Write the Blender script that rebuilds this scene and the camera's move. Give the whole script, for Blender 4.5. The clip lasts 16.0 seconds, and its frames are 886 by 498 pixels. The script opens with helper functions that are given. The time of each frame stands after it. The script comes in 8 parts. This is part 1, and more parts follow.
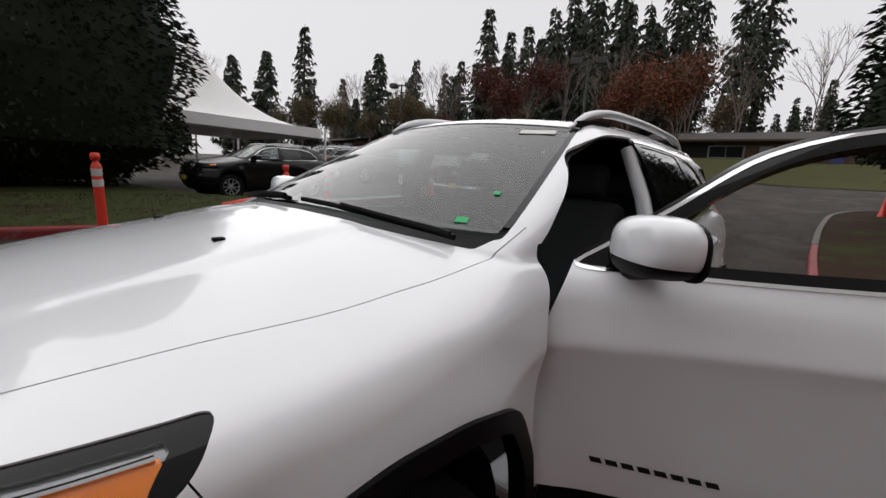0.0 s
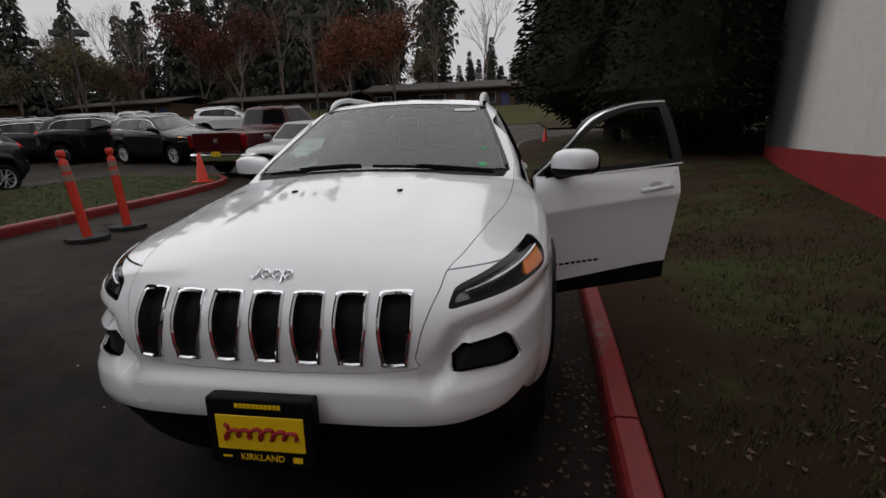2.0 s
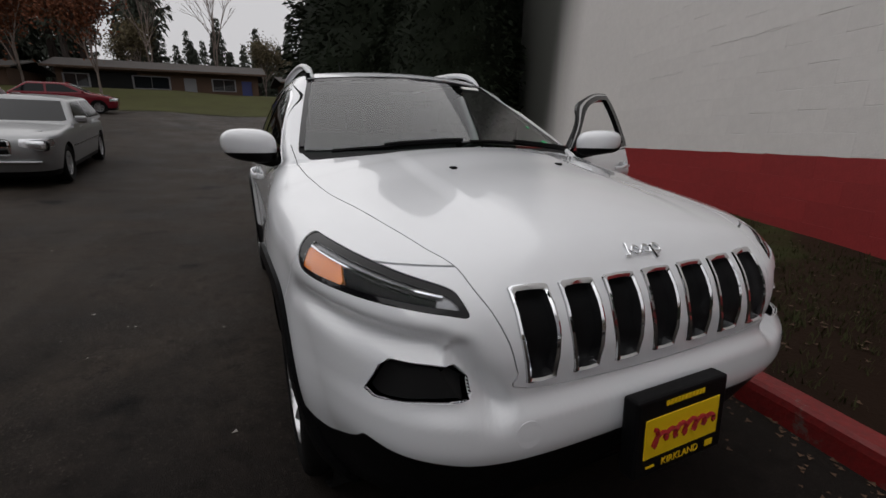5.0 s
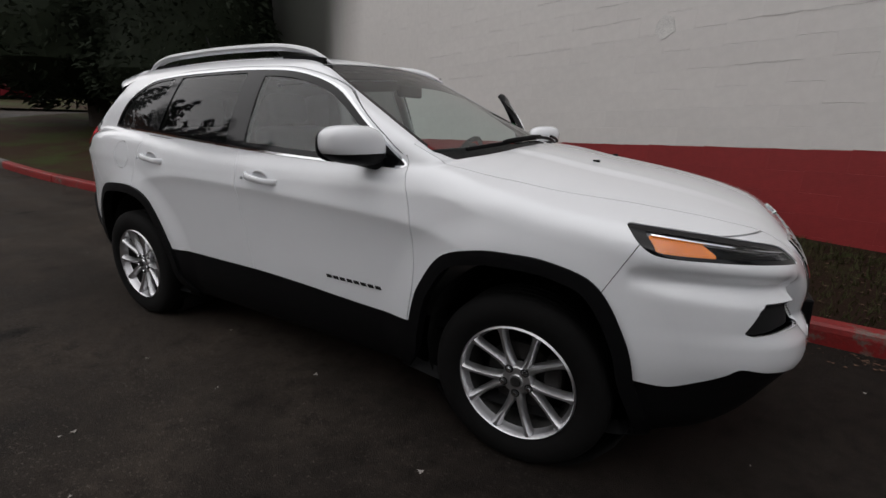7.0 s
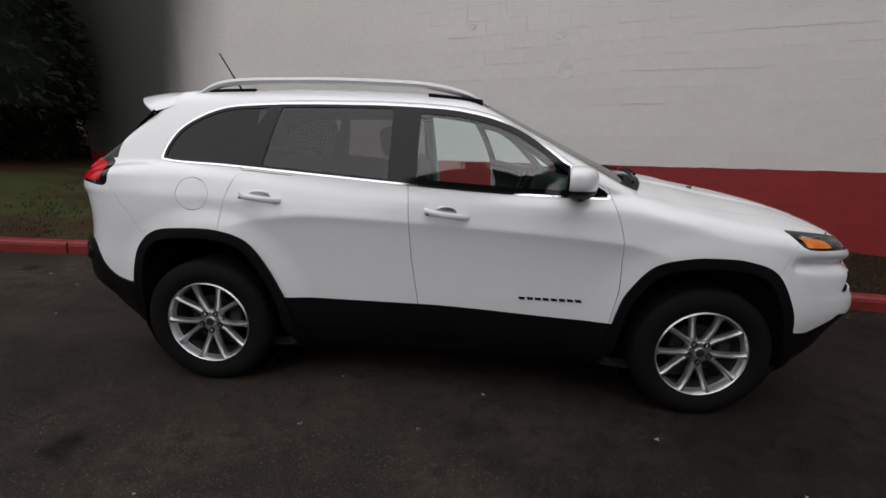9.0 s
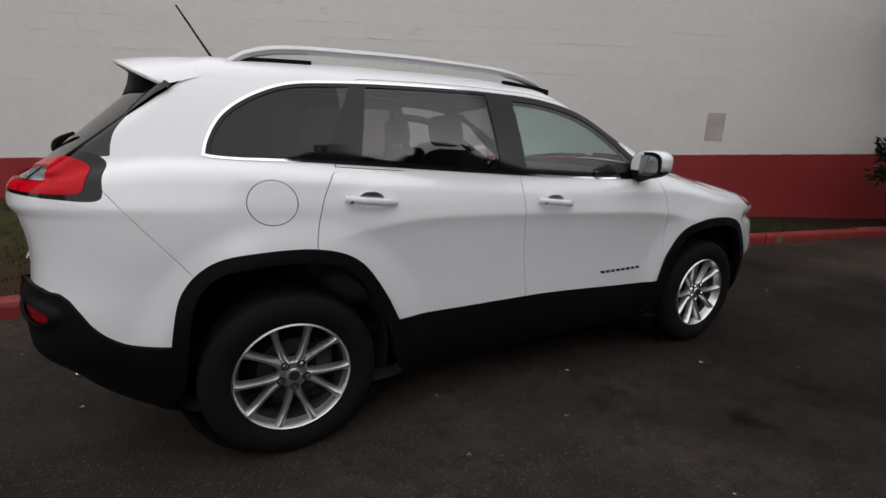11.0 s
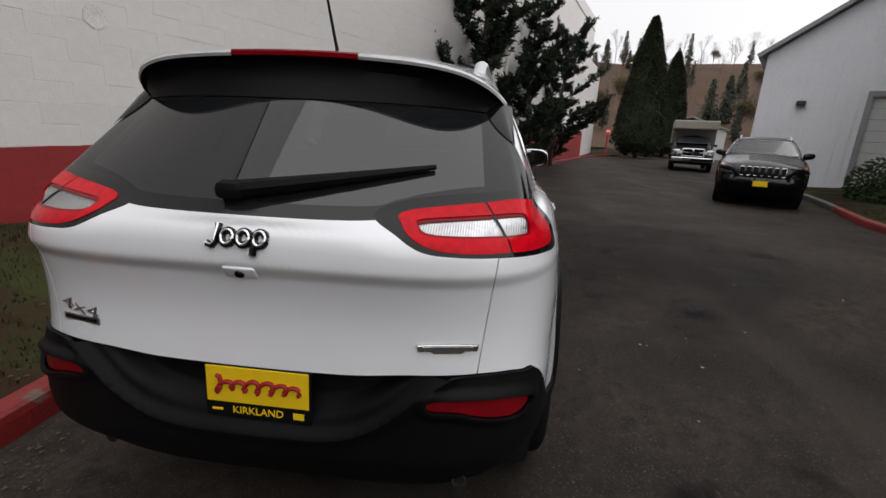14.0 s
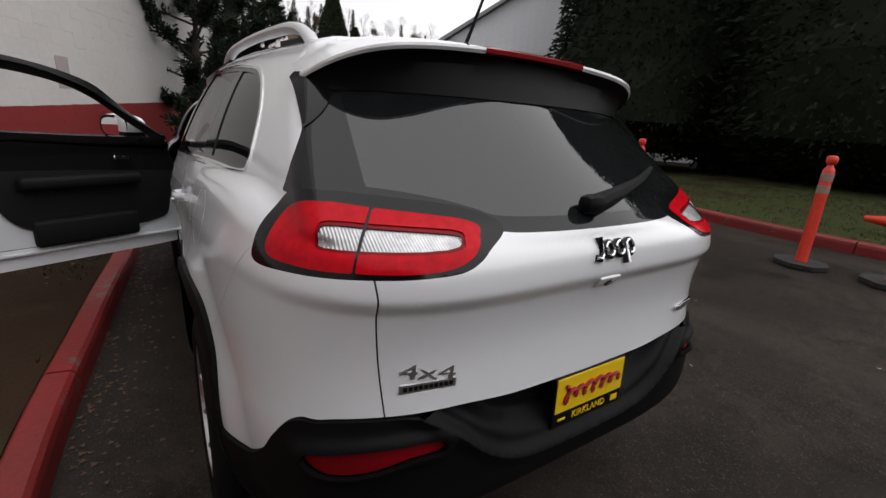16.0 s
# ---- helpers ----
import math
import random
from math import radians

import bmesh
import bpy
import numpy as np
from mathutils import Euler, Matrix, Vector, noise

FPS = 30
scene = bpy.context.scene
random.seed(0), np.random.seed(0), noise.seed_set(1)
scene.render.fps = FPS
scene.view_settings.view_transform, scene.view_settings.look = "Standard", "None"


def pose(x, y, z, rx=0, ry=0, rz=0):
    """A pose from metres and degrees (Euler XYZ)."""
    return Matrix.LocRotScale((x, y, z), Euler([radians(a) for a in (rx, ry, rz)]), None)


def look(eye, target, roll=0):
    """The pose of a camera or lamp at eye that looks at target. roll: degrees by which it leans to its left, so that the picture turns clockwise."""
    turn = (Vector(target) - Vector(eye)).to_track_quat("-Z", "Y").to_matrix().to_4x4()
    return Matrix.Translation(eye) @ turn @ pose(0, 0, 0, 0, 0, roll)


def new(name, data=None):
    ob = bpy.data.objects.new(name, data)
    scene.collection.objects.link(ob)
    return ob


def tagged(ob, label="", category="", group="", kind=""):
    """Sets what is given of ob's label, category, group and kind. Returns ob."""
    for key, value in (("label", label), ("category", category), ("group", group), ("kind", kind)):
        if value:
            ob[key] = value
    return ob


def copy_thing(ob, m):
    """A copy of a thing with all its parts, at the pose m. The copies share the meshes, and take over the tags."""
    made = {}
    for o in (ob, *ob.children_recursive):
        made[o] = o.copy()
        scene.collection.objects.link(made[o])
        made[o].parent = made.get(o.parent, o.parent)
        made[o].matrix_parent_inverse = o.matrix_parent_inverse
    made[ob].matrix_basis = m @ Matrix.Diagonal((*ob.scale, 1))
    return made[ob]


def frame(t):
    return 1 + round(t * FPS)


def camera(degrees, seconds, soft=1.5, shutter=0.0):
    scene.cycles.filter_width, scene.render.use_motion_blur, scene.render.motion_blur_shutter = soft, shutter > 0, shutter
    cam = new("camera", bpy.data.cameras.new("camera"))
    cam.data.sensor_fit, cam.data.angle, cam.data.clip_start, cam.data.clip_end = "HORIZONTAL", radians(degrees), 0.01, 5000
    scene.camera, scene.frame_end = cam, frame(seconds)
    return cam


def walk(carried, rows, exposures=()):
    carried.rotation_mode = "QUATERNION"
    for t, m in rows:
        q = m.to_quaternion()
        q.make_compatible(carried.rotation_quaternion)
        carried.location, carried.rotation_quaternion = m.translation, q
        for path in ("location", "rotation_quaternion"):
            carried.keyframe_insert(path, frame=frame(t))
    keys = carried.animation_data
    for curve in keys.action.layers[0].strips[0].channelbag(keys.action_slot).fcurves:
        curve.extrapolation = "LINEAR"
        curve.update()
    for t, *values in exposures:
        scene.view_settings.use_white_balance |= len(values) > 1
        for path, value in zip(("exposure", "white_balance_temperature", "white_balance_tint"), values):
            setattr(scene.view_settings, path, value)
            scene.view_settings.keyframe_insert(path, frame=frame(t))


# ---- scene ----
# camera: t, x, y, z, then Euler degrees; x runs along the white car towards its nose, y to its left
cam = camera(90.86, 16.0)
ROWS = [
    (0.0, 1.878, 1.431, 1.380, 80.18, -3.47, 132.59),
    (0.5, 2.349, 1.278, 1.300, 77.72, -2.61, 124.15),
    (1.0, 2.810, 1.125, 1.328, 75.48, -0.41, 115.03),
    (1.5, 3.162, 0.944, 1.366, 74.30, -0.69, 107.21),
    (2.0, 3.380, 0.735, 1.424, 75.07, 1.84, 98.08),
    (2.5, 3.522, 0.592, 1.466, 75.76, 0.40, 94.57),
    (3.0, 3.536, 0.385, 1.401, 77.43, -0.16, 90.61),
    (3.5, 3.453, 0.075, 1.367, 77.72, -0.20, 86.24),
    (4.0, 3.332, -0.281, 1.355, 75.27, 0.14, 78.54),
    (4.5, 3.153, -0.633, 1.339, 73.97, -0.96, 71.81),
    (4.7, 3.085, -0.782, 1.332, 74.04, -0.88, 69.56),
    (6.8, 1.975, -2.218, 1.330, 73.89, -0.26, 31.88),
    (7.0, 1.829, -2.334, 1.336, 73.66, -1.18, 29.76),
    (7.5, 1.453, -2.642, 1.369, 74.08, 0.10, 23.30),
    (8.0, 1.045, -2.868, 1.395, 76.30, -0.31, 18.12),
    (8.5, 0.557, -3.022, 1.414, 77.24, -1.20, 11.26),
    (9.0, 0.117, -3.089, 1.419, 75.76, -1.93, 4.39),
    (9.2, -0.063, -3.079, 1.423, 75.67, -1.48, 1.02),
    (11.3, -1.783, -2.463, 1.326, 75.76, -1.87, -30.81),
    (11.5, -1.917, -2.334, 1.367, 75.49, -2.14, -33.08),
    (12.0, -2.261, -2.010, 1.379, 76.34, -2.96, -39.96),
    (12.5, -2.589, -1.723, 1.387, 74.06, -3.57, -48.51),
    (13.0, -2.868, -1.373, 1.405, 75.76, -4.23, -60.59),
    (13.5, -3.100, -1.003, 1.410, 74.46, -2.92, -72.06),
    (14.0, -3.238, -0.600, 1.420, 74.91, -2.69, -83.69),
    (14.5, -3.293, -0.179, 1.412, 76.26, -3.20, -92.36),
    (15.0, -3.260, 0.246, 1.418, 75.95, -3.34, -102.62),
    (15.5, -3.103, 0.635, 1.415, 73.80, -3.02, -111.66),
    (16.0, -2.921, 0.973, 1.434, 73.40, -4.13, -122.81),
]
EXPOSURES = [(0.0, 0.34), (0.5, 0.08), (1.0, -0.05), (2.0, -0.1), (4.5, -0.06), (7.0, 0.17), (9.0, 0.36), (12.0, 0.4), (14.0, 0.56), (15.0, 0.54), (16.0, 0.58)]
walk(cam, [(t, pose(x, y, z, rx, ry, rz)) for t, x, y, z, rx, ry, rz in ROWS], EXPOSURES)

# overcast daylight
world = bpy.data.worlds.new("overcast_sky")
scene.world = world
world.use_nodes = True
wn, wl = world.node_tree.nodes, world.node_tree.links
sky = wn.new("ShaderNodeTexSky")
sky.sky_type = 'NISHITA'
sky.sun_disc = False
sky.sun_elevation = radians(38)
sky.sun_rotation = radians(150)
sky.air_density, sky.dust_density, sky.ozone_density = 1.0, 6.0, 1.0
grey = wn.new("ShaderNodeHueSaturation")
grey.inputs["Saturation"].default_value = 0.06
cloud = wn.new("ShaderNodeMix")
cloud.data_type = 'RGBA'
cloud.inputs["Factor"].default_value = 0.8
cloud.inputs["B"].default_value = (8.85, 8.72, 8.98, 1)
wl.new(sky.outputs["Color"], grey.inputs["Color"])
wl.new(grey.outputs["Color"], cloud.inputs["A"])
wl.new(cloud.outputs["Result"], wn["Background"].inputs["Color"])
wn["Background"].inputs["Strength"].default_value = 0.079
sun = new("sun", bpy.data.lights.new("sun", 'SUN'))
sun.data.energy, sun.data.angle, sun.data.color = 1.15, radians(110), (1.0, 0.98, 0.97)
sun.matrix_world = look((0, 0, 26), (13, 13, 0))

# ---------- materials ----------
def material(name, base, rough=0.6, metal=0.0, vary=0.12, scale=6.0, bump=0.0, bump_scale=60.0, second=None, spec=0.5, coat=0.0,
             coords="Object", random=0.0):
    """Principled surface whose colour drifts at two scales, with optional fine relief."""
    m = bpy.data.materials.new(name)
    m.use_nodes = True
    n, l = m.node_tree.nodes, m.node_tree.links
    b = n["Principled BSDF"]
    b.inputs["Roughness"].default_value = rough
    b.inputs["Metallic"].default_value = metal
    b.inputs["Specular IOR Level"].default_value = spec
    b.inputs["Coat Weight"].default_value = coat
    b.inputs["Coat Roughness"].default_value = 0.03
    tc = n.new("ShaderNodeTexCoord")
    big, fine = n.new("ShaderNodeTexNoise"), n.new("ShaderNodeTexNoise")
    big.inputs["Scale"].default_value, fine.inputs["Scale"].default_value = scale * 0.22, scale * 5
    big.inputs["Detail"].default_value, fine.inputs["Detail"].default_value = 4, 5
    mix = n.new("ShaderNodeMath")
    mix.operation = 'ADD'
    l.new(tc.outputs[coords], big.inputs["Vector"])
    l.new(tc.outputs[coords], fine.inputs["Vector"])
    l.new(big.outputs["Fac"], mix.inputs[0])
    l.new(fine.outputs["Fac"], mix.inputs[1])
    ramp = n.new("ShaderNodeMapRange")
    ramp.inputs["From Min"].default_value, ramp.inputs["From Max"].default_value = 0.65, 1.35
    l.new(mix.outputs[0], ramp.inputs["Value"])
    col = n.new("ShaderNodeMix")
    col.data_type = 'RGBA'
    dark = second or tuple(c * (1 - vary) for c in base)
    light = base if second else tuple(min(1, c * (1 + vary)) for c in base)
    col.inputs["A"].default_value, col.inputs["B"].default_value = (*dark, 1), (*light, 1)
    l.new(ramp.outputs["Result"], col.inputs["Factor"])
    out = col.outputs["Result"]
    if random:
        info = n.new("ShaderNodeObjectInfo")
        hsv = n.new("ShaderNodeHueSaturation")
        mr = n.new("ShaderNodeMapRange")
        mr.inputs["To Min"].default_value, mr.inputs["To Max"].default_value = 1 - random, 1 + random
        l.new(info.outputs["Random"], mr.inputs["Value"])
        l.new(mr.outputs["Result"], hsv.inputs["Value"])
        l.new(out, hsv.inputs["Color"])
        out = hsv.outputs["Color"]
    l.new(out, b.inputs["Base Color"])
    if bump:
        bn, nz = n.new("ShaderNodeBump"), n.new("ShaderNodeTexNoise")
        nz.inputs["Scale"].default_value, nz.inputs["Detail"].default_value = bump_scale, 4
        bn.inputs["Strength"].default_value, bn.inputs["Distance"].default_value = bump, 0.01
        l.new(tc.outputs[coords], nz.inputs["Vector"])
        l.new(nz.outputs["Fac"], bn.inputs["Height"])
        l.new(bn.outputs["Normal"], b.inputs["Normal"])
    return m


def glass(name, tint, opacity, rough=0.0, ior=1.62):
    """Thin tinted pane: clear sheet with a mirror-like surface reflection."""
    m = bpy.data.materials.new(name)
    m.use_nodes = True
    n, l = m.node_tree.nodes, m.node_tree.links
    n.remove(n["Principled BSDF"])
    see, dark, gloss = n.new("ShaderNodeBsdfTransparent"), n.new("ShaderNodeBsdfDiffuse"), n.new("ShaderNodeBsdfGlossy")
    see.inputs["Color"].default_value = (*tint, 1)
    dark.inputs["Color"].default_value = (0.012, 0.013, 0.014, 1)
    gloss.inputs["Roughness"].default_value = rough
    body, surf = n.new("ShaderNodeMixShader"), n.new("ShaderNodeMixShader")
    # thin sheet: the same gloss from both sides
    facing_out, fifth, fres = n.new("ShaderNodeLayerWeight"), n.new("ShaderNodeMath"), n.new("ShaderNodeMath")
    facing_out.inputs["Blend"].default_value = 0.5
    fifth.operation, fres.operation = 'POWER', 'MULTIPLY_ADD'
    fifth.inputs[1].default_value = 5
    f0 = ((ior - 1) / (ior + 1)) ** 2
    fres.inputs[1].default_value, fres.inputs[2].default_value = 1 - f0, f0
    l.new(facing_out.outputs["Facing"], fifth.inputs[0])
    l.new(fifth.outputs[0], fres.inputs[0])
    body.inputs["Fac"].default_value = opacity
    l.new(see.outputs[0], body.inputs[1])
    l.new(dark.outputs[0], body.inputs[2])
    l.new(fres.outputs[0], surf.inputs["Fac"])
    l.new(body.outputs[0], surf.inputs[1])
    l.new(gloss.outputs[0], surf.inputs[2])
    l.new(surf.outputs[0], n["Material Output"].inputs["Surface"])
    return m


def spline(*keys):
    """Smooth monotone curve through (x, value) keys, for arrays."""
    k = np.array(sorted(keys), float)
    x, y = k[:, 0], k[:, 1]
    h = np.diff(x)
    s = np.diff(y) / h
    m = np.zeros_like(y)
    m[0], m[-1] = s[0], s[-1]
    same = s[:-1] * s[1:] > 0
    w1, w2 = 2 * h[1:] + h[:-1], h[1:] + 2 * h[:-1]
    with np.errstate(divide="ignore", invalid="ignore"):
        m[1:-1] = np.where(same, (w1 + w2) / (w1 / s[:-1] + w2 / s[1:]), 0)

    def f(q):
        q = np.clip(np.asarray(q, float), x[0], x[-1])
        i = np.clip(np.searchsorted(x, q) - 1, 0, len(h) - 1)
        t = (q - x[i]) / h[i]
        return ((1 + 2 * t) * (1 - t) ** 2 * y[i] + t * (1 - t) ** 2 * h[i] * m[i] + t * t * (3 - 2 * t) * y[i + 1] + t * t * (t - 1) * h[i] * m[i + 1])
    return f


def smax(a, b, k):
    d = np.clip(0.5 + 0.5 * (a - b) / k, 0, 1)
    return a * d + b * (1 - d) + k * d * (1 - d)


def smin(a, b, k):
    return -smax(-a, -b, k)


def step(e0, e1, v):
    t = np.clip((v - e0) / (e1 - e0), 0, 1)
    return t * t * (3 - 2 * t)


def outline(pts, n=6):
    """A rounded closed outline through a few corner points."""
    p = np.array(pts, float)
    out = []
    for i in range(len(p)):
        a, b, c, d = p[i - 1], p[i], p[(i + 1) % len(p)], p[(i + 2) % len(p)]
        for j in range(n):
            t = j / n
            out.append(0.5 * (2 * b + (c - a) * t + (2 * a - 5 * b + 4 * c - d) * t * t + (3 * b - a - 3 * c + d) * t ** 3))
    return np.array(out)


def inside(poly, u, v):
    """Signed distance to a closed outline, positive inside."""
    poly = np.asarray(poly, float)
    best, odd = np.full(np.shape(u), 1e9), np.zeros(np.shape(u), bool)
    for a, b in zip(poly, np.roll(poly, -1, 0)):
        d = b - a
        t = np.clip(((u - a[0]) * d[0] + (v - a[1]) * d[1]) / max(d @ d, 1e-12), 0, 1)
        best = np.minimum(best, (u - a[0] - t * d[0]) ** 2 + (v - a[1] - t * d[1]) ** 2)
        if a[1] != b[1]:
            odd ^= ((a[1] > v) != (b[1] > v)) & (u < (b[0] - a[0]) * (v - a[1]) / (b[1] - a[1]) + a[0])
    return np.where(odd, 1, -1) * np.sqrt(best)


def mesh_object(name, verts, faces, mat, parent=None, label="", smooth=False, normals=None):
    me = bpy.data.meshes.new(name)
    me.from_pydata([tuple(v) for v in verts], [], [tuple(int(i) for i in f) for f in faces])
    me.materials.append(mat)
    if smooth:
        me.shade_smooth()
    me.update()
    if normals is not None:
        me.normals_split_custom_set_from_vertices([tuple(v) for v in normals])
    ob = new(name, me)
    if parent:
        ob.parent = parent
    if label:
        tagged(ob, label)
    return ob


def part(name, bm, mat, parent=None, label="", smooth=False):
    me = bpy.data.meshes.new(name)
    bm.to_mesh(me)
    bm.free()
    me.materials.append(mat)
    if smooth:
        me.shade_smooth()
        me.set_sharp_from_angle(angle=radians(40))
    ob = new(name, me)
    if parent:
        ob.parent = parent
    if label:
        tagged(ob, label)
    return ob


def thing(name, label, category, m=None, group="", kind=""):
    ob = new(name)
    ob.empty_display_size = 0.2
    if m is not None:
        ob.matrix_world = m
    return tagged(ob, label, category, group, kind)


def box(sx, sy, sz, at=(0, 0, 0), bevel=0.0, m=None, seg=2):
    bm = bmesh.new()
    bmesh.ops.create_cube(bm, size=1, matrix=Matrix.Diagonal((sx, sy, sz, 1)))
    if bevel:
        bmesh.ops.bevel(bm, geom=list(bm.edges), offset=bevel, segments=seg, affect='EDGES', profile=0.5)
    bm.transform((m or Matrix()) if m else Matrix.Translation(at))
    return bm


def join(*bms):
    out = bmesh.new()
    for b in bms:
        tmp = bpy.data.meshes.new("tmp")
        b.to_mesh(tmp)
        b.free()
        out.from_mesh(tmp)
        bpy.data.meshes.remove(tmp)
    return out


def tube(path, radius, sides=8, closed=False, taper=None):
    """A round rod along a path of points."""
    bm = bmesh.new()
    path = [Vector(p) for p in path]
    rings = []
    n = len(path)
    for i, p in enumerate(path):
        a = path[i - 1] if i or closed else path[0]
        b = path[(i + 1) % n] if i < n - 1 or closed else path[-1]
        t = (b - a).normalized()
        side = t.cross(Vector((0, 0, 1)))
        if side.length < 1e-3:
            side = t.cross(Vector((0, 1, 0)))
        side.normalize()
        up = side.cross(t)
        r = radius if taper is None else radius * (1 + (taper - 1) * i / (n - 1))
        rings.append([bm.verts.new(p + r * (math.cos(2 * math.pi * j / sides) * side + math.sin(2 * math.pi * j / sides) * up)) for j in range(sides)])
    for i in range(n if closed else n - 1):
        for j in range(sides):
            bm.faces.new((rings[i][j], rings[i][(j + 1) % sides], rings[(i + 1) % n][(j + 1) % sides], rings[(i + 1) % n][j]))
    if not closed:
        bm.faces.new(rings[0][::-1])
        bm.faces.new(rings[-1])
    bmesh.ops.recalc_face_normals(bm, faces=bm.faces)
    return bm


def lathe(profile, sides=40, axis="Y"):
    """Turns a profile of (radius, along) round an axis."""
    bm = bmesh.new()
    rings = []
    for r, h in profile:
        ring = []
        for j in range(sides):
            a = 2 * math.pi * j / sides
            c, s = r * math.cos(a), r * math.sin(a)
            ring.append(bm.verts.new((c, h, s) if axis == "Y" else (c, s, h)))
        rings.append(ring)
    for a, b in zip(rings, rings[1:]):
        for j in range(sides):
            bm.faces.new((a[j], a[(j + 1) % sides], b[(j + 1) % sides], b[j]))
    bmesh.ops.recalc_face_normals(bm, faces=bm.faces)
    return bm


def prism(poly, depth, bevel=0.0):
    """A flat outline in x, z given thickness along y from 0 to depth."""
    bm = bmesh.new()
    vs = [bm.verts.new((p[0], 0, p[1])) for p in poly]
    f = bm.faces.new(vs)
    r = bmesh.ops.extrude_face_region(bm, geom=[f])
    bmesh.ops.translate(bm, verts=[v for v in r["geom"] if isinstance(v, bmesh.types.BMVert)], vec=(0, depth, 0))
    if bevel:
        bmesh.ops.bevel(bm, geom=[e for e in bm.edges if abs(e.verts[0].co.y - e.verts[1].co.y) < 1e-6 and abs(e.verts[0].co.y - depth) < 1e-6],
                        offset=bevel, segments=2, affect='EDGES')
    bmesh.ops.recalc_face_normals(bm, faces=bm.faces)
    return bm


class Skin:
    """A triangle skin that can be cut along the zero line of any function of place."""

    def __init__(self, verts, tris):
        self.v, self.t = np.array(verts, float), np.array(tris, int)
        self.lab = np.array(["body"] * len(self.t), dtype="U24")

    def split(self, src, f, name):
        src = (src,) if isinstance(src, str) else src
        mask = np.isin(self.lab, src)
        used = np.unique(self.t[mask])
        if not len(used):
            return
        val = np.full(len(self.v), 1.0)
        val[used] = f(*self.v[used].T)
        val[np.abs(val) < 1e-6] = 1e-6
        pos = val[self.t] > 0
        k = pos.sum(1)
        cut = mask & (k > 0) & (k < 3)
        whole = mask & (k == 3)
        self.lab[whole] = name
        if not cut.any():
            return
        tri, p, lab = self.t[cut], pos[cut], self.lab[cut]
        lone = np.where(p.sum(1) == 1, p.argmax(1), (~p).argmax(1))
        r = np.arange(len(tri))
        a, b, c = tri[r, lone], tri[r, (lone + 1) % 3], tri[r, (lone + 2) % 3]
        e = np.sort(np.concatenate([np.stack([a, b], 1), np.stack([a, c], 1)]), 1)
        uni, inv = np.unique(e, axis=0, return_inverse=True)
        inv = np.ravel(inv)
        p0, p1, f0, f1 = self.v[uni[:, 0]], self.v[uni[:, 1]], val[uni[:, 0]], val[uni[:, 1]]
        lo, hi = np.zeros(len(uni)), np.ones(len(uni))
        t = np.clip(f0 / (f0 - f1), 0.01, 0.99)
        for _ in range(3):
            q = p0 + (p1 - p0) * t[:, None]
            fq = f(*q.T)
            up = (fq > 0) == (f0 > 0)
            lo, f0 = np.where(up, t, lo), np.where(up, fq, f0)
            hi, f1 = np.where(up, hi, t), np.where(up, f1, fq)
            den = np.where(np.abs(f0 - f1) < 1e-9, 1e-9, f0 - f1)
            t = np.clip(lo + (hi - lo) * f0 / den, 0.001, 0.999)
        base = len(self.v)
        self.v = np.concatenate([self.v, p0 + (p1 - p0) * t[:, None]])
        n = len(tri)
        ab, ac = base + inv[:n], base + inv[n:]
        lonepos = p[r, lone]
        newt = np.concatenate([np.stack([a, ab, ac], 1), np.stack([ab, b, c], 1), np.stack([ab, c, ac], 1)])
        newl = np.concatenate([np.where(lonepos, name, lab), np.where(lonepos, lab, name), np.where(lonepos, lab, name)])
        self.t = np.concatenate([self.t[~cut], newt])
        self.lab = np.concatenate([self.lab[~cut], newl])

    def piece(self, names):
        """The vertices and triangles that carry these labels."""
        names = (names,) if isinstance(names, str) else names
        t = self.t[np.isin(self.lab, names)]
        idx, inv = np.unique(t, return_inverse=True)
        return self.v[idx], np.reshape(inv, (-1, 3))


def rim_edges(t):
    e = np.concatenate([t[:, [0, 1]], t[:, [1, 2]], t[:, [2, 0]]])
    s = np.sort(e, 1)
    _, first, count = np.unique(s, axis=0, return_index=True, return_counts=True)
    return e[first[count == 1]]

PAINT_WHITE = material("white_car_paint", (0.835, 0.85, 0.88), 0.26, vary=0.012, scale=1.5, coat=1.0)
PLASTIC = material("black_grained_plastic", (0.0052, 0.0052, 0.0058), 0.5, vary=0.2, scale=8, bump=0.15, bump_scale=500, spec=0.11)
DULL_BLACK = material("satin_black_trim", (0.004, 0.004, 0.0045), 0.5, vary=0.1, spec=0.12)
GLOSS_BLACK = material("gloss_black_trim", (0.006, 0.006, 0.007), 0.08, vary=0.1, spec=0.28)
RUBBER = material("tyre_rubber", (0.0070, 0.0068, 0.0068), 0.75, spec=0.12, vary=0.25, scale=10, bump=0.2, bump_scale=180)
CHROME = material("chrome", (0.82, 0.83, 0.85), 0.08, metal=1.0, vary=0.03)
SATIN = material("satin_silver", (0.62, 0.63, 0.65), 0.28, metal=1.0, vary=0.05)
RAIL_SILVER = material("silver_rail_paint", (0.60, 0.605, 0.62), 0.38, metal=0.35, vary=0.04)
RIM = material("painted_alloy", (0.62, 0.62, 0.635), 0.30, metal=0.9, vary=0.05, scale=10)
DISC = material("brake_steel", (0.035, 0.033, 0.032), 0.55, metal=0.5, vary=0.3, scale=20)
DARK_BARREL = material("shaded_inner_barrel", (0.045, 0.044, 0.043), 0.6, metal=0.3, vary=0.3, scale=12)
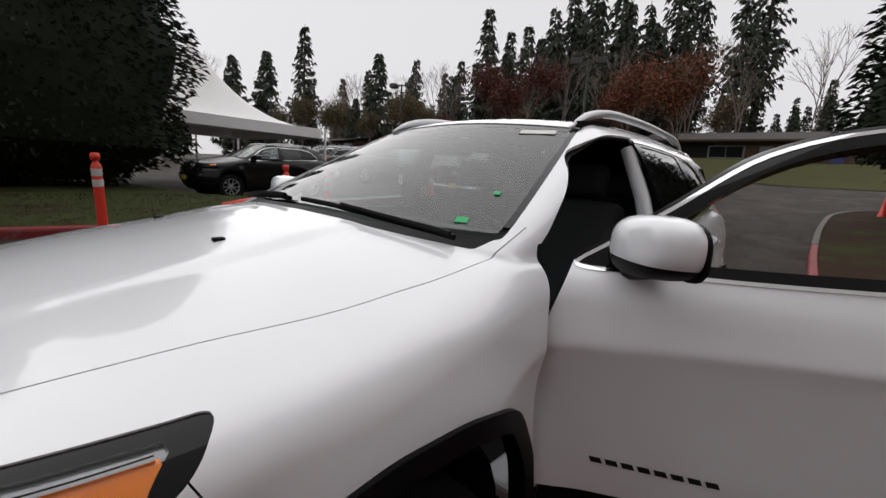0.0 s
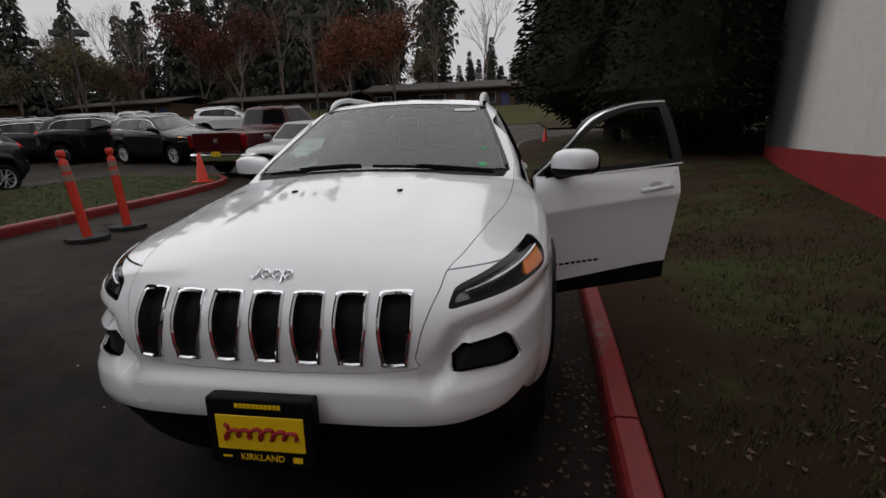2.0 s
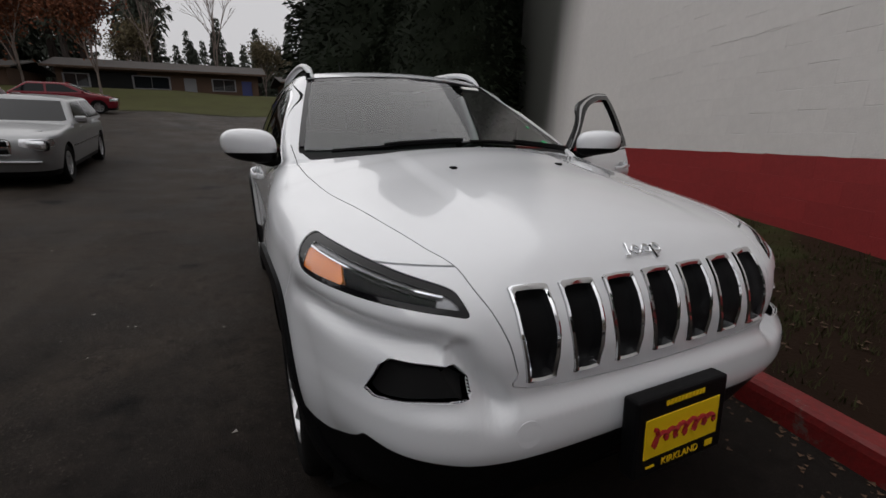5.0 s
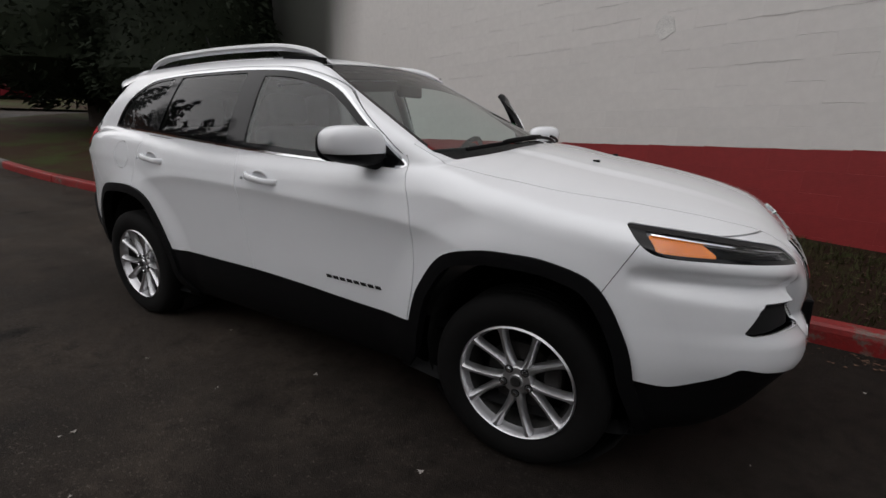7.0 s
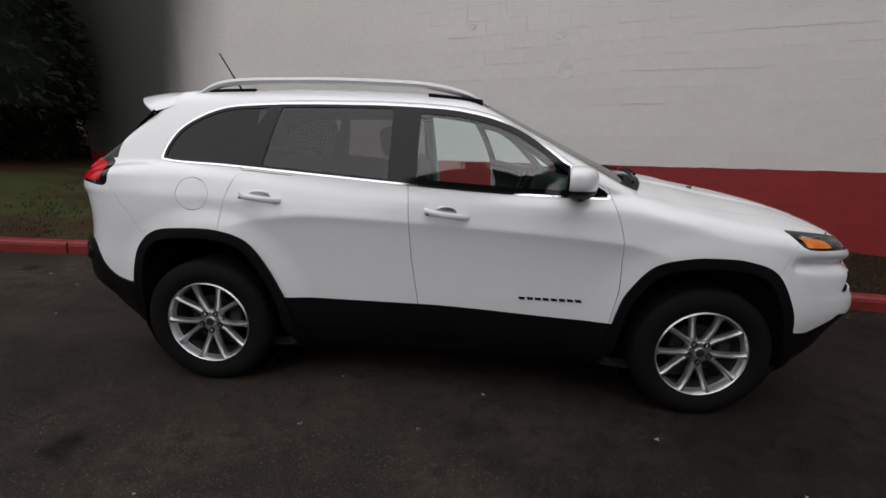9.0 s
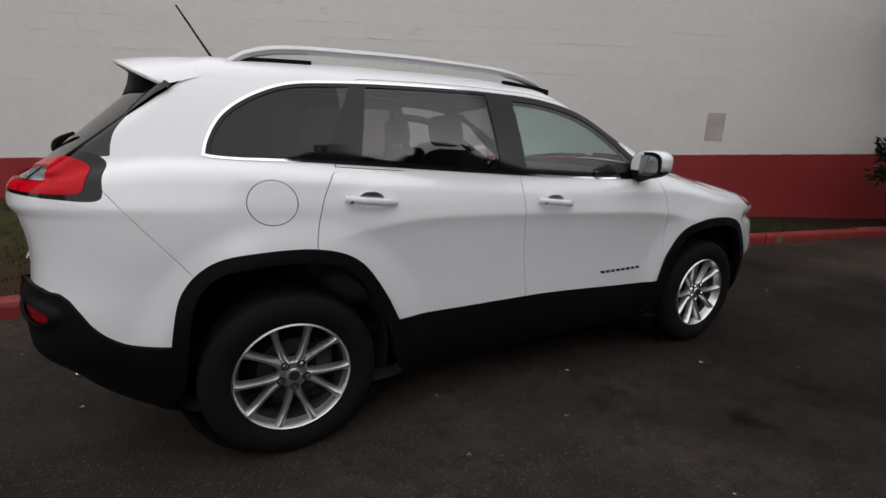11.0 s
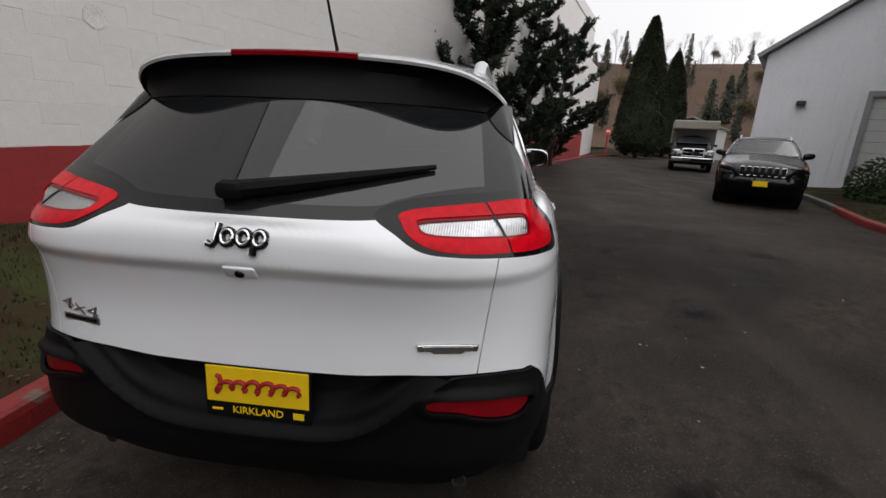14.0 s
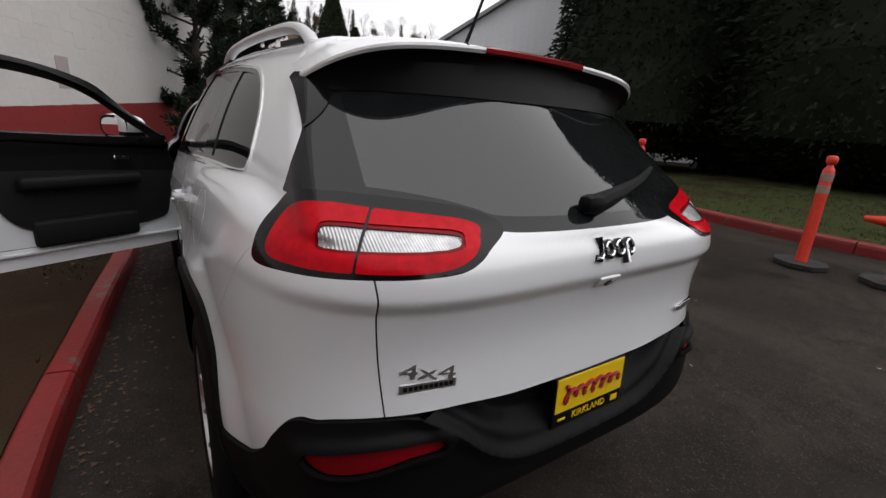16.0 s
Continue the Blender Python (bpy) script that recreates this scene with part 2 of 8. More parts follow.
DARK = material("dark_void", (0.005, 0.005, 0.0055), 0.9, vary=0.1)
TRIM_IN = material("black_cabin_trim", (0.0075, 0.0075, 0.0085), 0.7, spec=0.25, vary=0.2, scale=12, bump=0.1, bump_scale=300)
SEAT = material("dark_grey_seat_cloth", (0.035, 0.035, 0.038), 0.9, vary=0.2, scale=30, bump=0.3, bump_scale=400)
GLASS = glass("green_windshield_glass", (0.72, 0.86, 0.82), 0.08, ior=2.0)
GLASS_SIDE = glass("front_side_glass", (0.70, 0.87, 0.84), 0.06, ior=1.85)
PRIVACY = glass("dark_privacy_glass", (0.40, 0.385, 0.40), 0.15)
QUARTER_GLASS = glass("black_quarter_glass", (0.10, 0.10, 0.105), 0.6, ior=1.42)
REAR_GLASS = glass("black_rear_glass", (0.10, 0.10, 0.105), 0.8, ior=1.8)
BLACK_GLASS = glass("black_edge_glass", (0.0, 0.0, 0.0), 1.0, ior=1.5)
LENS = glass("clear_lamp_lens", (0.95, 0.96, 0.98), 0.0, ior=1.3)
RED_LENS = material("red_lamp_lens", (0.50, 0.003, 0.011), 0.18, vary=0.30, scale=9, spec=0.12)
RED_DARK = material("dark_red_reflector", (0.20, 0.004, 0.008), 0.2, vary=0.2, scale=60, spec=0.15)
AMBER = material("amber_lamp", (0.95, 0.22, 0.006), 0.25, vary=0.2, scale=60, coat=1.0)
SILVER_LAMP = material("lamp_reflector", (0.7, 0.71, 0.73), 0.16, metal=0.9, vary=0.2, scale=60, bump=0.5, bump_scale=160)
YELLOW = material("yellow_plate", (0.86, 0.58, 0.01), 0.4, vary=0.03)
RED_INK = material("red_ink", (0.32, 0.01, 0.015), 0.5, vary=0.05)
PAPER = material("white_paper", (0.75, 0.75, 0.73), 0.8, vary=0.05)

# grey base carries the sky's reflection in the glass
GREY_PANE = material("painted_sky_pane", (0.10, 0.11, 0.12), 0.08, vary=0.1, spec=0.8)
DARK_PANE = material("dark_car_window", (0.006, 0.007, 0.008), 0.06, vary=0.1, spec=0.3)
LAMP_BOWL = material("dark_faceted_lamp_bowl", (0.55, 0.55, 0.57), 0.12, metal=0.9, vary=0.95, scale=16, bump=1.0, bump_scale=45)


def ribbed():
    """Silver reflector behind a clear lens with fine upright ribs."""
    m = material("ribbed_clear_lamp", (0.52, 0.52, 0.53), 0.18, metal=0.7, vary=0.25, scale=10)
    n, l = m.node_tree.nodes, m.node_tree.links
    tc, wave, bn = n.new("ShaderNodeTexCoord"), n.new("ShaderNodeTexWave"), n.new("ShaderNodeBump")
    wave.bands_direction = 'Y'
    wave.inputs["Scale"].default_value, wave.inputs["Distortion"].default_value = 48.0, 0.0
    bn.inputs["Strength"].default_value, bn.inputs["Distance"].default_value = 0.3, 0.004
    l.new(tc.outputs["Object"], wave.inputs["Vector"])
    l.new(wave.outputs["Fac"], bn.inputs["Height"])
    l.new(bn.outputs["Normal"], n["Principled BSDF"].inputs["Normal"])
    return m


RIBBED = ribbed()
LAMP_GREY = material("grey_lamp_reflector", (0.24, 0.24, 0.245), 0.2, metal=0.6, vary=0.3, scale=14, bump=0.05, bump_scale=60)

# ---------- ground ----------
def rise(x, y):
    """Height of the tarmac: level under the car, rising to its right and up the hill behind it."""
    x, y = np.asarray(x, float), np.asarray(y, float)
    cross = 0.26 * step(-0.9, -5.2, y) * step(8.0, 0.5, x)
    back = 0.10 * np.logaddexp(0, (-x - 8.5) / 1.5) * 1.5
    return cross + 3.0 * np.tanh(back / 3.0)


def ground_z(x, y):
    return float(rise(np.array(x), np.array(y)))


def sheet(name, X, Y, Z, mat, label, category, kind="structure"):
    n, k = X.shape
    i = np.arange(n * k).reshape(n, k)
    f = np.stack([i[:-1, :-1].ravel(), i[1:, :-1].ravel(), i[1:, 1:].ravel(), i[:-1, 1:].ravel()], 1)
    ob = mesh_object(name, np.stack([X, Y, Z], -1).reshape(-1, 3), f, mat, smooth=True)
    return tagged(ob, label, category, kind=kind)


def asphalt():
    """Dark tarmac: worn patches, finer mottling and pale grains of stone."""
    m = bpy.data.materials.new("worn_asphalt")
    m.use_nodes = True
    n, l = m.node_tree.nodes, m.node_tree.links
    b = n["Principled BSDF"]
    b.inputs["Specular IOR Level"].default_value = 0.045
    tc = n.new("ShaderNodeTexCoord")
    def noise_at(scale, detail, lo, hi, rough=0.6):
        t, r = n.new("ShaderNodeTexNoise"), n.new("ShaderNodeMapRange")
        t.inputs["Scale"].default_value, t.inputs["Detail"].default_value, t.inputs["Roughness"].default_value = scale, detail, rough
        r.inputs["From Min"].default_value, r.inputs["From Max"].default_value = lo, hi
        l.new(tc.outputs["Object"], t.inputs["Vector"])
        l.new(t.outputs["Fac"], r.inputs["Value"])
        return r.outputs["Result"]
    def mix(fac, a, bb):
        k = n.new("ShaderNodeMix")
        k.data_type = 'RGBA'
        l.new(fac, k.inputs["Factor"])
        for sock, v in (("A", a), ("B", bb)):
            if isinstance(v, tuple):
                k.inputs[sock].default_value = v
            else:
                l.new(v, k.inputs[sock])
        return k.outputs["Result"]
    worn = mix(noise_at(0.55, 8, 0.38, 0.62, 0.72), (0.0190, 0.0163, 0.0146, 1), (0.0560, 0.0455, 0.0372, 1))
    mottled = mix(noise_at(9, 6, 0.44, 0.66, 0.7), worn, (0.0250, 0.0208, 0.0180, 1))
    grains = mix(noise_at(90, 3, 0.58, 0.74), mottled, (0.115, 0.098, 0.083, 1))
    lane, track, shine = n.new("ShaderNodeMapping"), n.new("ShaderNodeTexNoise"), n.new("ShaderNodeMapRange")
    lane.inputs["Scale"].default_value = (0.10, 1.3, 1.0)
    track.inputs["Scale"].default_value, track.inputs["Detail"].default_value = 1.0, 5
    shine.inputs["From Min"].default_value, shine.inputs["From Max"].default_value, shine.inputs["To Max"].default_value = 0.50, 0.68, 0.45
    l.new(tc.outputs["Object"], lane.inputs["Vector"])
    l.new(lane.outputs["Vector"], track.inputs["Vector"])
    l.new(track.outputs["Fac"], shine.inputs["Value"])
    grains = mix(shine.outputs["Result"], grains, (0.066, 0.056, 0.047, 1))
    oily = mix(noise_at(1.6, 4, 0.60, 0.72), grains, (0.0085, 0.0078, 0.0074, 1))
    # dimmer light by the car's nose, painted into the tarmac with a wandering edge
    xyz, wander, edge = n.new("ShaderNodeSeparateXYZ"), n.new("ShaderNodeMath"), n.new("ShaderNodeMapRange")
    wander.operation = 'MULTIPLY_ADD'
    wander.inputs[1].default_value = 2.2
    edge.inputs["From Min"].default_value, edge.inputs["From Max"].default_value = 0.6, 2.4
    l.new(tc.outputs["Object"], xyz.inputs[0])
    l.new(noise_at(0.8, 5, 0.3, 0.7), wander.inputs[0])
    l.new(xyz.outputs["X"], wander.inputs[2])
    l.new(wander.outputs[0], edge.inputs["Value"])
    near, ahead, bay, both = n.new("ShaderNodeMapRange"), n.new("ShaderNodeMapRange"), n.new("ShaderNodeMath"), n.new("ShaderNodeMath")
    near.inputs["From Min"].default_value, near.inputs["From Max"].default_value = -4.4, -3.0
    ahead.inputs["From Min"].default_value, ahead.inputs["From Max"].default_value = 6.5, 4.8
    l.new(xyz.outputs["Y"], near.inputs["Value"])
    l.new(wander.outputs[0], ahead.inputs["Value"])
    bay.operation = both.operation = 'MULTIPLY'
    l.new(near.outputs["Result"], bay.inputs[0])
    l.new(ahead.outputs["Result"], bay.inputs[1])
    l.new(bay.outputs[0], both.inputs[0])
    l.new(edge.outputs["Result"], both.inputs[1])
    # multiplies that dimness into the tarmac colour
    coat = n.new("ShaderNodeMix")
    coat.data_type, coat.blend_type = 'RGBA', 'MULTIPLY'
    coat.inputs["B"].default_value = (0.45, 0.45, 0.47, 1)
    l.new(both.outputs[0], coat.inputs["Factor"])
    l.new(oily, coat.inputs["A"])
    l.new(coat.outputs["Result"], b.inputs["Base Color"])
    rr = n.new("ShaderNodeMapRange")
    rr.inputs["To Min"].default_value, rr.inputs["To Max"].default_value = 0.50, 0.70
    l.new(noise_at(1.1, 5, 0.35, 0.65), rr.inputs["Value"])
    l.new(rr.outputs["Result"], b.inputs["Roughness"])
    bn = n.new("ShaderNodeBump")
    bn.inputs["Strength"].default_value, bn.inputs["Distance"].default_value = 0.55, 0.006
    l.new(noise_at(170, 3, 0.3, 0.7), bn.inputs["Height"])
    l.new(bn.outputs["Normal"], b.inputs["Normal"])
    return m


ASPHALT = asphalt()


def lawn():
    """Thin winter turf: green patches broken by bare soil and brown leaf mould."""
    m = material("thin_winter_lawn", (0.032, 0.041, 0.012), 0.95, second=(0.041, 0.047, 0.017), scale=9, bump=0.8, bump_scale=50, spec=0.1)
    n, l = m.node_tree.nodes, m.node_tree.links
    b = n["Principled BSDF"]
    turf = b.inputs["Base Color"].links[0].from_socket
    tc, t, r, k = n.new("ShaderNodeTexCoord"), n.new("ShaderNodeTexNoise"), n.new("ShaderNodeMapRange"), n.new("ShaderNodeMix")
    t.inputs["Scale"].default_value, t.inputs["Detail"].default_value, t.inputs["Roughness"].default_value = 0.9, 8, 0.65
    r.inputs["From Min"].default_value, r.inputs["From Max"].default_value = 0.41, 0.56
    k.data_type = 'RGBA'
    k.inputs["B"].default_value = (0.037, 0.0215, 0.0135, 1)
    l.new(tc.outputs["Object"], t.inputs["Vector"])
    # the turf thins out towards the front of the car, where people walk
    xyz, worn, add = n.new("ShaderNodeSeparateXYZ"), n.new("ShaderNodeMapRange"), n.new("ShaderNodeMath")
    worn.inputs["From Min"].default_value, worn.inputs["From Max"].default_value, worn.inputs["To Max"].default_value = 0.2, 2.6, 0.16
    l.new(tc.outputs["Object"], xyz.inputs[0])
    l.new(xyz.outputs["X"], worn.inputs["Value"])
    l.new(worn.outputs["Result"], add.inputs[0])
    l.new(t.outputs["Fac"], add.inputs[1])
    # and along the kerb, where leaves rot
    rot, both = n.new("ShaderNodeMapRange"), n.new("ShaderNodeMath")
    rot.inputs["From Min"].default_value, rot.inputs["From Max"].default_value, rot.inputs["To Max"].default_value = 2.7, 1.5, 0.07
    l.new(xyz.outputs["Y"], rot.inputs["Value"])
    l.new(rot.outputs["Result"], both.inputs[0])
    l.new(add.outputs[0], both.inputs[1])
    # the island keeps its turf
    isle, keep = n.new("ShaderNodeMapRange"), n.new("ShaderNodeMath")
    isle.inputs["From Min"].default_value, isle.inputs["From Max"].default_value, isle.inputs["To Min"].default_value, isle.inputs["To Max"].default_value = -4.0, -5.5, 0.0, 0.22
    keep.operation = 'SUBTRACT'
    l.new(xyz.outputs["Y"], isle.inputs["Value"])
    l.new(both.outputs[0], keep.inputs[0])
    l.new(isle.outputs["Result"], keep.inputs[1])
    l.new(keep.outputs[0], r.inputs["Value"])
    # the bare soil is darker towards the front of the car
    soil_ramp, soil_tone = n.new("ShaderNodeMapRange"), n.new("ShaderNodeMix")
    soil_ramp.inputs["From Min"].default_value, soil_ramp.inputs["From Max"].default_value = -0.5, 2.0
    soil_tone.data_type = 'RGBA'
    soil_tone.inputs["A"].default_value, soil_tone.inputs["B"].default_value = k.inputs["B"].default_value, (0.019, 0.0105, 0.0065, 1)
    l.new(xyz.outputs["X"], soil_ramp.inputs["Value"])
    l.new(soil_ramp.outputs["Result"], soil_tone.inputs["Factor"])
    l.new(soil_tone.outputs["Result"], k.inputs["B"])
    l.new(r.outputs["Result"], k.inputs["Factor"])
    l.new(turf, k.inputs["A"])
    l.new(k.outputs["Result"], b.inputs["Base Color"])
    return m


GRASS = lawn()
KERB_RED = material("red_painted_kerb", (0.25, 0.011, 0.011), 0.55, second=(0.14, 0.013, 0.012), scale=9, bump=0.3, bump_scale=50)


def chipped(m):
    """Paint worn through to the concrete in ragged patches."""
    n, l = m.node_tree.nodes, m.node_tree.links
    b = n["Principled BSDF"]
    paint = b.inputs["Base Color"].links[0].from_socket
    tc, t, r, k = n.new("ShaderNodeTexCoord"), n.new("ShaderNodeTexNoise"), n.new("ShaderNodeMapRange"), n.new("ShaderNodeMix")
    t.inputs["Scale"].default_value, t.inputs["Detail"].default_value, t.inputs["Roughness"].default_value = 2.2, 9, 0.7
    r.inputs["From Min"].default_value, r.inputs["From Max"].default_value, r.inputs["To Max"].default_value = 0.585, 0.625, 0.85
    k.data_type = 'RGBA'
    k.inputs["B"].default_value = (0.13, 0.105, 0.088, 1)
    l.new(tc.outputs["Object"], t.inputs["Vector"])
    l.new(t.outputs["Fac"], r.inputs["Value"])
    l.new(r.outputs["Result"], k.inputs["Factor"])
    l.new(paint, k.inputs["A"])
    l.new(k.outputs["Result"], b.inputs["Base Color"])


chipped(KERB_RED)
KERB_GREY = material("bare_concrete_kerb", (0.12, 0.115, 0.105), 0.8, vary=0.3, scale=9, bump=0.3, bump_scale=50)
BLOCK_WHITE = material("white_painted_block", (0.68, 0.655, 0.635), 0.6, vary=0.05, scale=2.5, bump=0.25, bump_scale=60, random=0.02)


def stain_and_shade(m):
    """Dark green-black stain with the conifer's shade painted in, near the far corner of the wall: soft-edged, leaning,
    streaked downwards.
    """
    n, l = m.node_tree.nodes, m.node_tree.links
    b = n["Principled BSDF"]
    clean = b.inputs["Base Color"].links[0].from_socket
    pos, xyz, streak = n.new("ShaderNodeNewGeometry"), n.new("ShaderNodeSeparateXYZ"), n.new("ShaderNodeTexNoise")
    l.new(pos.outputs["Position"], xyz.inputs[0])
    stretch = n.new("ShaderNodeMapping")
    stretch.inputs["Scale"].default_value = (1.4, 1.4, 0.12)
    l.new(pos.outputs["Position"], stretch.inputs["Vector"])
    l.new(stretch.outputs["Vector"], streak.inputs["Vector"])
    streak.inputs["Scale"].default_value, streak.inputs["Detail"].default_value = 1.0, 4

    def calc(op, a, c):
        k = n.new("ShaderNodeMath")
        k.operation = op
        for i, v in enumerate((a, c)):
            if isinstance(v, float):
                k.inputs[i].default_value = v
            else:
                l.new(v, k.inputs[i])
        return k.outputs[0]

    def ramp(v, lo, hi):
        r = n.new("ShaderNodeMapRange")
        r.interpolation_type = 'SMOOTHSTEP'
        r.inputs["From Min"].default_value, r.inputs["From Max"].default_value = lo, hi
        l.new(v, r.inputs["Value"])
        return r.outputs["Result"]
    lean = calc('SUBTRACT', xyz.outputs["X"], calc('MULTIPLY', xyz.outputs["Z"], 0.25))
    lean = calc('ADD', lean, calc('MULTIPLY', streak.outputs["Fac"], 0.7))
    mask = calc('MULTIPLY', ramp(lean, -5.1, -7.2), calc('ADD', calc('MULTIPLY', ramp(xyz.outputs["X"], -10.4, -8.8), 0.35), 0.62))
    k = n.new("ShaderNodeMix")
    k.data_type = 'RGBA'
    # colour holds both the stain and the tree's shade
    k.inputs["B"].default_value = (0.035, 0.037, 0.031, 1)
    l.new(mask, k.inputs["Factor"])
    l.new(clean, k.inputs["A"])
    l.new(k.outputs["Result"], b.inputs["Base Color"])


stain_and_shade(BLOCK_WHITE)
BLOCK_RED = material("red_painted_block", (0.265, 0.020, 0.021), 0.6, vary=0.12, scale=3, bump=0.25, bump_scale=60, random=0.06)

xs = np.concatenate([np.linspace(-500, -70, 16), np.linspace(-66, 45, 130), np.linspace(50, 500, 16)])
ys = np.concatenate([np.linspace(-500, -70, 16), np.linspace(-66, 30, 110), np.linspace(36, 500, 16)])
GX, GY = np.meshgrid(xs, ys, indexing="ij")
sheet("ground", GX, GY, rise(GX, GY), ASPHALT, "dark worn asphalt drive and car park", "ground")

KERB_LEFT = [(-19.6, 6.0), (-18.3, 2.7), (-16.6, 1.3), (-14.0, 1.02), (-10.5, 1.04), (-7.0, 1.18), (-4.0, 1.37), (-1.3, 1.42), (0.1, 1.337), (0.9, 1.272), (1.45, 1.217), (2.0, 1.172), (2.45, 1.115), (3.7, 0.99), (5.8, 0.70), (8.3, 0.22),
             (10.7, -0.65), (15.0, -2.0), (20.5, -3.7), (27.0, -6.0), (33.0, -8.4), (38.0, -12.0), (43.0, -17.0), (50.0, -24.0)]
KERB_RIGHT = [(-6.6, -9.6), (-7.9, -8.6), (-8.1, -7.4), (-7.2, -6.5), (-5.5, -6.15), (-3.3, -5.95), (-1.0, -5.80), (0.8, -5.95), (2.6, -6.45), (5.2, -7.45), (8.0, -8.75), (10.5, -9.7), (13.5, -10.6)]


def along(pts, stepsize):
    """Evenly spaced points on a smooth line through pts."""
    p = np.array(pts, float)
    out = []
    q = np.vstack([2 * p[0] - p[1], p, 2 * p[-1] - p[-2]])
    for i in range(1, len(q) - 2):
        a, b, c, d = q[i - 1:i + 3]
        for t in np.linspace(0, 1, 40, endpoint=False):
            out.append(0.5 * (2 * b + (c - a) * t + (2 * a - 5 * b + 4 * c - d) * t * t + (3 * b - a - 3 * c + d) * t ** 3))
    out.append(p[-1])
    out = np.array(out)
    s = np.concatenate([[0], np.cumsum(np.linalg.norm(np.diff(out, axis=0), axis=1))])
    u = np.arange(0, s[-1], stepsize)
    return np.stack([np.interp(u, s, out[:, 0]), np.interp(u, s, out[:, 1])], 1)


def kerb_run(name, pts, side, label, red):
    """Kerb stones, each about two metres long, with open joints; side is +1 when the lawn lies to the left of the line."""
    line = along(pts, 0.25)
    run = thing(name, label, "kerb", kind="structure")
    rng = random.Random(5)
    per = 8
    for k in range(0, len(line) - per, per):
        seg = line[k:k + per + 1]
        bm = bmesh.new()
        rows = []
        lift, shift = rng.uniform(-0.008, 0.008), rng.uniform(-0.008, 0.008)
        for i, p in enumerate(seg):
            d = seg[min(i + 1, per)] - seg[max(i - 1, 0)]
            d = d / np.linalg.norm(d)
            nrm = np.array([-d[1], d[0]]) * side
            if i == 0:
                p = p + d * 0.006
            if i == per:
                p = p - d * 0.006
            z = ground_z(*p)
            prof = ((0.0, -0.05), (0.004, 0.09), (0.012, 0.122), (0.030, 0.138), (0.122, 0.142), (0.136, 0.13), (0.14, -0.05))
            rows.append([bm.verts.new((*(p + nrm * (o + shift)), z + h + lift)) for o, h in prof])
        for a, b in zip(rows, rows[1:]):
            for j in range(len(a) - 1):
                bm.faces.new((a[j], a[j + 1], b[j + 1], b[j]))
        bm.faces.new(rows[0])
        bm.faces.new(rows[-1])
        bmesh.ops.recalc_face_normals(bm, faces=bm.faces)
        mid = seg[per // 2]
        part("kerb_stone", bm, KERB_RED if red(mid) else KERB_GREY, run)
    return run


kerb_run("kerb_left", KERB_LEFT, 1, "red painted kerb, bare at one end", lambda p: p[0] > -10.2)
kerb_run("kerb_right", KERB_RIGHT, -1, "red painted kerb round a grass island", lambda p: p[0] < 8.2)

WALL_M, WALL_C = 0.36, 4.03


def wall_y(x):
    return WALL_C - WALL_M * np.asarray(x, float)


# lawn between the kerb and the wall
kl = along(KERB_LEFT, 0.4)
T = np.concatenate([np.linspace(0, 1, 22) ** 1.3])
X0, Y0 = kl[:, 0:1], kl[:, 1:2]
far = np.where(kl[:, 0] > -10.5, np.minimum(wall_y(kl[:, 0]) + 0.25, 40), 22.0)[:, None]
Yg = Y0 + 0.14 + (np.maximum(far, Y0 + 0.6) - Y0 - 0.14) * T[None]
Xg = X0 + 0 * T[None]
edge = np.clip((Yg - Y0) / 3.0, 0, 1)
Zg = rise(X0, Y0) + 0.125 + 0.27 * step(0, 1, edge) + (rise(Xg, Yg) - rise(X0, Y0)) * 0.9
for a in range(Xg.shape[0]):
    for b in range(1, Xg.shape[1]):
        Zg[a, b] += 0.018 * noise.noise((Xg[a, b] * 1.3, Yg[a, b] * 1.3, 2.0))
sheet("lawn_north", Xg, Yg, Zg, GRASS, "thin winter lawn with bare soil and dead leaves", "lawn")
sheet("lawn_corner", *np.meshgrid(np.linspace(-40, -23.5, 26), np.linspace(3.0, 30, 24), indexing="ij"),
      rise(*np.meshgrid(np.linspace(-40, -23.5, 26), np.linspace(3.0, 30, 24), indexing="ij")) + 0.10, GRASS, "rough grass behind the kerb", "lawn")
# island on the other side
kr = along(KERB_RIGHT, 0.4)
far = np.where(kr[:, 0] < -2.6, -10.2, -10.2 - 22 * step(-2.6, 0.5, kr[:, 0]))[:, None]
T2 = np.linspace(0, 1, 34) ** 1.4
Yg = kr[:, 1:2] - 0.14 + (np.minimum(far, kr[:, 1:2] - 0.3) - kr[:, 1:2] + 0.14) * T2[None]
Xg = kr[:, 0:1] + 0 * T2[None]
keep = np.arange(len(kr)) >= int(np.argmin(kr[:, 0]))
Xg, Yg = Xg[keep], Yg[keep]
Zg = rise(Xg, Yg) + 0.125 + 0.10 * np.clip((kr[keep][:, 1:2] - Yg) / 4, 0, 1)
sheet("lawn_island", Xg, Yg, Zg, GRASS, "grass island with bare soil under the trees", "lawn")


def lawn_left_z(x, y):
    y0 = float(np.interp(x, kl[:, 0], kl[:, 1]))
    e = min(max((y - y0) / 3.0, 0), 1)
    return ground_z(x, y0) + 0.125 + 0.27 * e * e * (3 - 2 * e)


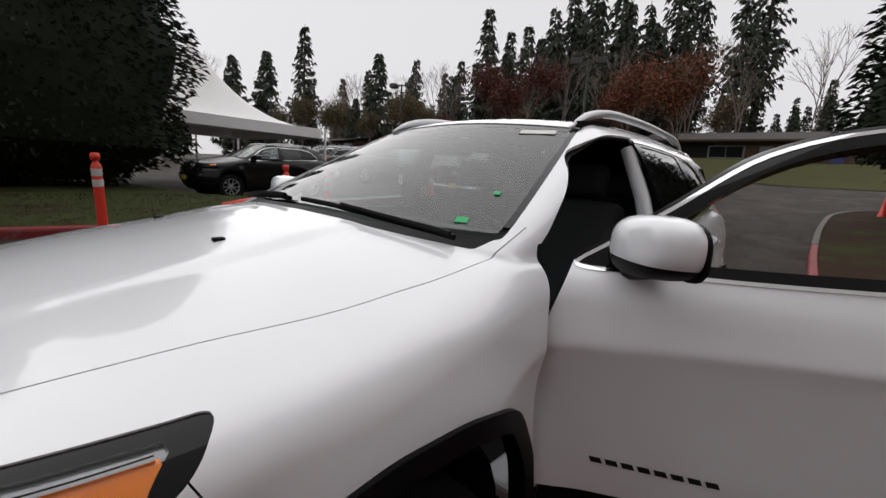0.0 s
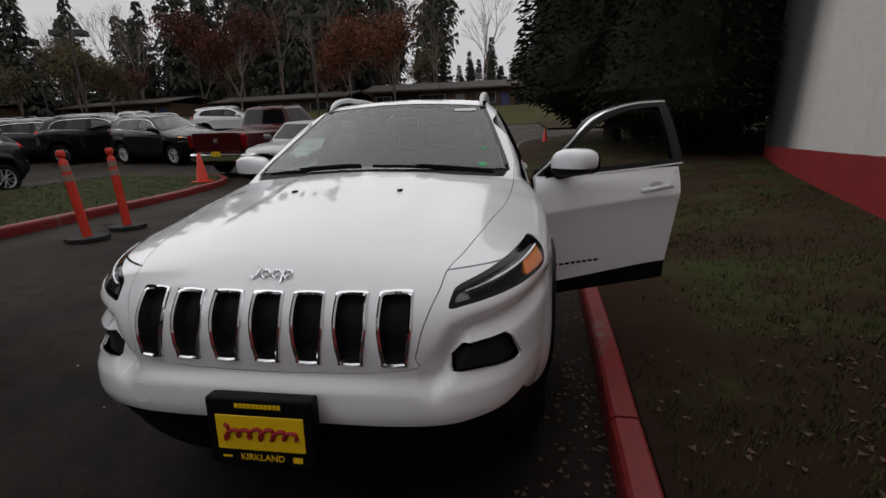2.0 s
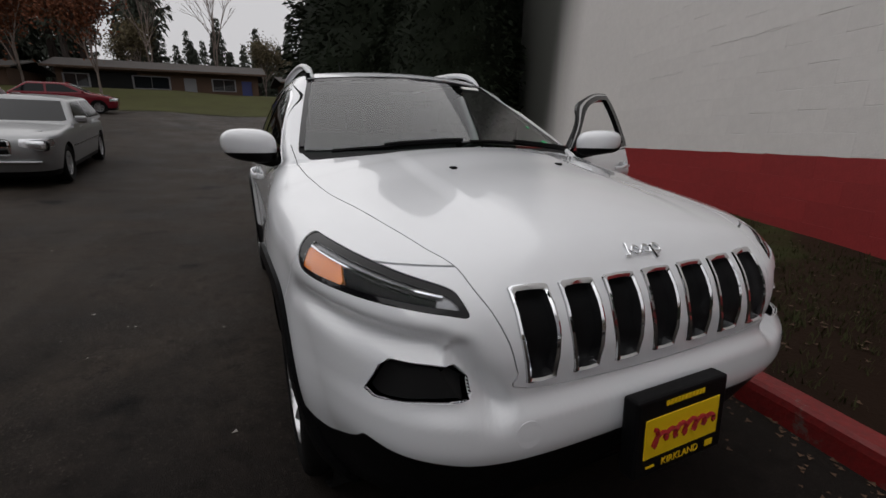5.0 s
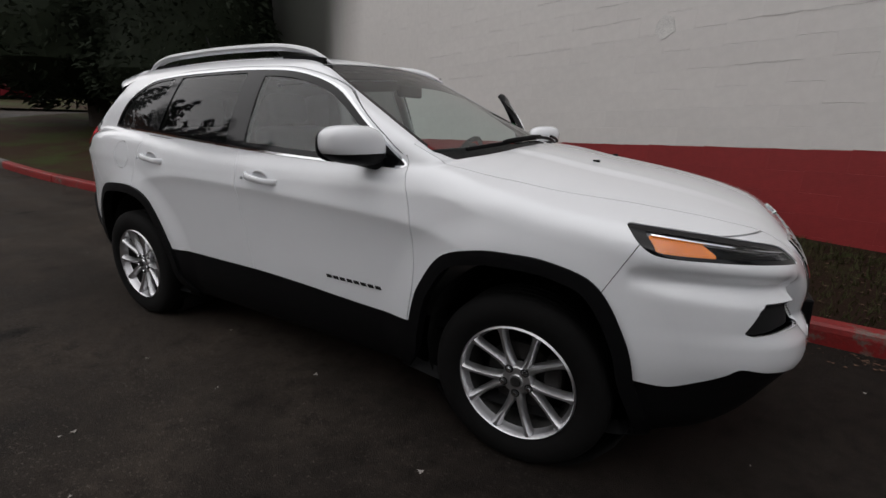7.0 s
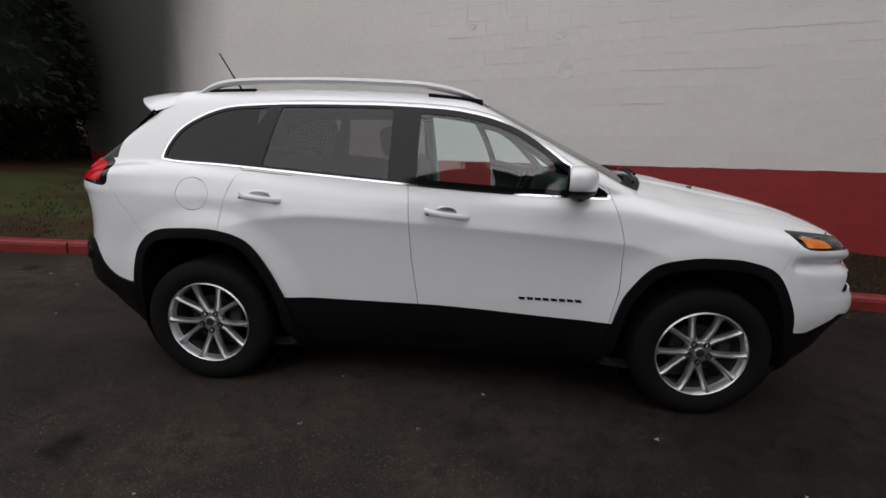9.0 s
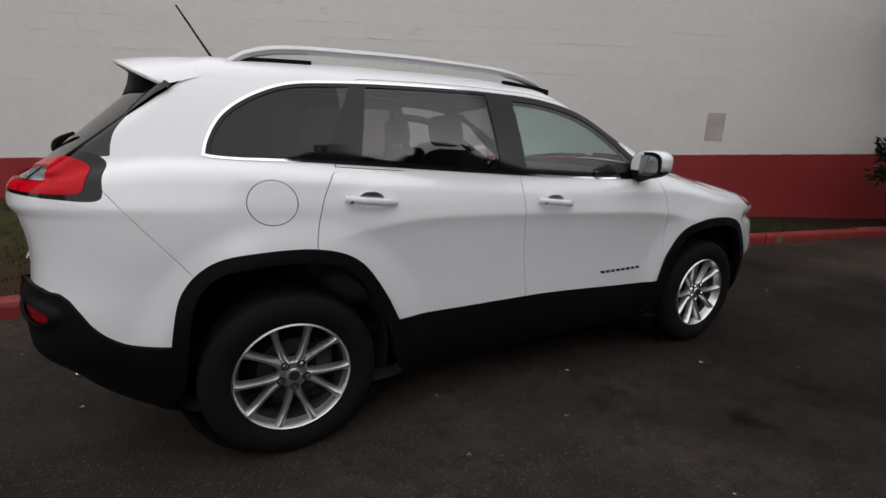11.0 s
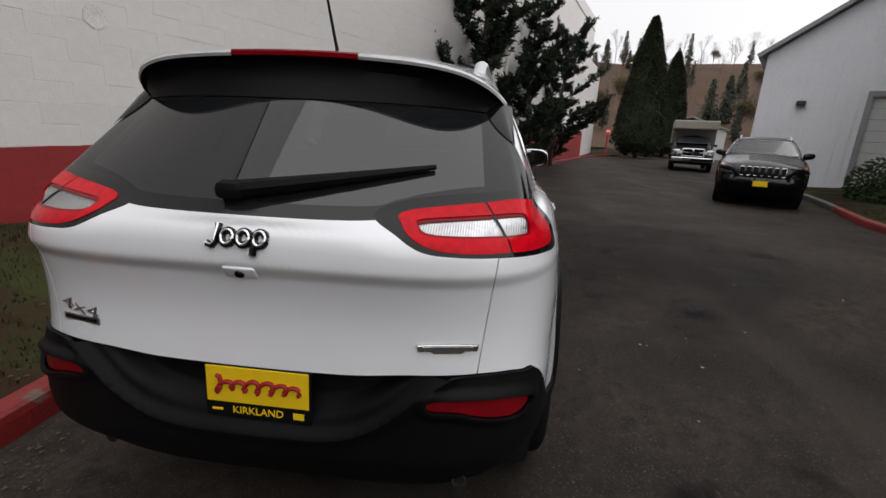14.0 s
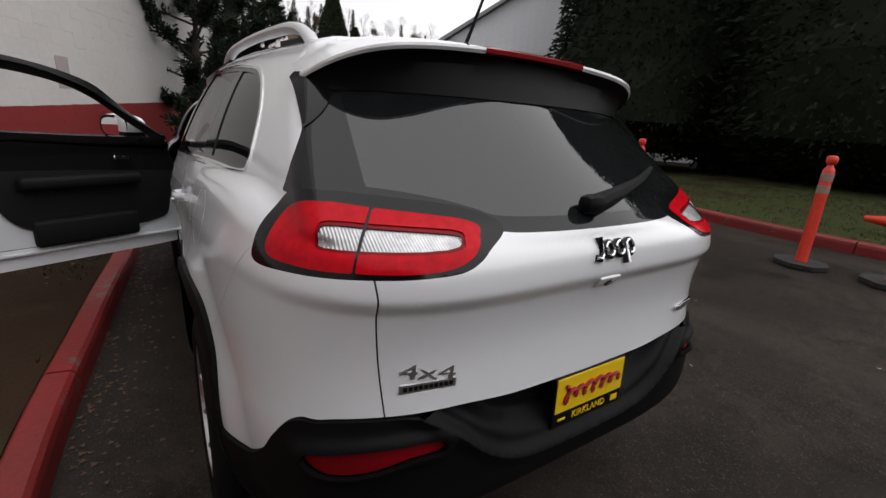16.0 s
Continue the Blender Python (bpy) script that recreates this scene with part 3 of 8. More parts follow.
# grass blades and dead leaves
def tufts(name, count, place, mats, seed, label):
    rng = random.Random(seed)
    v, f = [], []
    for _ in range(count):
        p = place(rng)
        if p is None:
            continue
        x, y, z = p
        for _ in range(4):
            a, h, w = rng.uniform(0, 6.28), rng.uniform(0.02, 0.055), rng.uniform(0.003, 0.006)
            lx, ly = math.cos(a) * h * 0.6, math.sin(a) * h * 0.6
            ox, oy = x + rng.uniform(-0.03, 0.03), y + rng.uniform(-0.03, 0.03)
            i = len(v)
            v += [(ox - w * math.sin(a), oy + w * math.cos(a), z - 0.01), (ox + w * math.sin(a), oy - w * math.cos(a), z - 0.01), (ox + lx, oy + ly, z + h)]
            f.append((i, i + 1, i + 2))
    return tagged(mesh_object(name, v, f, mats), label, "grass", kind="stuff")


def left_place(rng):
    x = rng.uniform(-7, 7)
    y0, y1 = float(np.interp(x, kl[:, 0], kl[:, 1])) + 0.2, float(wall_y(x)) - 0.05
    y = rng.uniform(y0, y1)
    if noise.noise((x * 0.9, y * 0.9, 7.0)) < rng.uniform(-0.5, 0.25):
        return None
    return x, y, lawn_left_z(x, y)


def right_place(rng):
    x, y = rng.uniform(-7.5, 8), rng.uniform(-10.5, -6)
    y0 = float(np.interp(x, kr[int(np.argmin(kr[:, 0])):, 0], kr[int(np.argmin(kr[:, 0])):, 1])) - 0.2
    return (x, y, ground_z(x, y) + 0.125 + 0.1 * (y0 - y) / 4) if y < y0 else None


BLADE = material("grass_blade", (0.034, 0.048, 0.013), 0.8, second=(0.046, 0.038, 0.016), scale=30, spec=0.2)
tufts("grass_tufts", 12000, left_place, BLADE, 3, "short winter grass blades")
tufts("grass_tufts", 7000, right_place, BLADE, 4, "short winter grass blades")


def litter(name, count, place, mat, size, seed, label, category):
    rng = random.Random(seed)
    v, f = [], []
    for _ in range(count):
        p = place(rng)
        if p is None:
            continue
        x, y, z = p
        a, s = rng.uniform(0, 6.28), rng.uniform(*size)
        i = len(v)
        for k, (r, h) in enumerate(((1, 0.2), (0.5, 0.02), (0.9, 0.25), (0.45, 0.0), (1.0, 0.15), (0.4, 0.05))):
            t = a + k * math.pi / 3
            v.append((x + s * r * math.cos(t), y + s * r * math.sin(t), z + 0.006 + s * h * rng.uniform(0.3, 1)))
        f.append(tuple(range(i, i + 6)))
    return tagged(mesh_object(name, v, f, mat), label, category, kind="stuff")


LEAF = material("dead_leaf", (0.050, 0.024, 0.012), 0.8, second=(0.12, 0.070, 0.040), scale=1.5)
litter("dead_leaves", 2200, left_place, LEAF, (0.008, 0.026), 8, "dead brown leaves on the lawn", "leaves")
litter("dead_leaves", 700, right_place, LEAF, (0.015, 0.04), 9, "dead brown leaves on the island", "leaves")


def gutter_place(rng):
    x = rng.uniform(-4, 6)
    y = float(np.interp(x, kl[:, 0], kl[:, 1])) - abs(rng.gauss(0, 0.16)) - 0.01
    return x, y, ground_z(x, y)


litter("gutter_debris", 900, gutter_place, LEAF, (0.006, 0.02), 10, "small dead leaves and grit in the gutter", "leaves")
def road_place(rng):
    x, y = rng.uniform(-9, 7), rng.uniform(-5.6, 1.2)
    return x, y, ground_z(x, y)
litter("road_crumbs", 160, road_place, material("pale_crumb", (0.3, 0.28, 0.26), 0.8), (0.006, 0.018), 11, "pale crumbs and scraps on the asphalt", "litter")

# ---------- the long painted block wall ----------
WALL_A = math.atan(-WALL_M)


def wall_pose(s, z, off=0.0):
    """Pose on the wall face: s metres along from x = 0, x along the wall, y out towards the road."""
    c, n = Vector((math.cos(WALL_A), math.sin(WALL_A), 0)), Vector((math.sin(WALL_A), -math.cos(WALL_A), 0))
    m = Matrix((-c, n, Vector((0, 0, 1)))).transposed().to_4x4()
    m.translation = Vector((0, WALL_C, z)) + c * s + n * off
    return m


S0, S1, S2 = -10.2, 33.0, 38.5
wall = thing("wall_north", "long white painted block wall with a red base", "wall", kind="structure")
m = wall_pose((S0 + S1) / 2, 4.2, -0.1435)
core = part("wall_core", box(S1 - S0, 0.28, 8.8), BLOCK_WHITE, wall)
core.matrix_world = m
core = part("wall_end", box(S2 - S1, 0.28, 7.0), BLOCK_WHITE, wall)
core.matrix_world = wall_pose((S1 + S2) / 2, 3.3, -0.16)
cap = part("parapet_cap", box(S1 - S0, 0.34, 0.10), KERB_GREY, wall, "grey metal parapet cap")
cap.matrix_world = wall_pose((S0 + S1) / 2, 8.65, -0.16)
tagged(part("wall_return", box(0.28, 20, 8.8), BLOCK_WHITE), "white painted end wall", "wall", kind="structure").matrix_world = wall_pose(S0 + 0.14, 4.2, -10.3)
# courses of block: each block is a shallow slab, proud of its joints
BW, BH = 0.61, 0.2032
white, red = [], []


def block_mesh(w, h, mat):
    bm = box(w, 0.02, h, bevel=0.0014, seg=1)
    me = bpy.data.meshes.new("block")
    bm.to_mesh(me)
    bm.free()
    me.materials.append(mat)
    return me


full = {True: block_mesh(BW + 0.0012, BH - 0.0018, BLOCK_RED), False: block_mesh(BW + 0.0012, BH - 0.0018, BLOCK_WHITE)}
rngb = random.Random(21)
near, rest = [], {True: [], False: []}
for row in range(-1, 42):
    z = BH * (row + 0.5) + 0.06
    n = int((S1 - S0) / BW)
    for k in range(n):
        s = S0 + BW * (k + 0.5 + 0.5 * (row % 2))
        if s > S1 - BW / 2:
            continue
        is_red = row <= 4
        off = rngb.uniform(-0.0005, 0.0005) - 0.010
        if -3.0 < s < 6.2 and 0.2 < z < 3.0:
            near.append((s, z, off, is_red))
        else:
            rest[is_red].append((s, z, off))
for s, z, off, is_red in near:
    o = new("block", full[is_red])
    o.parent = wall
    o.matrix_world = wall_pose(s, z + 0.026 * s, off)
for is_red, items in rest.items():
    v, f = [], []
    for s, z, off in items:
        mm = wall_pose(s, z + 0.026 * s, off)
        i = len(v)
        a, b = BW / 2 + 0.0014, BH / 2 - 0.0009
        for q in ((-a, -0.01, -b), (a, -0.01, -b), (a, -0.01, b), (-a, -0.01, b), (-a + 0.002, 0.01, -b + 0.002), (a - 0.002, 0.01, -b + 0.002), (a - 0.002, 0.01, b - 0.002), (-a + 0.002, 0.01, b - 0.002)):
            v.append(mm @ Vector(q))
        f += [(i + 4, i + 5, i + 6, i + 7), (i, i + 1, i + 5, i + 4), (i + 1, i + 2, i + 6, i + 5), (i + 2, i + 3, i + 7, i + 6), (i + 3, i, i + 4, i + 7)]
    tagged(mesh_object("far_blocks", v, f, BLOCK_RED if is_red else BLOCK_WHITE, wall), "courses of painted block", kind="stuff")

# red joints behind the red courses
corners = [wall_pose(s, z + 0.026 * s, off) @ Vector((0, 0, 0)) for s in (S0 + 0.01, S1 - 0.01) for off in (-0.0025, -0.1) for z in (-1.2, 1.0745)]
mesh_object("stripe_core", corners, [(0, 1, 5, 4), (1, 3, 7, 5), (2, 3, 1, 0), (4, 5, 7, 6), (6, 7, 3, 2), (0, 4, 6, 2)], BLOCK_RED, wall)

# repaired patches and cracks
PATCH = material("grey_filler_patch", (0.66, 0.65, 0.63), 0.9, vary=0.25, scale=14, bump=0.6, bump_scale=40)
CRACK = material("open_joint_crack", (0.52, 0.50, 0.485), 0.9, vary=0.3, scale=20)


def ragged(w, h, n, rng):
    return [(w / 2 * math.cos(t) * rng.uniform(0.8, 1.15), h / 2 * math.sin(t) * rng.uniform(0.8, 1.15)) for t in [2 * math.pi * i / n for i in range(n)]]


rngp = random.Random(4)
for s, z, w, h in ((1.38, 2.40, 0.24, 0.24), (1.25, 2.86, 0.20, 0.10), (-0.05, 3.05, 0.12, 0.08)):
    o = part("wall_patch", prism(ragged(w, h, 14, rngp), 0.008), PATCH, None)
    o.parent = wall
    o.matrix_world = wall_pose(s, z, 0.0)
for s, z, l in ((0.55, 2.60, 0.55), (-0.4, 2.35, 1.2), (0.7, 2.80, 0.4), (2.9, 2.34, 1.7), (4.0, 2.70, 1.4), (-1.9, 2.02, 0.9), (-2.6, 2.5, 0.6), (2.4, 1.92, 0.6), (-0.2, 2.95, 0.45), (5.6, 2.95, 1.0)):
    x, pts = 0, []
    while x < l:
        pts.append((x - l / 2, 0.001, 0.006 * math.sin(x * 23) + 0.0))
        x += 0.05
    o = part("crack", tube(pts, 0.0019, 4), CRACK, None)
    o.parent = wall
    o.matrix_world = wall_pose(s, round((z - 0.06) / BH) * BH + 0.06 + 0.026 * s, 0.0)
o = part("faded_sign", box(0.32, 0.006, 0.44, bevel=0.002), material("faded_pink_grey_sign", (0.44, 0.38, 0.37), 0.7, vary=0.25, scale=14), wall, "faded blank sign plate")
o.matrix_world = wall_pose(6.15, 1.68, 0.004)
pipe = part("drain_pipe", tube([(0, 0.05, -4.0), (0, 0.05, 4.2)], 0.05, 10), BLOCK_WHITE, wall, "white painted drain pipe")
pipe.matrix_world = wall_pose(14.4, 4.3, 0.03)

# ---------- the white car ----------
ARCH_F = outline([(0.85, 0.40), (0.885, 0.59), (0.925, 0.695), (1.031, 0.835), (1.18, 0.887), (1.33, 0.896), (1.46, 0.887), (1.60, 0.838), (1.695, 0.71), (1.757, 0.53), (1.765, 0.2), (0.85, 0.2)])
ARCH_R = outline([(-1.78, 0.45), (-1.755, 0.63), (-1.71, 0.78), (-1.61, 0.875), (-1.46, 0.905), (-1.24, 0.905), (-1.08, 0.85), (-0.97, 0.71), (-0.89, 0.54), (-0.86, 0.40), (-0.86, 0.2), (-1.78, 0.2)])
DLO = outline([(-1.605, 1.285), (-1.55, 1.247), (-1.15, 1.232), (-0.25, 1.180), (0.30, 1.153), (0.60, 1.147), (0.80, 1.150), (0.71, 1.228), (0.58, 1.318), (0.335, 1.482),
               (0.06, 1.562), (-0.28, 1.585), (-0.70, 1.584), (-1.08, 1.570), (-1.32, 1.538), (-1.52, 1.43)])
TOP = spline((-2.3, 1.20), (-1.7, 1.27), (-1.2, 1.25), (-0.3, 1.20), (0.6, 1.20), (0.95, 1.25), (1.2, 1.222), (1.44, 1.178), (1.7, 1.137), (1.9, 1.098), (2.05, 1.055), (2.16, 1.005), (2.26, 0.93))
WIDTH = spline((0.18, 0.76), (0.28, 0.845), (0.42, 0.885), (0.60, 0.893), (0.75, 0.897), (0.90, 0.903), (1.05, 0.893), (1.15, 0.868), (1.25, 0.838), (1.4, 0.78))
NOSE = spline((0.18, 1.97), (0.28, 2.12), (0.40, 2.205), (0.50, 2.25), (0.60, 2.282), (0.66, 2.275), (0.72, 2.245), (0.80, 2.248), (0.90, 2.225), (0.98, 2.185), (1.05, 2.14), (1.2, 2.05))
TAIL = spline((0.18, -1.92), (0.30, -2.07), (0.42, -2.18), (0.56, -2.262), (0.70, -2.262), (0.80, -2.245), (0.92, -2.236), (1.04, -2.252), (1.085, -2.275), (1.16, -2.262), (1.21, -2.228), (1.3, -2.14))
CABIN = spline((1.05, 0.885), (1.15, 0.866), (1.22, 0.848), (1.3, 0.815), (1.4, 0.768), (1.5, 0.712), (1.56, 0.672), (1.62, 0.625), (1.7, 0.53))
ROOF = spline((0.5, 1.575), (0.25, 1.637), (0.0, 1.668), (-0.3, 1.687), (-0.7, 1.692), (-1.1, 1.684), (-1.5, 1.668), (-1.8, 1.645), (-2.1, 1.60))
CREASE = spline((-1.3, 0.89), (-1.0, 0.97), (-0.7, 1.0), (-0.2, 0.99), (0.4, 0.965), (0.87, 0.932), (1.2, 0.86))


def ws_face(x, a, z):
    return (x - (1.115 - 2.13 * (z - 1.2) - 0.36 * a * a)) * 0.425


LIP = spline((0.0, 0.600), (0.15, 0.603), (0.245, 0.615), (0.30, 0.634), (0.352, 0.664), (0.445, 0.738), (0.535, 0.80), (0.66, 0.88))


def segment(u, v, a, b):
    """Distance to a stretch of line."""
    dx, dz = b[0] - a[0], b[1] - a[1]
    t = np.clip(((u - a[0]) * dx + (v - a[1]) * dz) / (dx * dx + dz * dz), 0, 1)
    return np.hypot(u - a[0] - t * dx, v - a[1] - t * dz)


def suv_shape(x, y, z):
    """Outside positive, inside negative; about metres."""
    a = np.abs(y)
    w = WIDTH(z) * (1 - 0.02 * step(0.9, 2.0, x) - 0.02 * step(-1.0, -2.0, x))
    s = z - CREASE(x)
    s = np.hypot(s - 0.006, 0.012) * np.sign(s - 0.006)
    ridge = np.where(s > 0, np.exp((0.012 - s) / 0.11), np.exp((s + 0.012) / 0.05))
    w = w + 0.036 * step(0.86, 1.22, x) * step(2.14, 1.68, x) * step(1.25, 1.05, z)
    w = w + 0.019 * ridge * step(-1.3, -0.85, x) * step(1.3, 0.8, x) - 0.005
    for poly_c, hh in ((1.31, 0.02), (-1.33, 0.026)):
        r = np.hypot((x - poly_c) / 0.62, (z - 0.42) / 0.62)
        w = w + hh * step(1.0, 0.72, r)
    dx = np.where(x > 0.9, (x - 0.9) / (NOSE(z) - 0.9), np.where(x < -0.9, (-0.9 - x) / (-0.9 - TAIL(z)), 0))
    p = 4.2 + (0.5 + 0.55 * step(0.86, 0.70, z) - 0.8 * step(0.62, 0.42, z)) * step(0.5, 1.2, x) + (0.7 + 0.5 * step(0.9, 0.6, z) - 1.0 * step(0.6, 0.4, z)) * step(-0.5, -1.2, x)
    side = ((np.clip(a / w, 0, 3) ** p + np.clip(dx, 0, 3) ** p) ** (1 / p) - 1) * 0.9
    # groove that runs below the headlamp and down beside the slots
    near = np.minimum(segment(a + 0.7 * np.clip(2.1 - x, 0, 1), z, (1.15, 0.872), (0.64, 0.842)), segment(a, z, (0.60, 0.83), (0.520, 0.70)))
    side = side + 0.026 * np.exp(-(near / 0.033) ** 2) * step(1.6, 1.85, x)
    top = TOP(x) - 0.115 * a * a * step(0.4, 1.2, x) - 0.05 * a * a
    top = top + 0.008 * step(0.42, 0.34, a) * step(0.9, 1.3, x) * step(2.15, 1.5, x)
    low = smax(side, (z - top) * 0.95, 0.07)
    low = smax(low, 0.2 - z, 0.05)
    pinch = 1 - 0.085 * (np.clip(-x - 0.2, 0, 3) / 1.4) ** 2 - 0.06 * (np.clip(x + 0.2, 0, 3) / 1.1) ** 2
    glasshouse = (a - CABIN(z) * pinch) * 0.92
    roof = z - (ROOF(x) - 0.10 * a * a)
    back = ((-2.232 + 1.07 * (z - 1.2) + (0.29 + 0.64 * np.clip(z - 1.2, 0, 0.5)) * a * a) - x) * 0.67
    up = smax(smax(glasshouse, roof, 0.075), smax(ws_face(x, a, z), back, 0.02), 0.035)
    up = smax(up, 1.185 - 0.125 * step(-1.95, -1.6, x) * step(1.0, 0.7, x) - z, 0.02)
    return smin(low, up, 0.018)


def skin_of(shape, steps=180, ends=90, length=170, reach=1.3, mid=0.92):
    """Right half (y below 0 is mirrored later) of a skin, found along rays from a spine."""
    th = np.radians(np.linspace(-90, 90, steps + 1))
    ox = np.concatenate([np.full(ends, -reach), np.linspace(-reach, reach, length + 1), np.full(ends, reach)])
    ph = np.radians(np.concatenate([np.linspace(-90, 0, ends, endpoint=False), np.zeros(length + 1), np.linspace(0, 90, ends + 1)[1:]]))
    O, TH = np.meshgrid(ox, th, indexing="ij")
    PH = np.repeat(ph[:, None], len(th), 1)
    d = np.stack([np.sin(PH), np.cos(PH) * np.cos(TH), np.cos(PH) * np.sin(TH)], -1)
    lo, hi = np.zeros(O.shape), np.full(O.shape, 2.2)
    for _ in range(26):
        m = (lo + hi) / 2
        out = shape(O + d[..., 0] * m, d[..., 1] * m, mid + d[..., 2] * m) > 0
        lo, hi = np.where(out, lo, m), np.where(out, m, hi)
    r = (lo + hi) / 2
    v = np.stack([O + d[..., 0] * r, d[..., 1] * r, mid + d[..., 2] * r], -1)
    v[:, 0, 1] = v[:, -1, 1] = 0
    n, k = O.shape
    i = np.arange(n * k).reshape(n, k)
    a, b, c, e = i[:-1, :-1].ravel(), i[1:, :-1].ravel(), i[1:, 1:].ravel(), i[:-1, 1:].ravel()
    tris = np.concatenate([np.stack([a, c, b], 1), np.stack([a, e, c], 1)])
    v = v.reshape(-1, 3)
    area = np.linalg.norm(np.cross(v[tris[:, 1]] - v[tris[:, 0]], v[tris[:, 2]] - v[tris[:, 0]]), axis=1)
    return Skin(v, tris[area > 1e-9])


def gradient(shape, v):
    h = 2e-3
    g = np.stack([shape(*(v + h * np.eye(3)[k]).T) - shape(*(v - h * np.eye(3)[k]).T) for k in range(3)], 1)
    return g / np.maximum(np.linalg.norm(g, axis=1, keepdims=True), 1e-9)


def tail_wrap(x, y):
    return np.abs(y) + 0.8 * np.clip(x + 2.2, 0, 9)


def nose_wrap(x, y):
    return np.abs(y) + 0.8 * np.clip(2.2 - x, 0, 9)


TAIL_LAMP = outline([(0.326, 1.206), (0.380, 1.232), (0.50, 1.252), (0.72, 1.266), (0.86, 1.270), (0.945, 1.256), (0.995, 1.212), (1.03, 1.150), (1.02, 1.106), (0.87, 1.112), (0.70, 1.122), (0.545, 1.129), (0.455, 1.139), (0.385, 1.173)])
TAIL_RED = outline([(0.392, 1.205), (0.43, 1.221), (0.53, 1.231), (0.70, 1.242), (0.80, 1.249), (0.875, 1.246), (0.93, 1.225), (0.96, 1.19), (0.968, 1.134), (0.86, 1.128), (0.69, 1.134), (0.55, 1.138), (0.47, 1.149), (0.412, 1.176)])
REFLECTOR = outline([(0.49, 0.742), (0.485, 0.715), (0.56, 0.708), (0.63, 0.688), (0.71, 0.672), (0.745, 0.685), (0.748, 0.712), (0.69, 0.732), (0.60, 0.742)])
HEAD_LAMP = outline([(0.588, 0.912), (0.622, 0.946), (0.668, 0.966), (0.79, 0.984), (0.97, 1.006), (1.175, 1.026), (1.25, 1.030), (1.272, 1.005), (1.265, 0.975), (1.232, 0.950), (1.165, 0.941), (0.997, 0.935), (0.80, 0.926), (0.655, 0.916)])
FOG = [(0.566, 0.72), (0.568, 0.765), (0.60, 0.800), (0.65, 0.806), (0.735, 0.807), (0.757, 0.788), (0.788, 0.715), (0.772, 0.704), (0.68, 0.716)]
HOOD_EDGE = spline((0.85, 0.775), (1.0, 0.770), (1.3, 0.742), (1.63, 0.670), (1.8, 0.632), (2.0, 0.578), (2.12, 0.542), (2.3, 0.50))
FASCIA = outline([(-0.44, 0.736), (0.0, 0.716), (0.44, 0.736), (0.468, 0.78), (0.487, 0.855), (0.512, 0.92), (0.545, 1.0), (0.56, 1.2), (0.0, 1.5), (-0.56, 1.2), (-0.545, 1.0), (-0.512, 0.92), (-0.487, 0.855), (-0.468, 0.78)], 4)
SLOTS = [-0.405, -0.27, -0.135, 0.0, 0.135, 0.27, 0.405]


def slot_outline(grow=0.0):
    t, b = 0.046 + grow, 0.0335 + grow
    return [(-t, 0.915), (-t * 0.97, 0.944 + grow), (-t * 0.78, 0.956 + grow), (t * 0.78, 0.956 + grow), (t * 0.97, 0.944 + grow), (t * 1.02, 0.89),
            (t * 0.98, 0.85), (b, 0.772 - grow), (b * 0.85, 0.758 - grow), (-b * 0.85, 0.758 - grow), (-b, 0.772 - grow), (-t * 0.98, 0.85), (-t * 1.02, 0.89)]


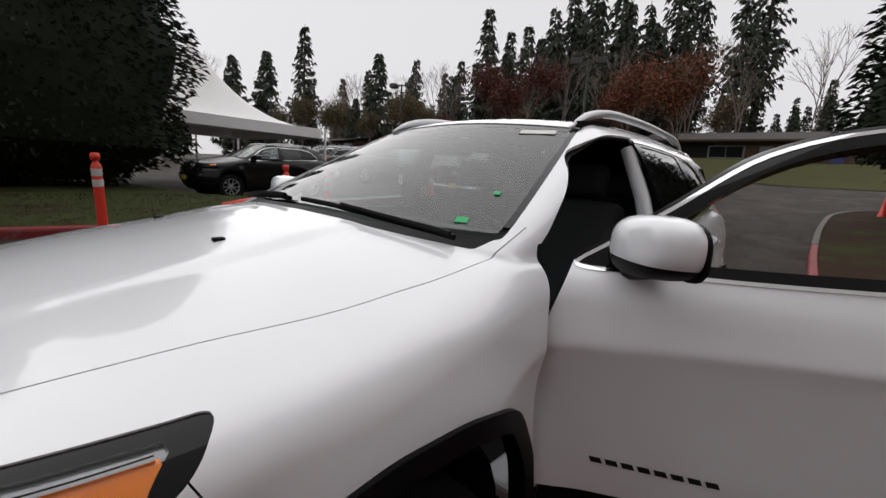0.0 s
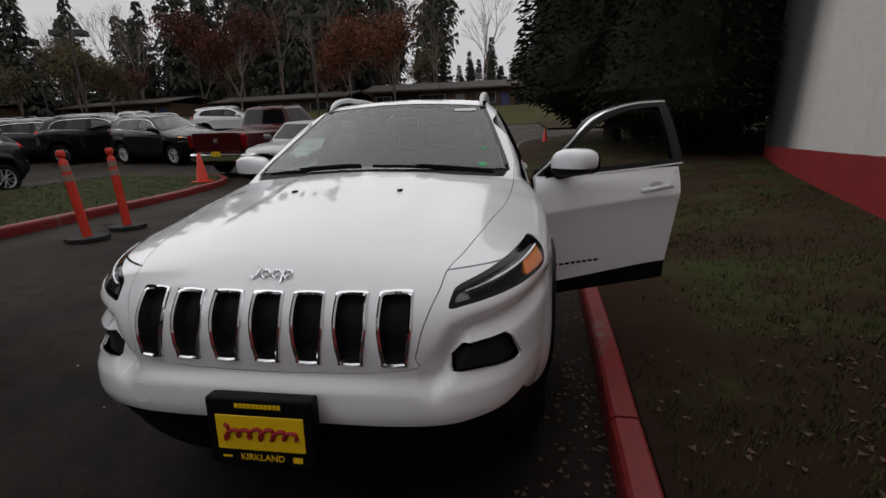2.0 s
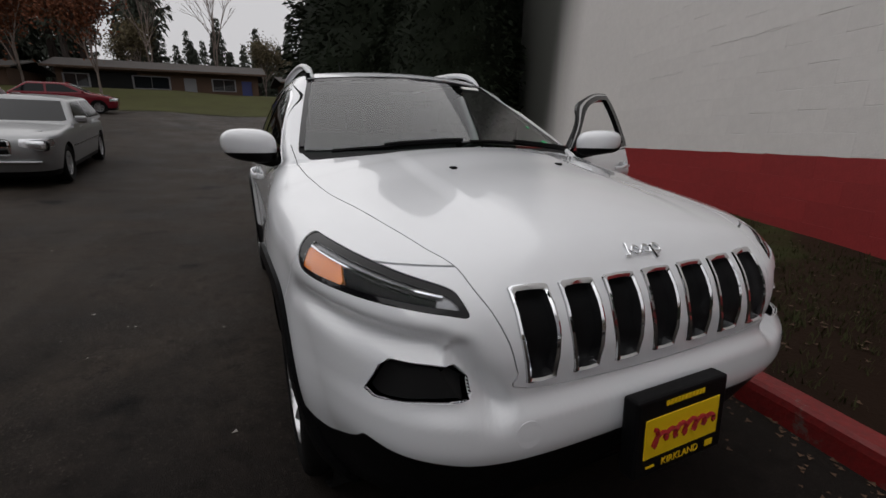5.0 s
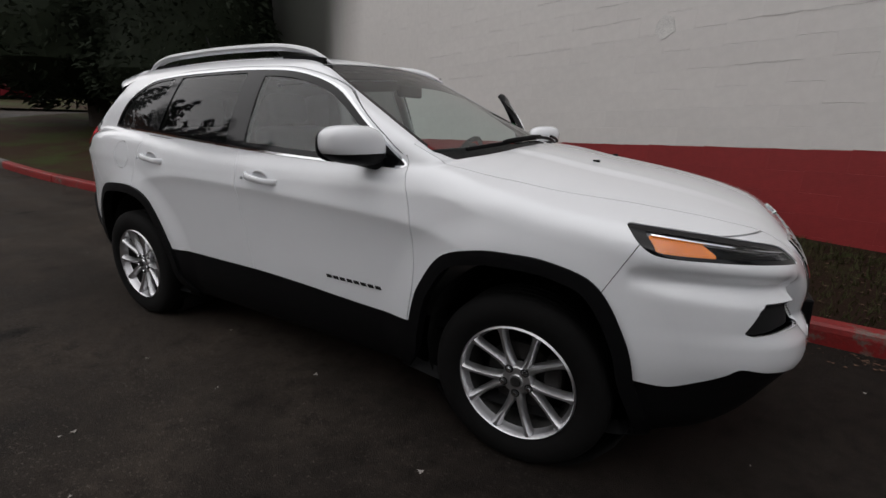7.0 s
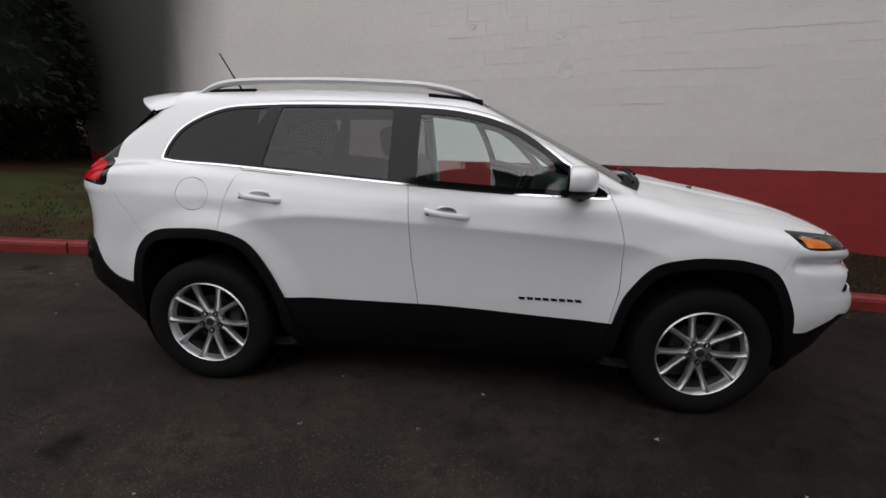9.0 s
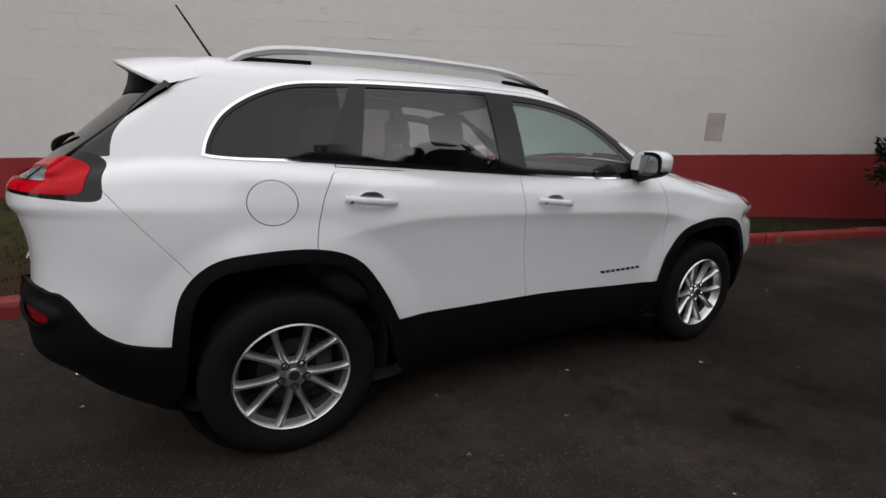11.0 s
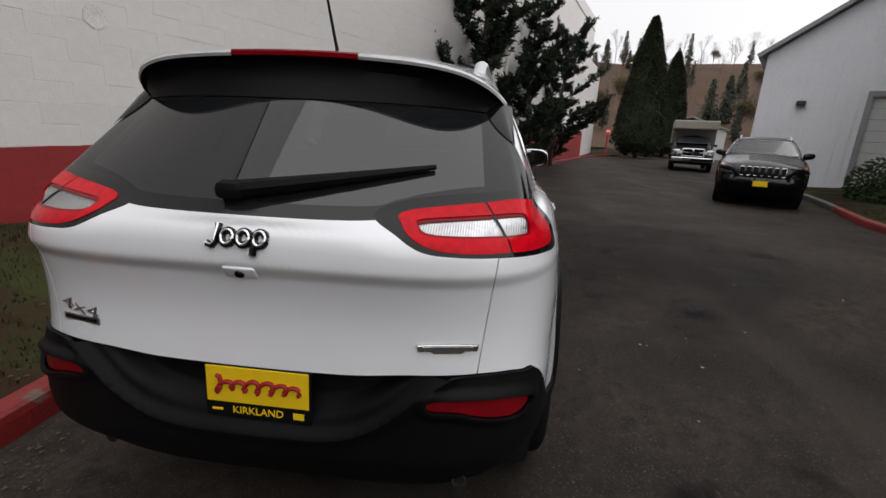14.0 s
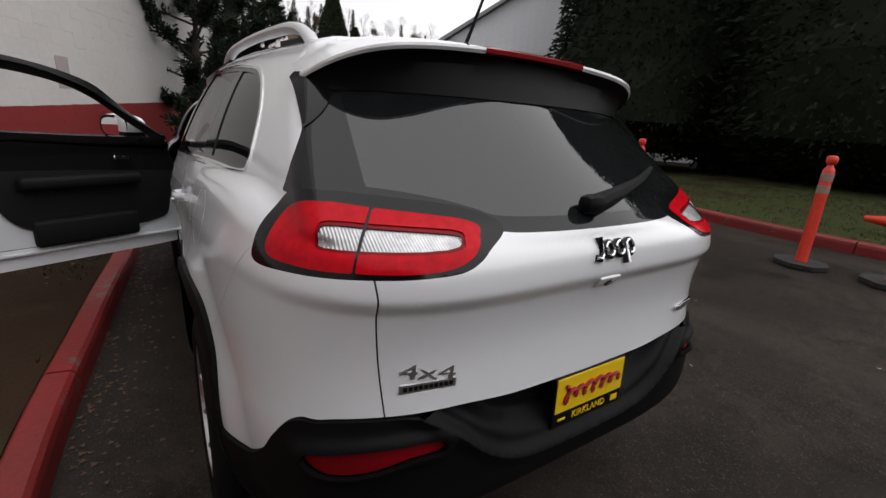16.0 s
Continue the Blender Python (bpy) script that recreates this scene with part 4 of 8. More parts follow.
def suv_panels(sk, detail=True):
    """Cuts the skin into the panels of the car."""
    gap = 0.0017

    def seam(src, f, name):
        sk.split(src, lambda x, y, z: f(x, y, z) - gap, name)
        sk.split(src, lambda x, y, z: f(x, y, z) + gap, "gap")
    outer = lambda y: (np.abs(y) - 0.45) * 5
    af = lambda x, y, z: np.minimum(np.maximum(inside(ARCH_F, x, z), inside(ARCH_R, x, z)), outer(y))
    sk.split("body", lambda x, y, z: af(x, y, z) - 0.052, "hole")
    sk.split("body", lambda x, y, z: af(x, y, z), "arch")
    # black lower trim all round
    rock = spline((-2.4, 0.79), (-2.1, 0.785), (-2.065, 0.765), (-2.03, 0.715), (-2.0, 0.665), (-1.96, 0.625), (-1.9, 0.59), (-1.8, 0.575), (-0.9, 0.545), (-0.16, 0.545), (0.86, 0.505), (1.74, 0.515), (1.86, 0.50), (1.95, 0.53), (2.02, 0.565), (2.06, 0.592), (2.13, 0.580), (2.21, 0.572), (2.25, 0.562), (2.4, 0.558))
    gate_low = spline((0.0, 0.783), (0.25, 0.787), (0.45, 0.801), (0.6, 0.803), (0.7, 0.795), (0.76, 0.775), (1.0, 0.76))
    def lowline(x, y):
        t = step(-2.08, -2.16, x)
        return t * gate_low(np.abs(y)) + (1 - t) * rock(x)
    seam("body", lambda x, y, z: lowline(x, y) - z, "lower")
    sk.split("lower", lambda x, y, z: x - 1.2, "front_low")
    sk.split("lower", lambda x, y, z: -1.2 - x, "rear_low")
    sk.split("rear_low", lambda x, y, z: np.minimum(np.minimum(z - LIP(np.abs(y)), 0.62 - np.abs(y)), np.where(x < -1.9, 1, -1)), "recess")
    sk.split("rear_low", lambda x, y, z: np.where(x < -1.9, inside(REFLECTOR, np.abs(y), z), -1), "reflector")
    # glazing
    side = lambda x, y, z: np.minimum(inside(DLO, x, z), (np.abs(y) - 0.5) * 5)
    sk.split("body", side, "chrome_line")
    sk.split("chrome_line", lambda x, y, z: side(x, y, z) - 0.0095, "pillars")
    bpost = lambda x, z: np.minimum(x + 0.335, -0.185 - x)
    cpost = lambda x, z: np.minimum(x - (-1.185 + 0.50 * (z - 1.23)), (-1.025 + 0.22 * (z - 1.23)) - x)
    frame = lambda x, y, z: np.minimum(np.minimum(side(x, y, z) - 0.022, -bpost(x, z)), -cpost(x, z))
    sk.split("pillars", lambda x, y, z: np.minimum(np.minimum(frame(x, y, z), side(x, y, z) - 0.038), x + 0.26), "glass_front")
    sk.split("pillars", lambda x, y, z: np.minimum(frame(x, y, z), np.minimum(-0.26 - x, x + 1.08)), "glass_rear_door")
    sk.split("pillars", lambda x, y, z: np.minimum(frame(x, y, z), -1.08 - x), "glass_quarter")
    wsp = outline([(-0.55, 1.60), (0.0, 1.628), (0.55, 1.60), (0.60, 1.56), (0.742, 1.25), (0.735, 1.205), (0.69, 1.168), (0.60, 1.145), (0.0, 1.12), (-0.60, 1.145), (-0.69, 1.168), (-0.735, 1.205), (-0.742, 1.25), (-0.60, 1.56)])
    ws = lambda x, y, z: np.minimum(inside(wsp, y, z), np.where((x > 0) & (x < 1.3), 1.0, -1.0))
    hoodline = lambda x, y: 1.135 - 0.33 * y * y - x
    front = lambda x, y, z: np.minimum(ws(x, y, z), hoodline(x, y))
    sk.split("body", front, "ws_border")
    sk.split("ws_border", lambda x, y, z: np.minimum(front(x, y, z) - 0.022, (1.045 - 0.33 * y * y) - x), "windshield")
    sk.split("ws_border", lambda x, y, z: x - (1.01 - 0.33 * y * y), "cowl")
    bgp = outline([(-0.64, 1.56), (0.0, 1.60), (0.64, 1.56), (0.72, 1.44), (0.80, 1.36), (0.87, 1.31), (0.87, 1.258), (0.60, 1.250), (0.46, 1.234), (0.38, 1.216), (0.30, 1.199), (0.0, 1.197), (-0.30, 1.199), (-0.38, 1.216), (-0.46, 1.234), (-0.60, 1.250), (-0.87, 1.258), (-0.87, 1.31), (-0.80, 1.36), (-0.72, 1.44)])
    pane_side = spline((1.20, -1.89), (1.26, -1.89), (1.32, -1.88), (1.38, -1.845), (1.44, -1.77), (1.50, -1.693), (1.60, -1.572))
    bg = lambda x, y, z: np.minimum(inside(bgp, y, z), pane_side(z) - x)
    sk.split("body", bg, "rear_border")
    sk.split("rear_border", lambda x, y, z: np.minimum(np.minimum(bg(x, y, z) - 0.03, 0.585 - np.abs(y) + (1.3 - z) * 0.15), z - 1.215), "rear_glass")
    # lamps
    tl = lambda x, y, z: np.where(x < -1.5, inside(TAIL_LAMP, tail_wrap(x, y), z), -1)
    sk.split(("body", "rear_border"), tl, "tail_bezel")
    red = lambda x, y, z: np.where(x < -1.5, inside(TAIL_RED, tail_wrap(x, y), z), -1)
    sk.split("tail_bezel", lambda x, y, z: np.minimum(red(x, y, z), 0.690 - tail_wrap(x, y)), "tail_inner")
    sk.split("tail_bezel", lambda x, y, z: np.minimum(red(x, y, z), tail_wrap(x, y) - 0.698), "tail_outer")
    win = outline([(0.44, 1.190), (0.47, 1.200), (0.67, 1.208), (0.79, 1.212), (0.808, 1.202), (0.808, 1.179), (0.79, 1.171), (0.66, 1.173), (0.48, 1.177)], 3)
    clear = lambda x, y, z: np.where(x < -1.5, inside(win, tail_wrap(x, y), z), -1)
    sk.split(("tail_inner", "tail_outer"), clear, "tail_clear")
    sk.split("tail_inner", lambda x, y, z: clear(x, y, z) + 0.006, "tail_mid_inner")
    sk.split("tail_outer", lambda x, y, z: clear(x, y, z) + 0.006, "tail_mid_outer")
    hl = lambda x, y, z: np.where(x > 1.3, inside(HEAD_LAMP, nose_wrap(x, y), z), -1)
    sk.split("body", hl, "head_bezel")
    lens = lambda x, y, z: np.minimum(hl(x, y, z) - 0.013, 1.222 - nose_wrap(x, y))
    q = nose_wrap
    mid = lambda x, y: 0.9405 + (q(x, y) - 0.62) * 0.105
    sk.split("head_bezel", lambda x, y, z: np.minimum(lens(x, y, z), np.minimum(mid(x, y) + 0.003 - z, q(x, y) - 1.006 - (z - 0.945) * 0.9)), "head_amber")
    sk.split("head_bezel", lens, "head_clear")
    sk.split("head_clear", lambda x, y, z: np.minimum(mid(x, y) - z, q(x, y) - 0.69), "head_bowl")
    fog = lambda x, y, z: np.where(x > 1.5, inside(FOG, np.abs(y), z), -1)
    sk.split("body", fog, "fog")
    # bonnet with its slotted front
    def hood2(x, y, z):
        t = step(1.95, 2.12, x)
        f = (1 - t) * (HOOD_EDGE(x) - np.abs(y)) + t * inside(FASCIA, y, z)
        return np.minimum(f, np.where((x > 0.8) & (z > 0.6), 1, -1))
    seam("body", hood2, "hood")
    for c in SLOTS:
        f = lambda x, y, z, c=c: np.where(x > 2.0, inside(slot_outline(0.0), y - c, z), -1)
        sk.split("hood", f, "slot")
    # doors and side panels
    d_f = spline((0.4, 0.845), (0.49, 0.85), (0.73, 0.882), (0.93, 0.872), (1.15, 0.81), (1.25, 0.77))
    d_b = spline((0.4, -0.15), (0.54, -0.16), (0.82, -0.20), (1.16, -0.225), (1.6, -0.26))
    d_c = spline((0.5, -0.86), (0.62, -0.93), (0.76, -1.02), (0.90, -1.235), (1.08, -1.20), (1.23, -1.13), (1.6, -0.98))
    upper = lambda x, y, z: np.minimum(np.where(np.abs(y) > 0.5, 1, -1), inside(DLO, x, z) + 0.012 + 10 * (z < 1.2))
    fd = lambda x, y, z: np.minimum(np.minimum(d_f(z) - x, x - d_b(z)), upper(x, y, z))
    rd = lambda x, y, z: np.minimum(np.minimum(d_b(z) - x, x - d_c(z)), upper(x, y, z))
    seam("body", fd, "front_door")
    seam("body", rd, "rear_door")
    sk.split("front_door", lambda x, y, z: np.minimum(-inside(DLO, x, z) + 0.001, z - 1.165), "door_top")
    LINING = outline([(0.86, 1.22), (0.80, 0.74), (0.70, 0.61), (0.30, 0.60), (0.02, 0.65), (-0.10, 0.78), (-0.155, 1.0), (-0.175, 1.22)], 5)
    sk.split("front_door", lambda x, y, z: inside(LINING, x, z), "front_door_mid")
    sk.split("chrome_line", lambda x, y, z: x + 0.26, "chrome_front")
    sk.split("pillars", lambda x, y, z: x + 0.26, "pillar_front")
    sk.split("lower", lambda x, y, z: np.minimum(np.minimum(0.835 - x, x + 0.155), z - 0.425), "door_cladding")
    gate = lambda x, y, z: np.minimum(np.minimum(np.where(z < 1.25, 0.605 + 0.10 * (z - 0.80) - np.abs(y), 1), -1.5 - x), np.where(z > 1.25, -1, 1))
    seam("body", gate, "tailgate")
    sk.split("body", lambda x, y, z: np.minimum(np.minimum(x - 0.3, 1.25 + 0 * x - z), np.where(x > 0.75, 1, -1)), "front_clip")
    bump = lambda x, y, z: np.minimum(x - (1.716 + 0.53 * (z - 0.975)), 1.0 - z)
    seam("front_clip", bump, "front_bumper")
    quarter = lambda x, y, z: np.minimum(1.112 + 1.28 * (-1.892 - x) - z, -1.55 - x)
    seam("body", quarter, "rear_corner")
    if detail:
        ring = lambda x, y, z: np.where(np.abs(y) > 0.6, 0.091 - np.hypot(x + 1.387, (z - 1.088) * 1.08), -1)
        seam("body", ring, "fuel_flap")


def panel(name, sk, shape, labels, mat, parent, label="", flip=False, push=0.0, rim=0.012, both=True):
    """A panel of the skin as a mesh of its own, with folded edges; mirrored if asked."""
    v, t = sk.piece(labels)
    if not len(t):
        return None
    n = gradient(shape, v)
    v = v + n * (push(v)[:, None] if callable(push) else push)
    e = rim_edges(t)
    e = e[~((np.abs(v[e[:, 0], 1]) < 1e-6) & (np.abs(v[e[:, 1], 1]) < 1e-6))]
    idx, inv = np.unique(e, return_inverse=True)
    inv = np.reshape(inv, (-1, 2))
    k = len(v)
    outer_ring, inner = v[idx], v[idx] - n[idx] * rim
    rv = np.concatenate([v, outer_ring, inner])
    m = len(idx)
    q = np.stack([k + inv[:, 1], k + inv[:, 0], k + m + inv[:, 0], k + m + inv[:, 1]], 1)
    faces = [tuple(f) for f in t] + [tuple(f) for f in q]
    side = np.zeros((m, 3))
    d = v[e[:, 1]] - v[e[:, 0]]
    fn = np.cross(d, n[e[:, 0]])
    np.add.at(side, inv[:, 0], fn)
    np.add.at(side, inv[:, 1], fn)
    side /= np.maximum(np.linalg.norm(side, axis=1, keepdims=True), 1e-9)
    nn = np.concatenate([n, side, side])
    if flip:
        rv, nn = rv * [1, -1, 1], nn * [1, -1, 1]
        faces = [f[::-1] for f in faces]
    return mesh_object(name, rv, faces, mat, parent, label, smooth=True, normals=None if callable(push) else nn)


def whole(name, sk, shape, labels, mat, parent, label="", push=0.0, rim=0.012):
    """A panel that crosses the middle: both halves as one mesh."""
    a = panel(name, sk, shape, labels, mat, parent, label, False, push, rim)
    b = panel(name, sk, shape, labels, mat, None, "", True, push, rim)
    if not a:
        return None
    na, nb = len(a.data.vertices), len(b.data.vertices)
    ca, cb = np.empty(na * 3), np.empty(nb * 3)
    a.data.vertices.foreach_get("co", ca)
    b.data.vertices.foreach_get("co", cb)
    fa = [tuple(p.vertices) for p in a.data.polygons]
    fb = [tuple(i + na for i in p.vertices) for p in b.data.polygons]
    v = np.concatenate([ca.reshape(-1, 3), cb.reshape(-1, 3)])
    nor = np.concatenate([gather_normals(a.data), gather_normals(b.data)])
    old = a.data, b.data
    bpy.data.objects.remove(b)
    me = bpy.data.meshes.new(name)
    me.from_pydata(v.tolist(), [], fa + fb)
    me.materials.append(mat)
    me.shade_smooth()
    me.update()
    me.normals_split_custom_set_from_vertices(nor.tolist())
    a.data = me
    for o in old:
        bpy.data.meshes.remove(o)
    return a


def gather_normals(me):
    """One normal for each vertex, taken from the loops that were set."""
    n = np.empty(len(me.loops) * 3)
    me.corner_normals.foreach_get("vector", n)
    i = np.empty(len(me.loops), int)
    me.loops.foreach_get("vertex_index", i)
    out = np.zeros((len(me.vertices), 3))
    out[i] = n.reshape(-1, 3)
    return out


SWING = Matrix.Translation((0.835, 0.862, 0)) @ Matrix.Rotation(radians(-64.0), 4, 'Z') @ Matrix.Translation((-0.88, -0.90, 0))


def wheel(parent, x, y, fine=True, rim_mat=None):
    """Tyre and ten-armed alloy wheel; outside faces away from the car."""
    out = 1 if y > 0 else -1
    hub = new("wheel")
    hub.parent = parent
    hub.matrix_local = pose(x, y, 0.36, 0, 0, 0 if out > 0 else 180)
    n = 64 if fine else 24
    tread = [(0.238, 0.095), (0.262, 0.108), (0.30, 0.112), (0.335, 0.104), (0.352, 0.09), (0.358, 0.075)]
    ribs = []
    for c in (0.052, 0.018, -0.018, -0.052):
        ribs += [(0.360, c + 0.012), (0.360, c - 0.012), (0.352, c - 0.0135), (0.352, c - 0.0195)]
    tyre = part("tyre", lathe(tread + ribs + [(r, -h) for r, h in tread[::-1]], n), RUBBER, hub, smooth=True)
    barrel = [(0.239, 0.098), (0.233, 0.105), (0.228, 0.099), (0.224, 0.075), (0.216, 0.058)]
    mat = rim_mat or RIM
    bm = lathe(barrel, n)
    spokes = [bm]
    # same alloy as the rim, coloured dark for the shade inside the wheel
    part("barrel", lathe([(0.216, 0.057), (0.211, 0.02), (0.208, -0.09)], n), DARK_BARREL, hub, "inner barrel with shade in its colour", smooth=True)
    for k in range(5):
        for sgn in (-1, 1):
            pts = []
            for r, ang, wd, hh in ((0.030, 10, 0.018, 0.066), (0.062, 10, 0.0165, 0.072), (0.095, 11, 0.0150, 0.076), (0.15, 14.5, 0.0125, 0.085), (0.205, 17.2, 0.0140, 0.094), (0.228, 18, 0.0225, 0.097)):
                t = radians(270 + k * 72 + sgn * ang)
                pts.append((Vector((r * math.cos(t), hh, r * math.sin(t))), Vector((-math.sin(t), 0, math.cos(t))), wd))
            b = bmesh.new()
            rows = []
            for p, s, wd in pts:
                rows.append([b.verts.new(p + s * wd * f + Vector((0, dy, 0))) for f, dy in ((-1.15, -0.034), (-1, -0.010), (-0.35, 0.004), (0.35, 0.004), (1, -0.010), (1.15, -0.034))])
            for u, w in zip(rows, rows[1:]):
                for j in range(5):
                    b.faces.new((u[j], u[j + 1], w[j + 1], w[j]))
            bmesh.ops.recalc_face_normals(b, faces=b.faces)
            spokes.append(b)
    spokes.append(lathe([(0.0, 0.082), (0.026, 0.082), (0.030, 0.076), (0.056, 0.074), (0.066, 0.062), (0.066, 0.03)], 30))
    part("rim", join(*spokes), mat, hub, "silver ten-spoke alloy rim", smooth=True)
    if fine:
        cap = part("centre_cap", lathe([(0.0, 0.089), (0.020, 0.089), (0.022, 0.085)], 24), DISC, hub, "dark centre cap")
        nuts = []
        for k in range(5):
            t = radians(270 + 72 * k)
            b = lathe([(0.0, 0.088), (0.009, 0.088), (0.011, 0.084), (0.011, 0.06)], 6)
            b.transform(Matrix.Translation((0.055 * math.cos(t), 0, 0.055 * math.sin(t))))
            part("lug_nut", b, CHROME, hub)
            # flat dark ring paints the shade of the nut's hole
            w = lathe([(0.0115, 0.0775), (0.017, 0.0775), (0.018, 0.074)], 16)
            w.transform(Matrix.Translation((0.055 * math.cos(t), 0, 0.055 * math.sin(t))))
            part("nut_hole_shade", w, DARK, hub, "dark ring painting the shade round the nut")
        part("brake_disc", lathe([(0.07, 0.02), (0.14, 0.02), (0.14, 0.0), (0.07, 0.0)], 40), DISC, hub)
        part("caliper", box(0.07, 0.06, 0.13, (-0.135, 0.02, 0.05), 0.012), DISC, hub)
    # added dark disc stands in for the shade behind the spokes
    part("wheel_gap_shade", lathe([(0.0, -0.05), (0.212, -0.06), (0.212, -0.09), (0.0, -0.09)], 24), DARK, hub)
    return hub


def surface_point(shape, start, way, reach=3.0):
    """Where a ray from outside meets the skin, and the normal there."""
    s, w = np.array(start, float), np.array(way, float)
    w /= np.linalg.norm(w)
    t = np.linspace(0, reach, 1500)
    q = s + t[:, None] * w
    f = shape(*q.T)
    i = int(np.argmax(f < 0))
    p = q[i]
    return p, gradient(shape, p[None])[0]


def surface_frame(p, n, up=(0, 0, 1)):
    """Pose whose y looks out of the skin, z as near to up as it can be."""
    n, u = Vector(n), Vector(up)
    x = n.cross(u)
    x.normalize()
    z = x.cross(n)
    m = Matrix((x, n, z)).transposed().to_4x4()
    m.translation = Vector(p)
    return m


SCRIPT = material("dark_grey_script", (0.014, 0.014, 0.015), 0.35, vary=0.05, spec=0.2)


def words(text, size, depth, mat, parent, m, name="lettering", label=""):
    """Lettering in the built-in font as a mesh, x along the line, y out of the face."""
    cu = bpy.data.curves.new("text", 'FONT')
    cu.body, cu.size, cu.extrude, cu.align_x, cu.align_y = text, size, depth / 2, 'CENTER', 'CENTER'
    cu.resolution_u = 3
    ob = bpy.data.objects.new("text", cu)
    scene.collection.objects.link(ob)
    me = bpy.data.meshes.new_from_object(ob.evaluated_get(bpy.context.evaluated_depsgraph_get()))
    bpy.data.objects.remove(ob)
    me.transform(Matrix.Rotation(radians(180), 4, 'Z') @ Matrix.Rotation(radians(90), 4, 'X'))
    me.materials.clear()
    me.materials.append(mat)
    o = new(name, me)
    o.parent = parent
    o.matrix_local = m
    if label:
        tagged(o, label)
    return o


def at(ob, m):
    ob.matrix_local = m
    return ob


def dealer_plate(suv, m, framed):
    """Yellow dealer card; on the nose it sits in a thick black holder."""
    back = new("plate_carrier")
    back.parent = suv
    back.matrix_local = m
    if framed:
        part("holder", box(0.345, 0.05, 0.225, (0, 0.0, -0.005), 0.008), PLASTIC, back, "black plastic plate holder")
        y = 0.0255
        part("card", box(0.285, 0.004, 0.115, (0, y, -0.005), 0.002), YELLOW, back, "yellow dealer card")
        top, low = 0.085, -0.088
    else:
        part("holder", box(0.30, 0.008, 0.155, (0, 0.0, 0), 0.004), PLASTIC, back, "black plate frame")
        y = 0.005
        part("card", box(0.288, 0.004, 0.105, (0, y, 0.022), 0.002), YELLOW, back, "yellow dealer card")
        top, low = None, -0.053
    c = -0.005 if framed else 0.022
    # the brand script becomes one plain slanted ribbon with loops
    pts = []
    for i in range(66):
        t = i / 10
        z = 0.015 * math.cos(2 * math.pi * t) * (1.8 if t < 0.8 else 1) + 0.004 * math.sin(t * 5)
        pts.append((0.122 - 0.037 * t - 0.011 * math.sin(2 * math.pi * t) - 0.35 * z, y + 0.004, c + z))
    part("script_stroke", tube(pts, 0.0062, 6), RED_INK, back, "dark red script stroke")
    words("KIRKLAND", 0.030, 0.002, YELLOW, back, Matrix.Translation((0, y + 0.0005, low)), "town_name", "yellow capital letters")
    if framed:
        for k in range(11):
            part("small_mark", box(0.0105, 0.002, 0.014, (-0.068 + 0.0136 * k, y + 0.001, top)), YELLOW, back, "small yellow mark")
    for sx in (-1, 1):
        part("mark", box(0.03, 0.002, 0.006 if sx > 0 else 0.018, (sx * 0.115, y + 0.001, low), 0.0), YELLOW, back)
    return back


def at_bm(bm, x, y, z):
    bm.transform(Matrix.Translation((x, y, z)))
    return bm


def emblem(suv, m, size, rim):
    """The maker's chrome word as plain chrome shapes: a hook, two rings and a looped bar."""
    mk = new("emblem")
    mk.parent = suv
    mk.matrix_local = m
    w, hh = size / 4, 0.022 if rim else 0.017
    def ring(t, d, sx):
        return tube([(w * sx + 0.36 * w * math.cos(a), d, hh * 0.8 * math.sin(a)) for a in [2 * math.pi * i / 20 for i in range(20)]], t, 6, True)
    for mat, t, d in ((GLOSS_BLACK, 0.0098, 0.001), (CHROME, 0.0040, 0.0085)) if rim else ((CHROME, 0.0044, 0.004),):
        g = [tube([(w * 1.25, d, hh * 1.5), (w * 1.25, d, -hh * 0.5), (w * 1.45, d, -hh), (w * 1.8, d, -hh * 0.8)], t, 6), ring(t, d, 0.55), ring(t, d, -0.45), ring(t, d, -1.45),
             tube([(-w * 1.09, d, hh * 0.6), (-w * 1.09, d, -hh * 1.9)], t, 6)]
        for b in g:
            part("chrome_shape" if mat is CHROME else "black_edge", b, mat, mk, smooth=True)
    return mk


def sweep(path, section, closed_section=True):
    """Carries a (side, up) section along a path that runs mainly along x."""
    bm = bmesh.new()
    rings = []
    for p, sc in path:
        rings.append([bm.verts.new((p[0], p[1] + s * sc, p[2] + u * sc)) for s, u in section])
    for a, b in zip(rings, rings[1:]):
        for j in range(len(section)):
            k = (j + 1) % len(section)
            bm.faces.new((a[j], a[k], b[k], b[j]))
    bm.faces.new(rings[0][::-1])
    bm.faces.new(rings[-1])
    bmesh.ops.recalc_face_normals(bm, faces=bm.faces)
    return bm


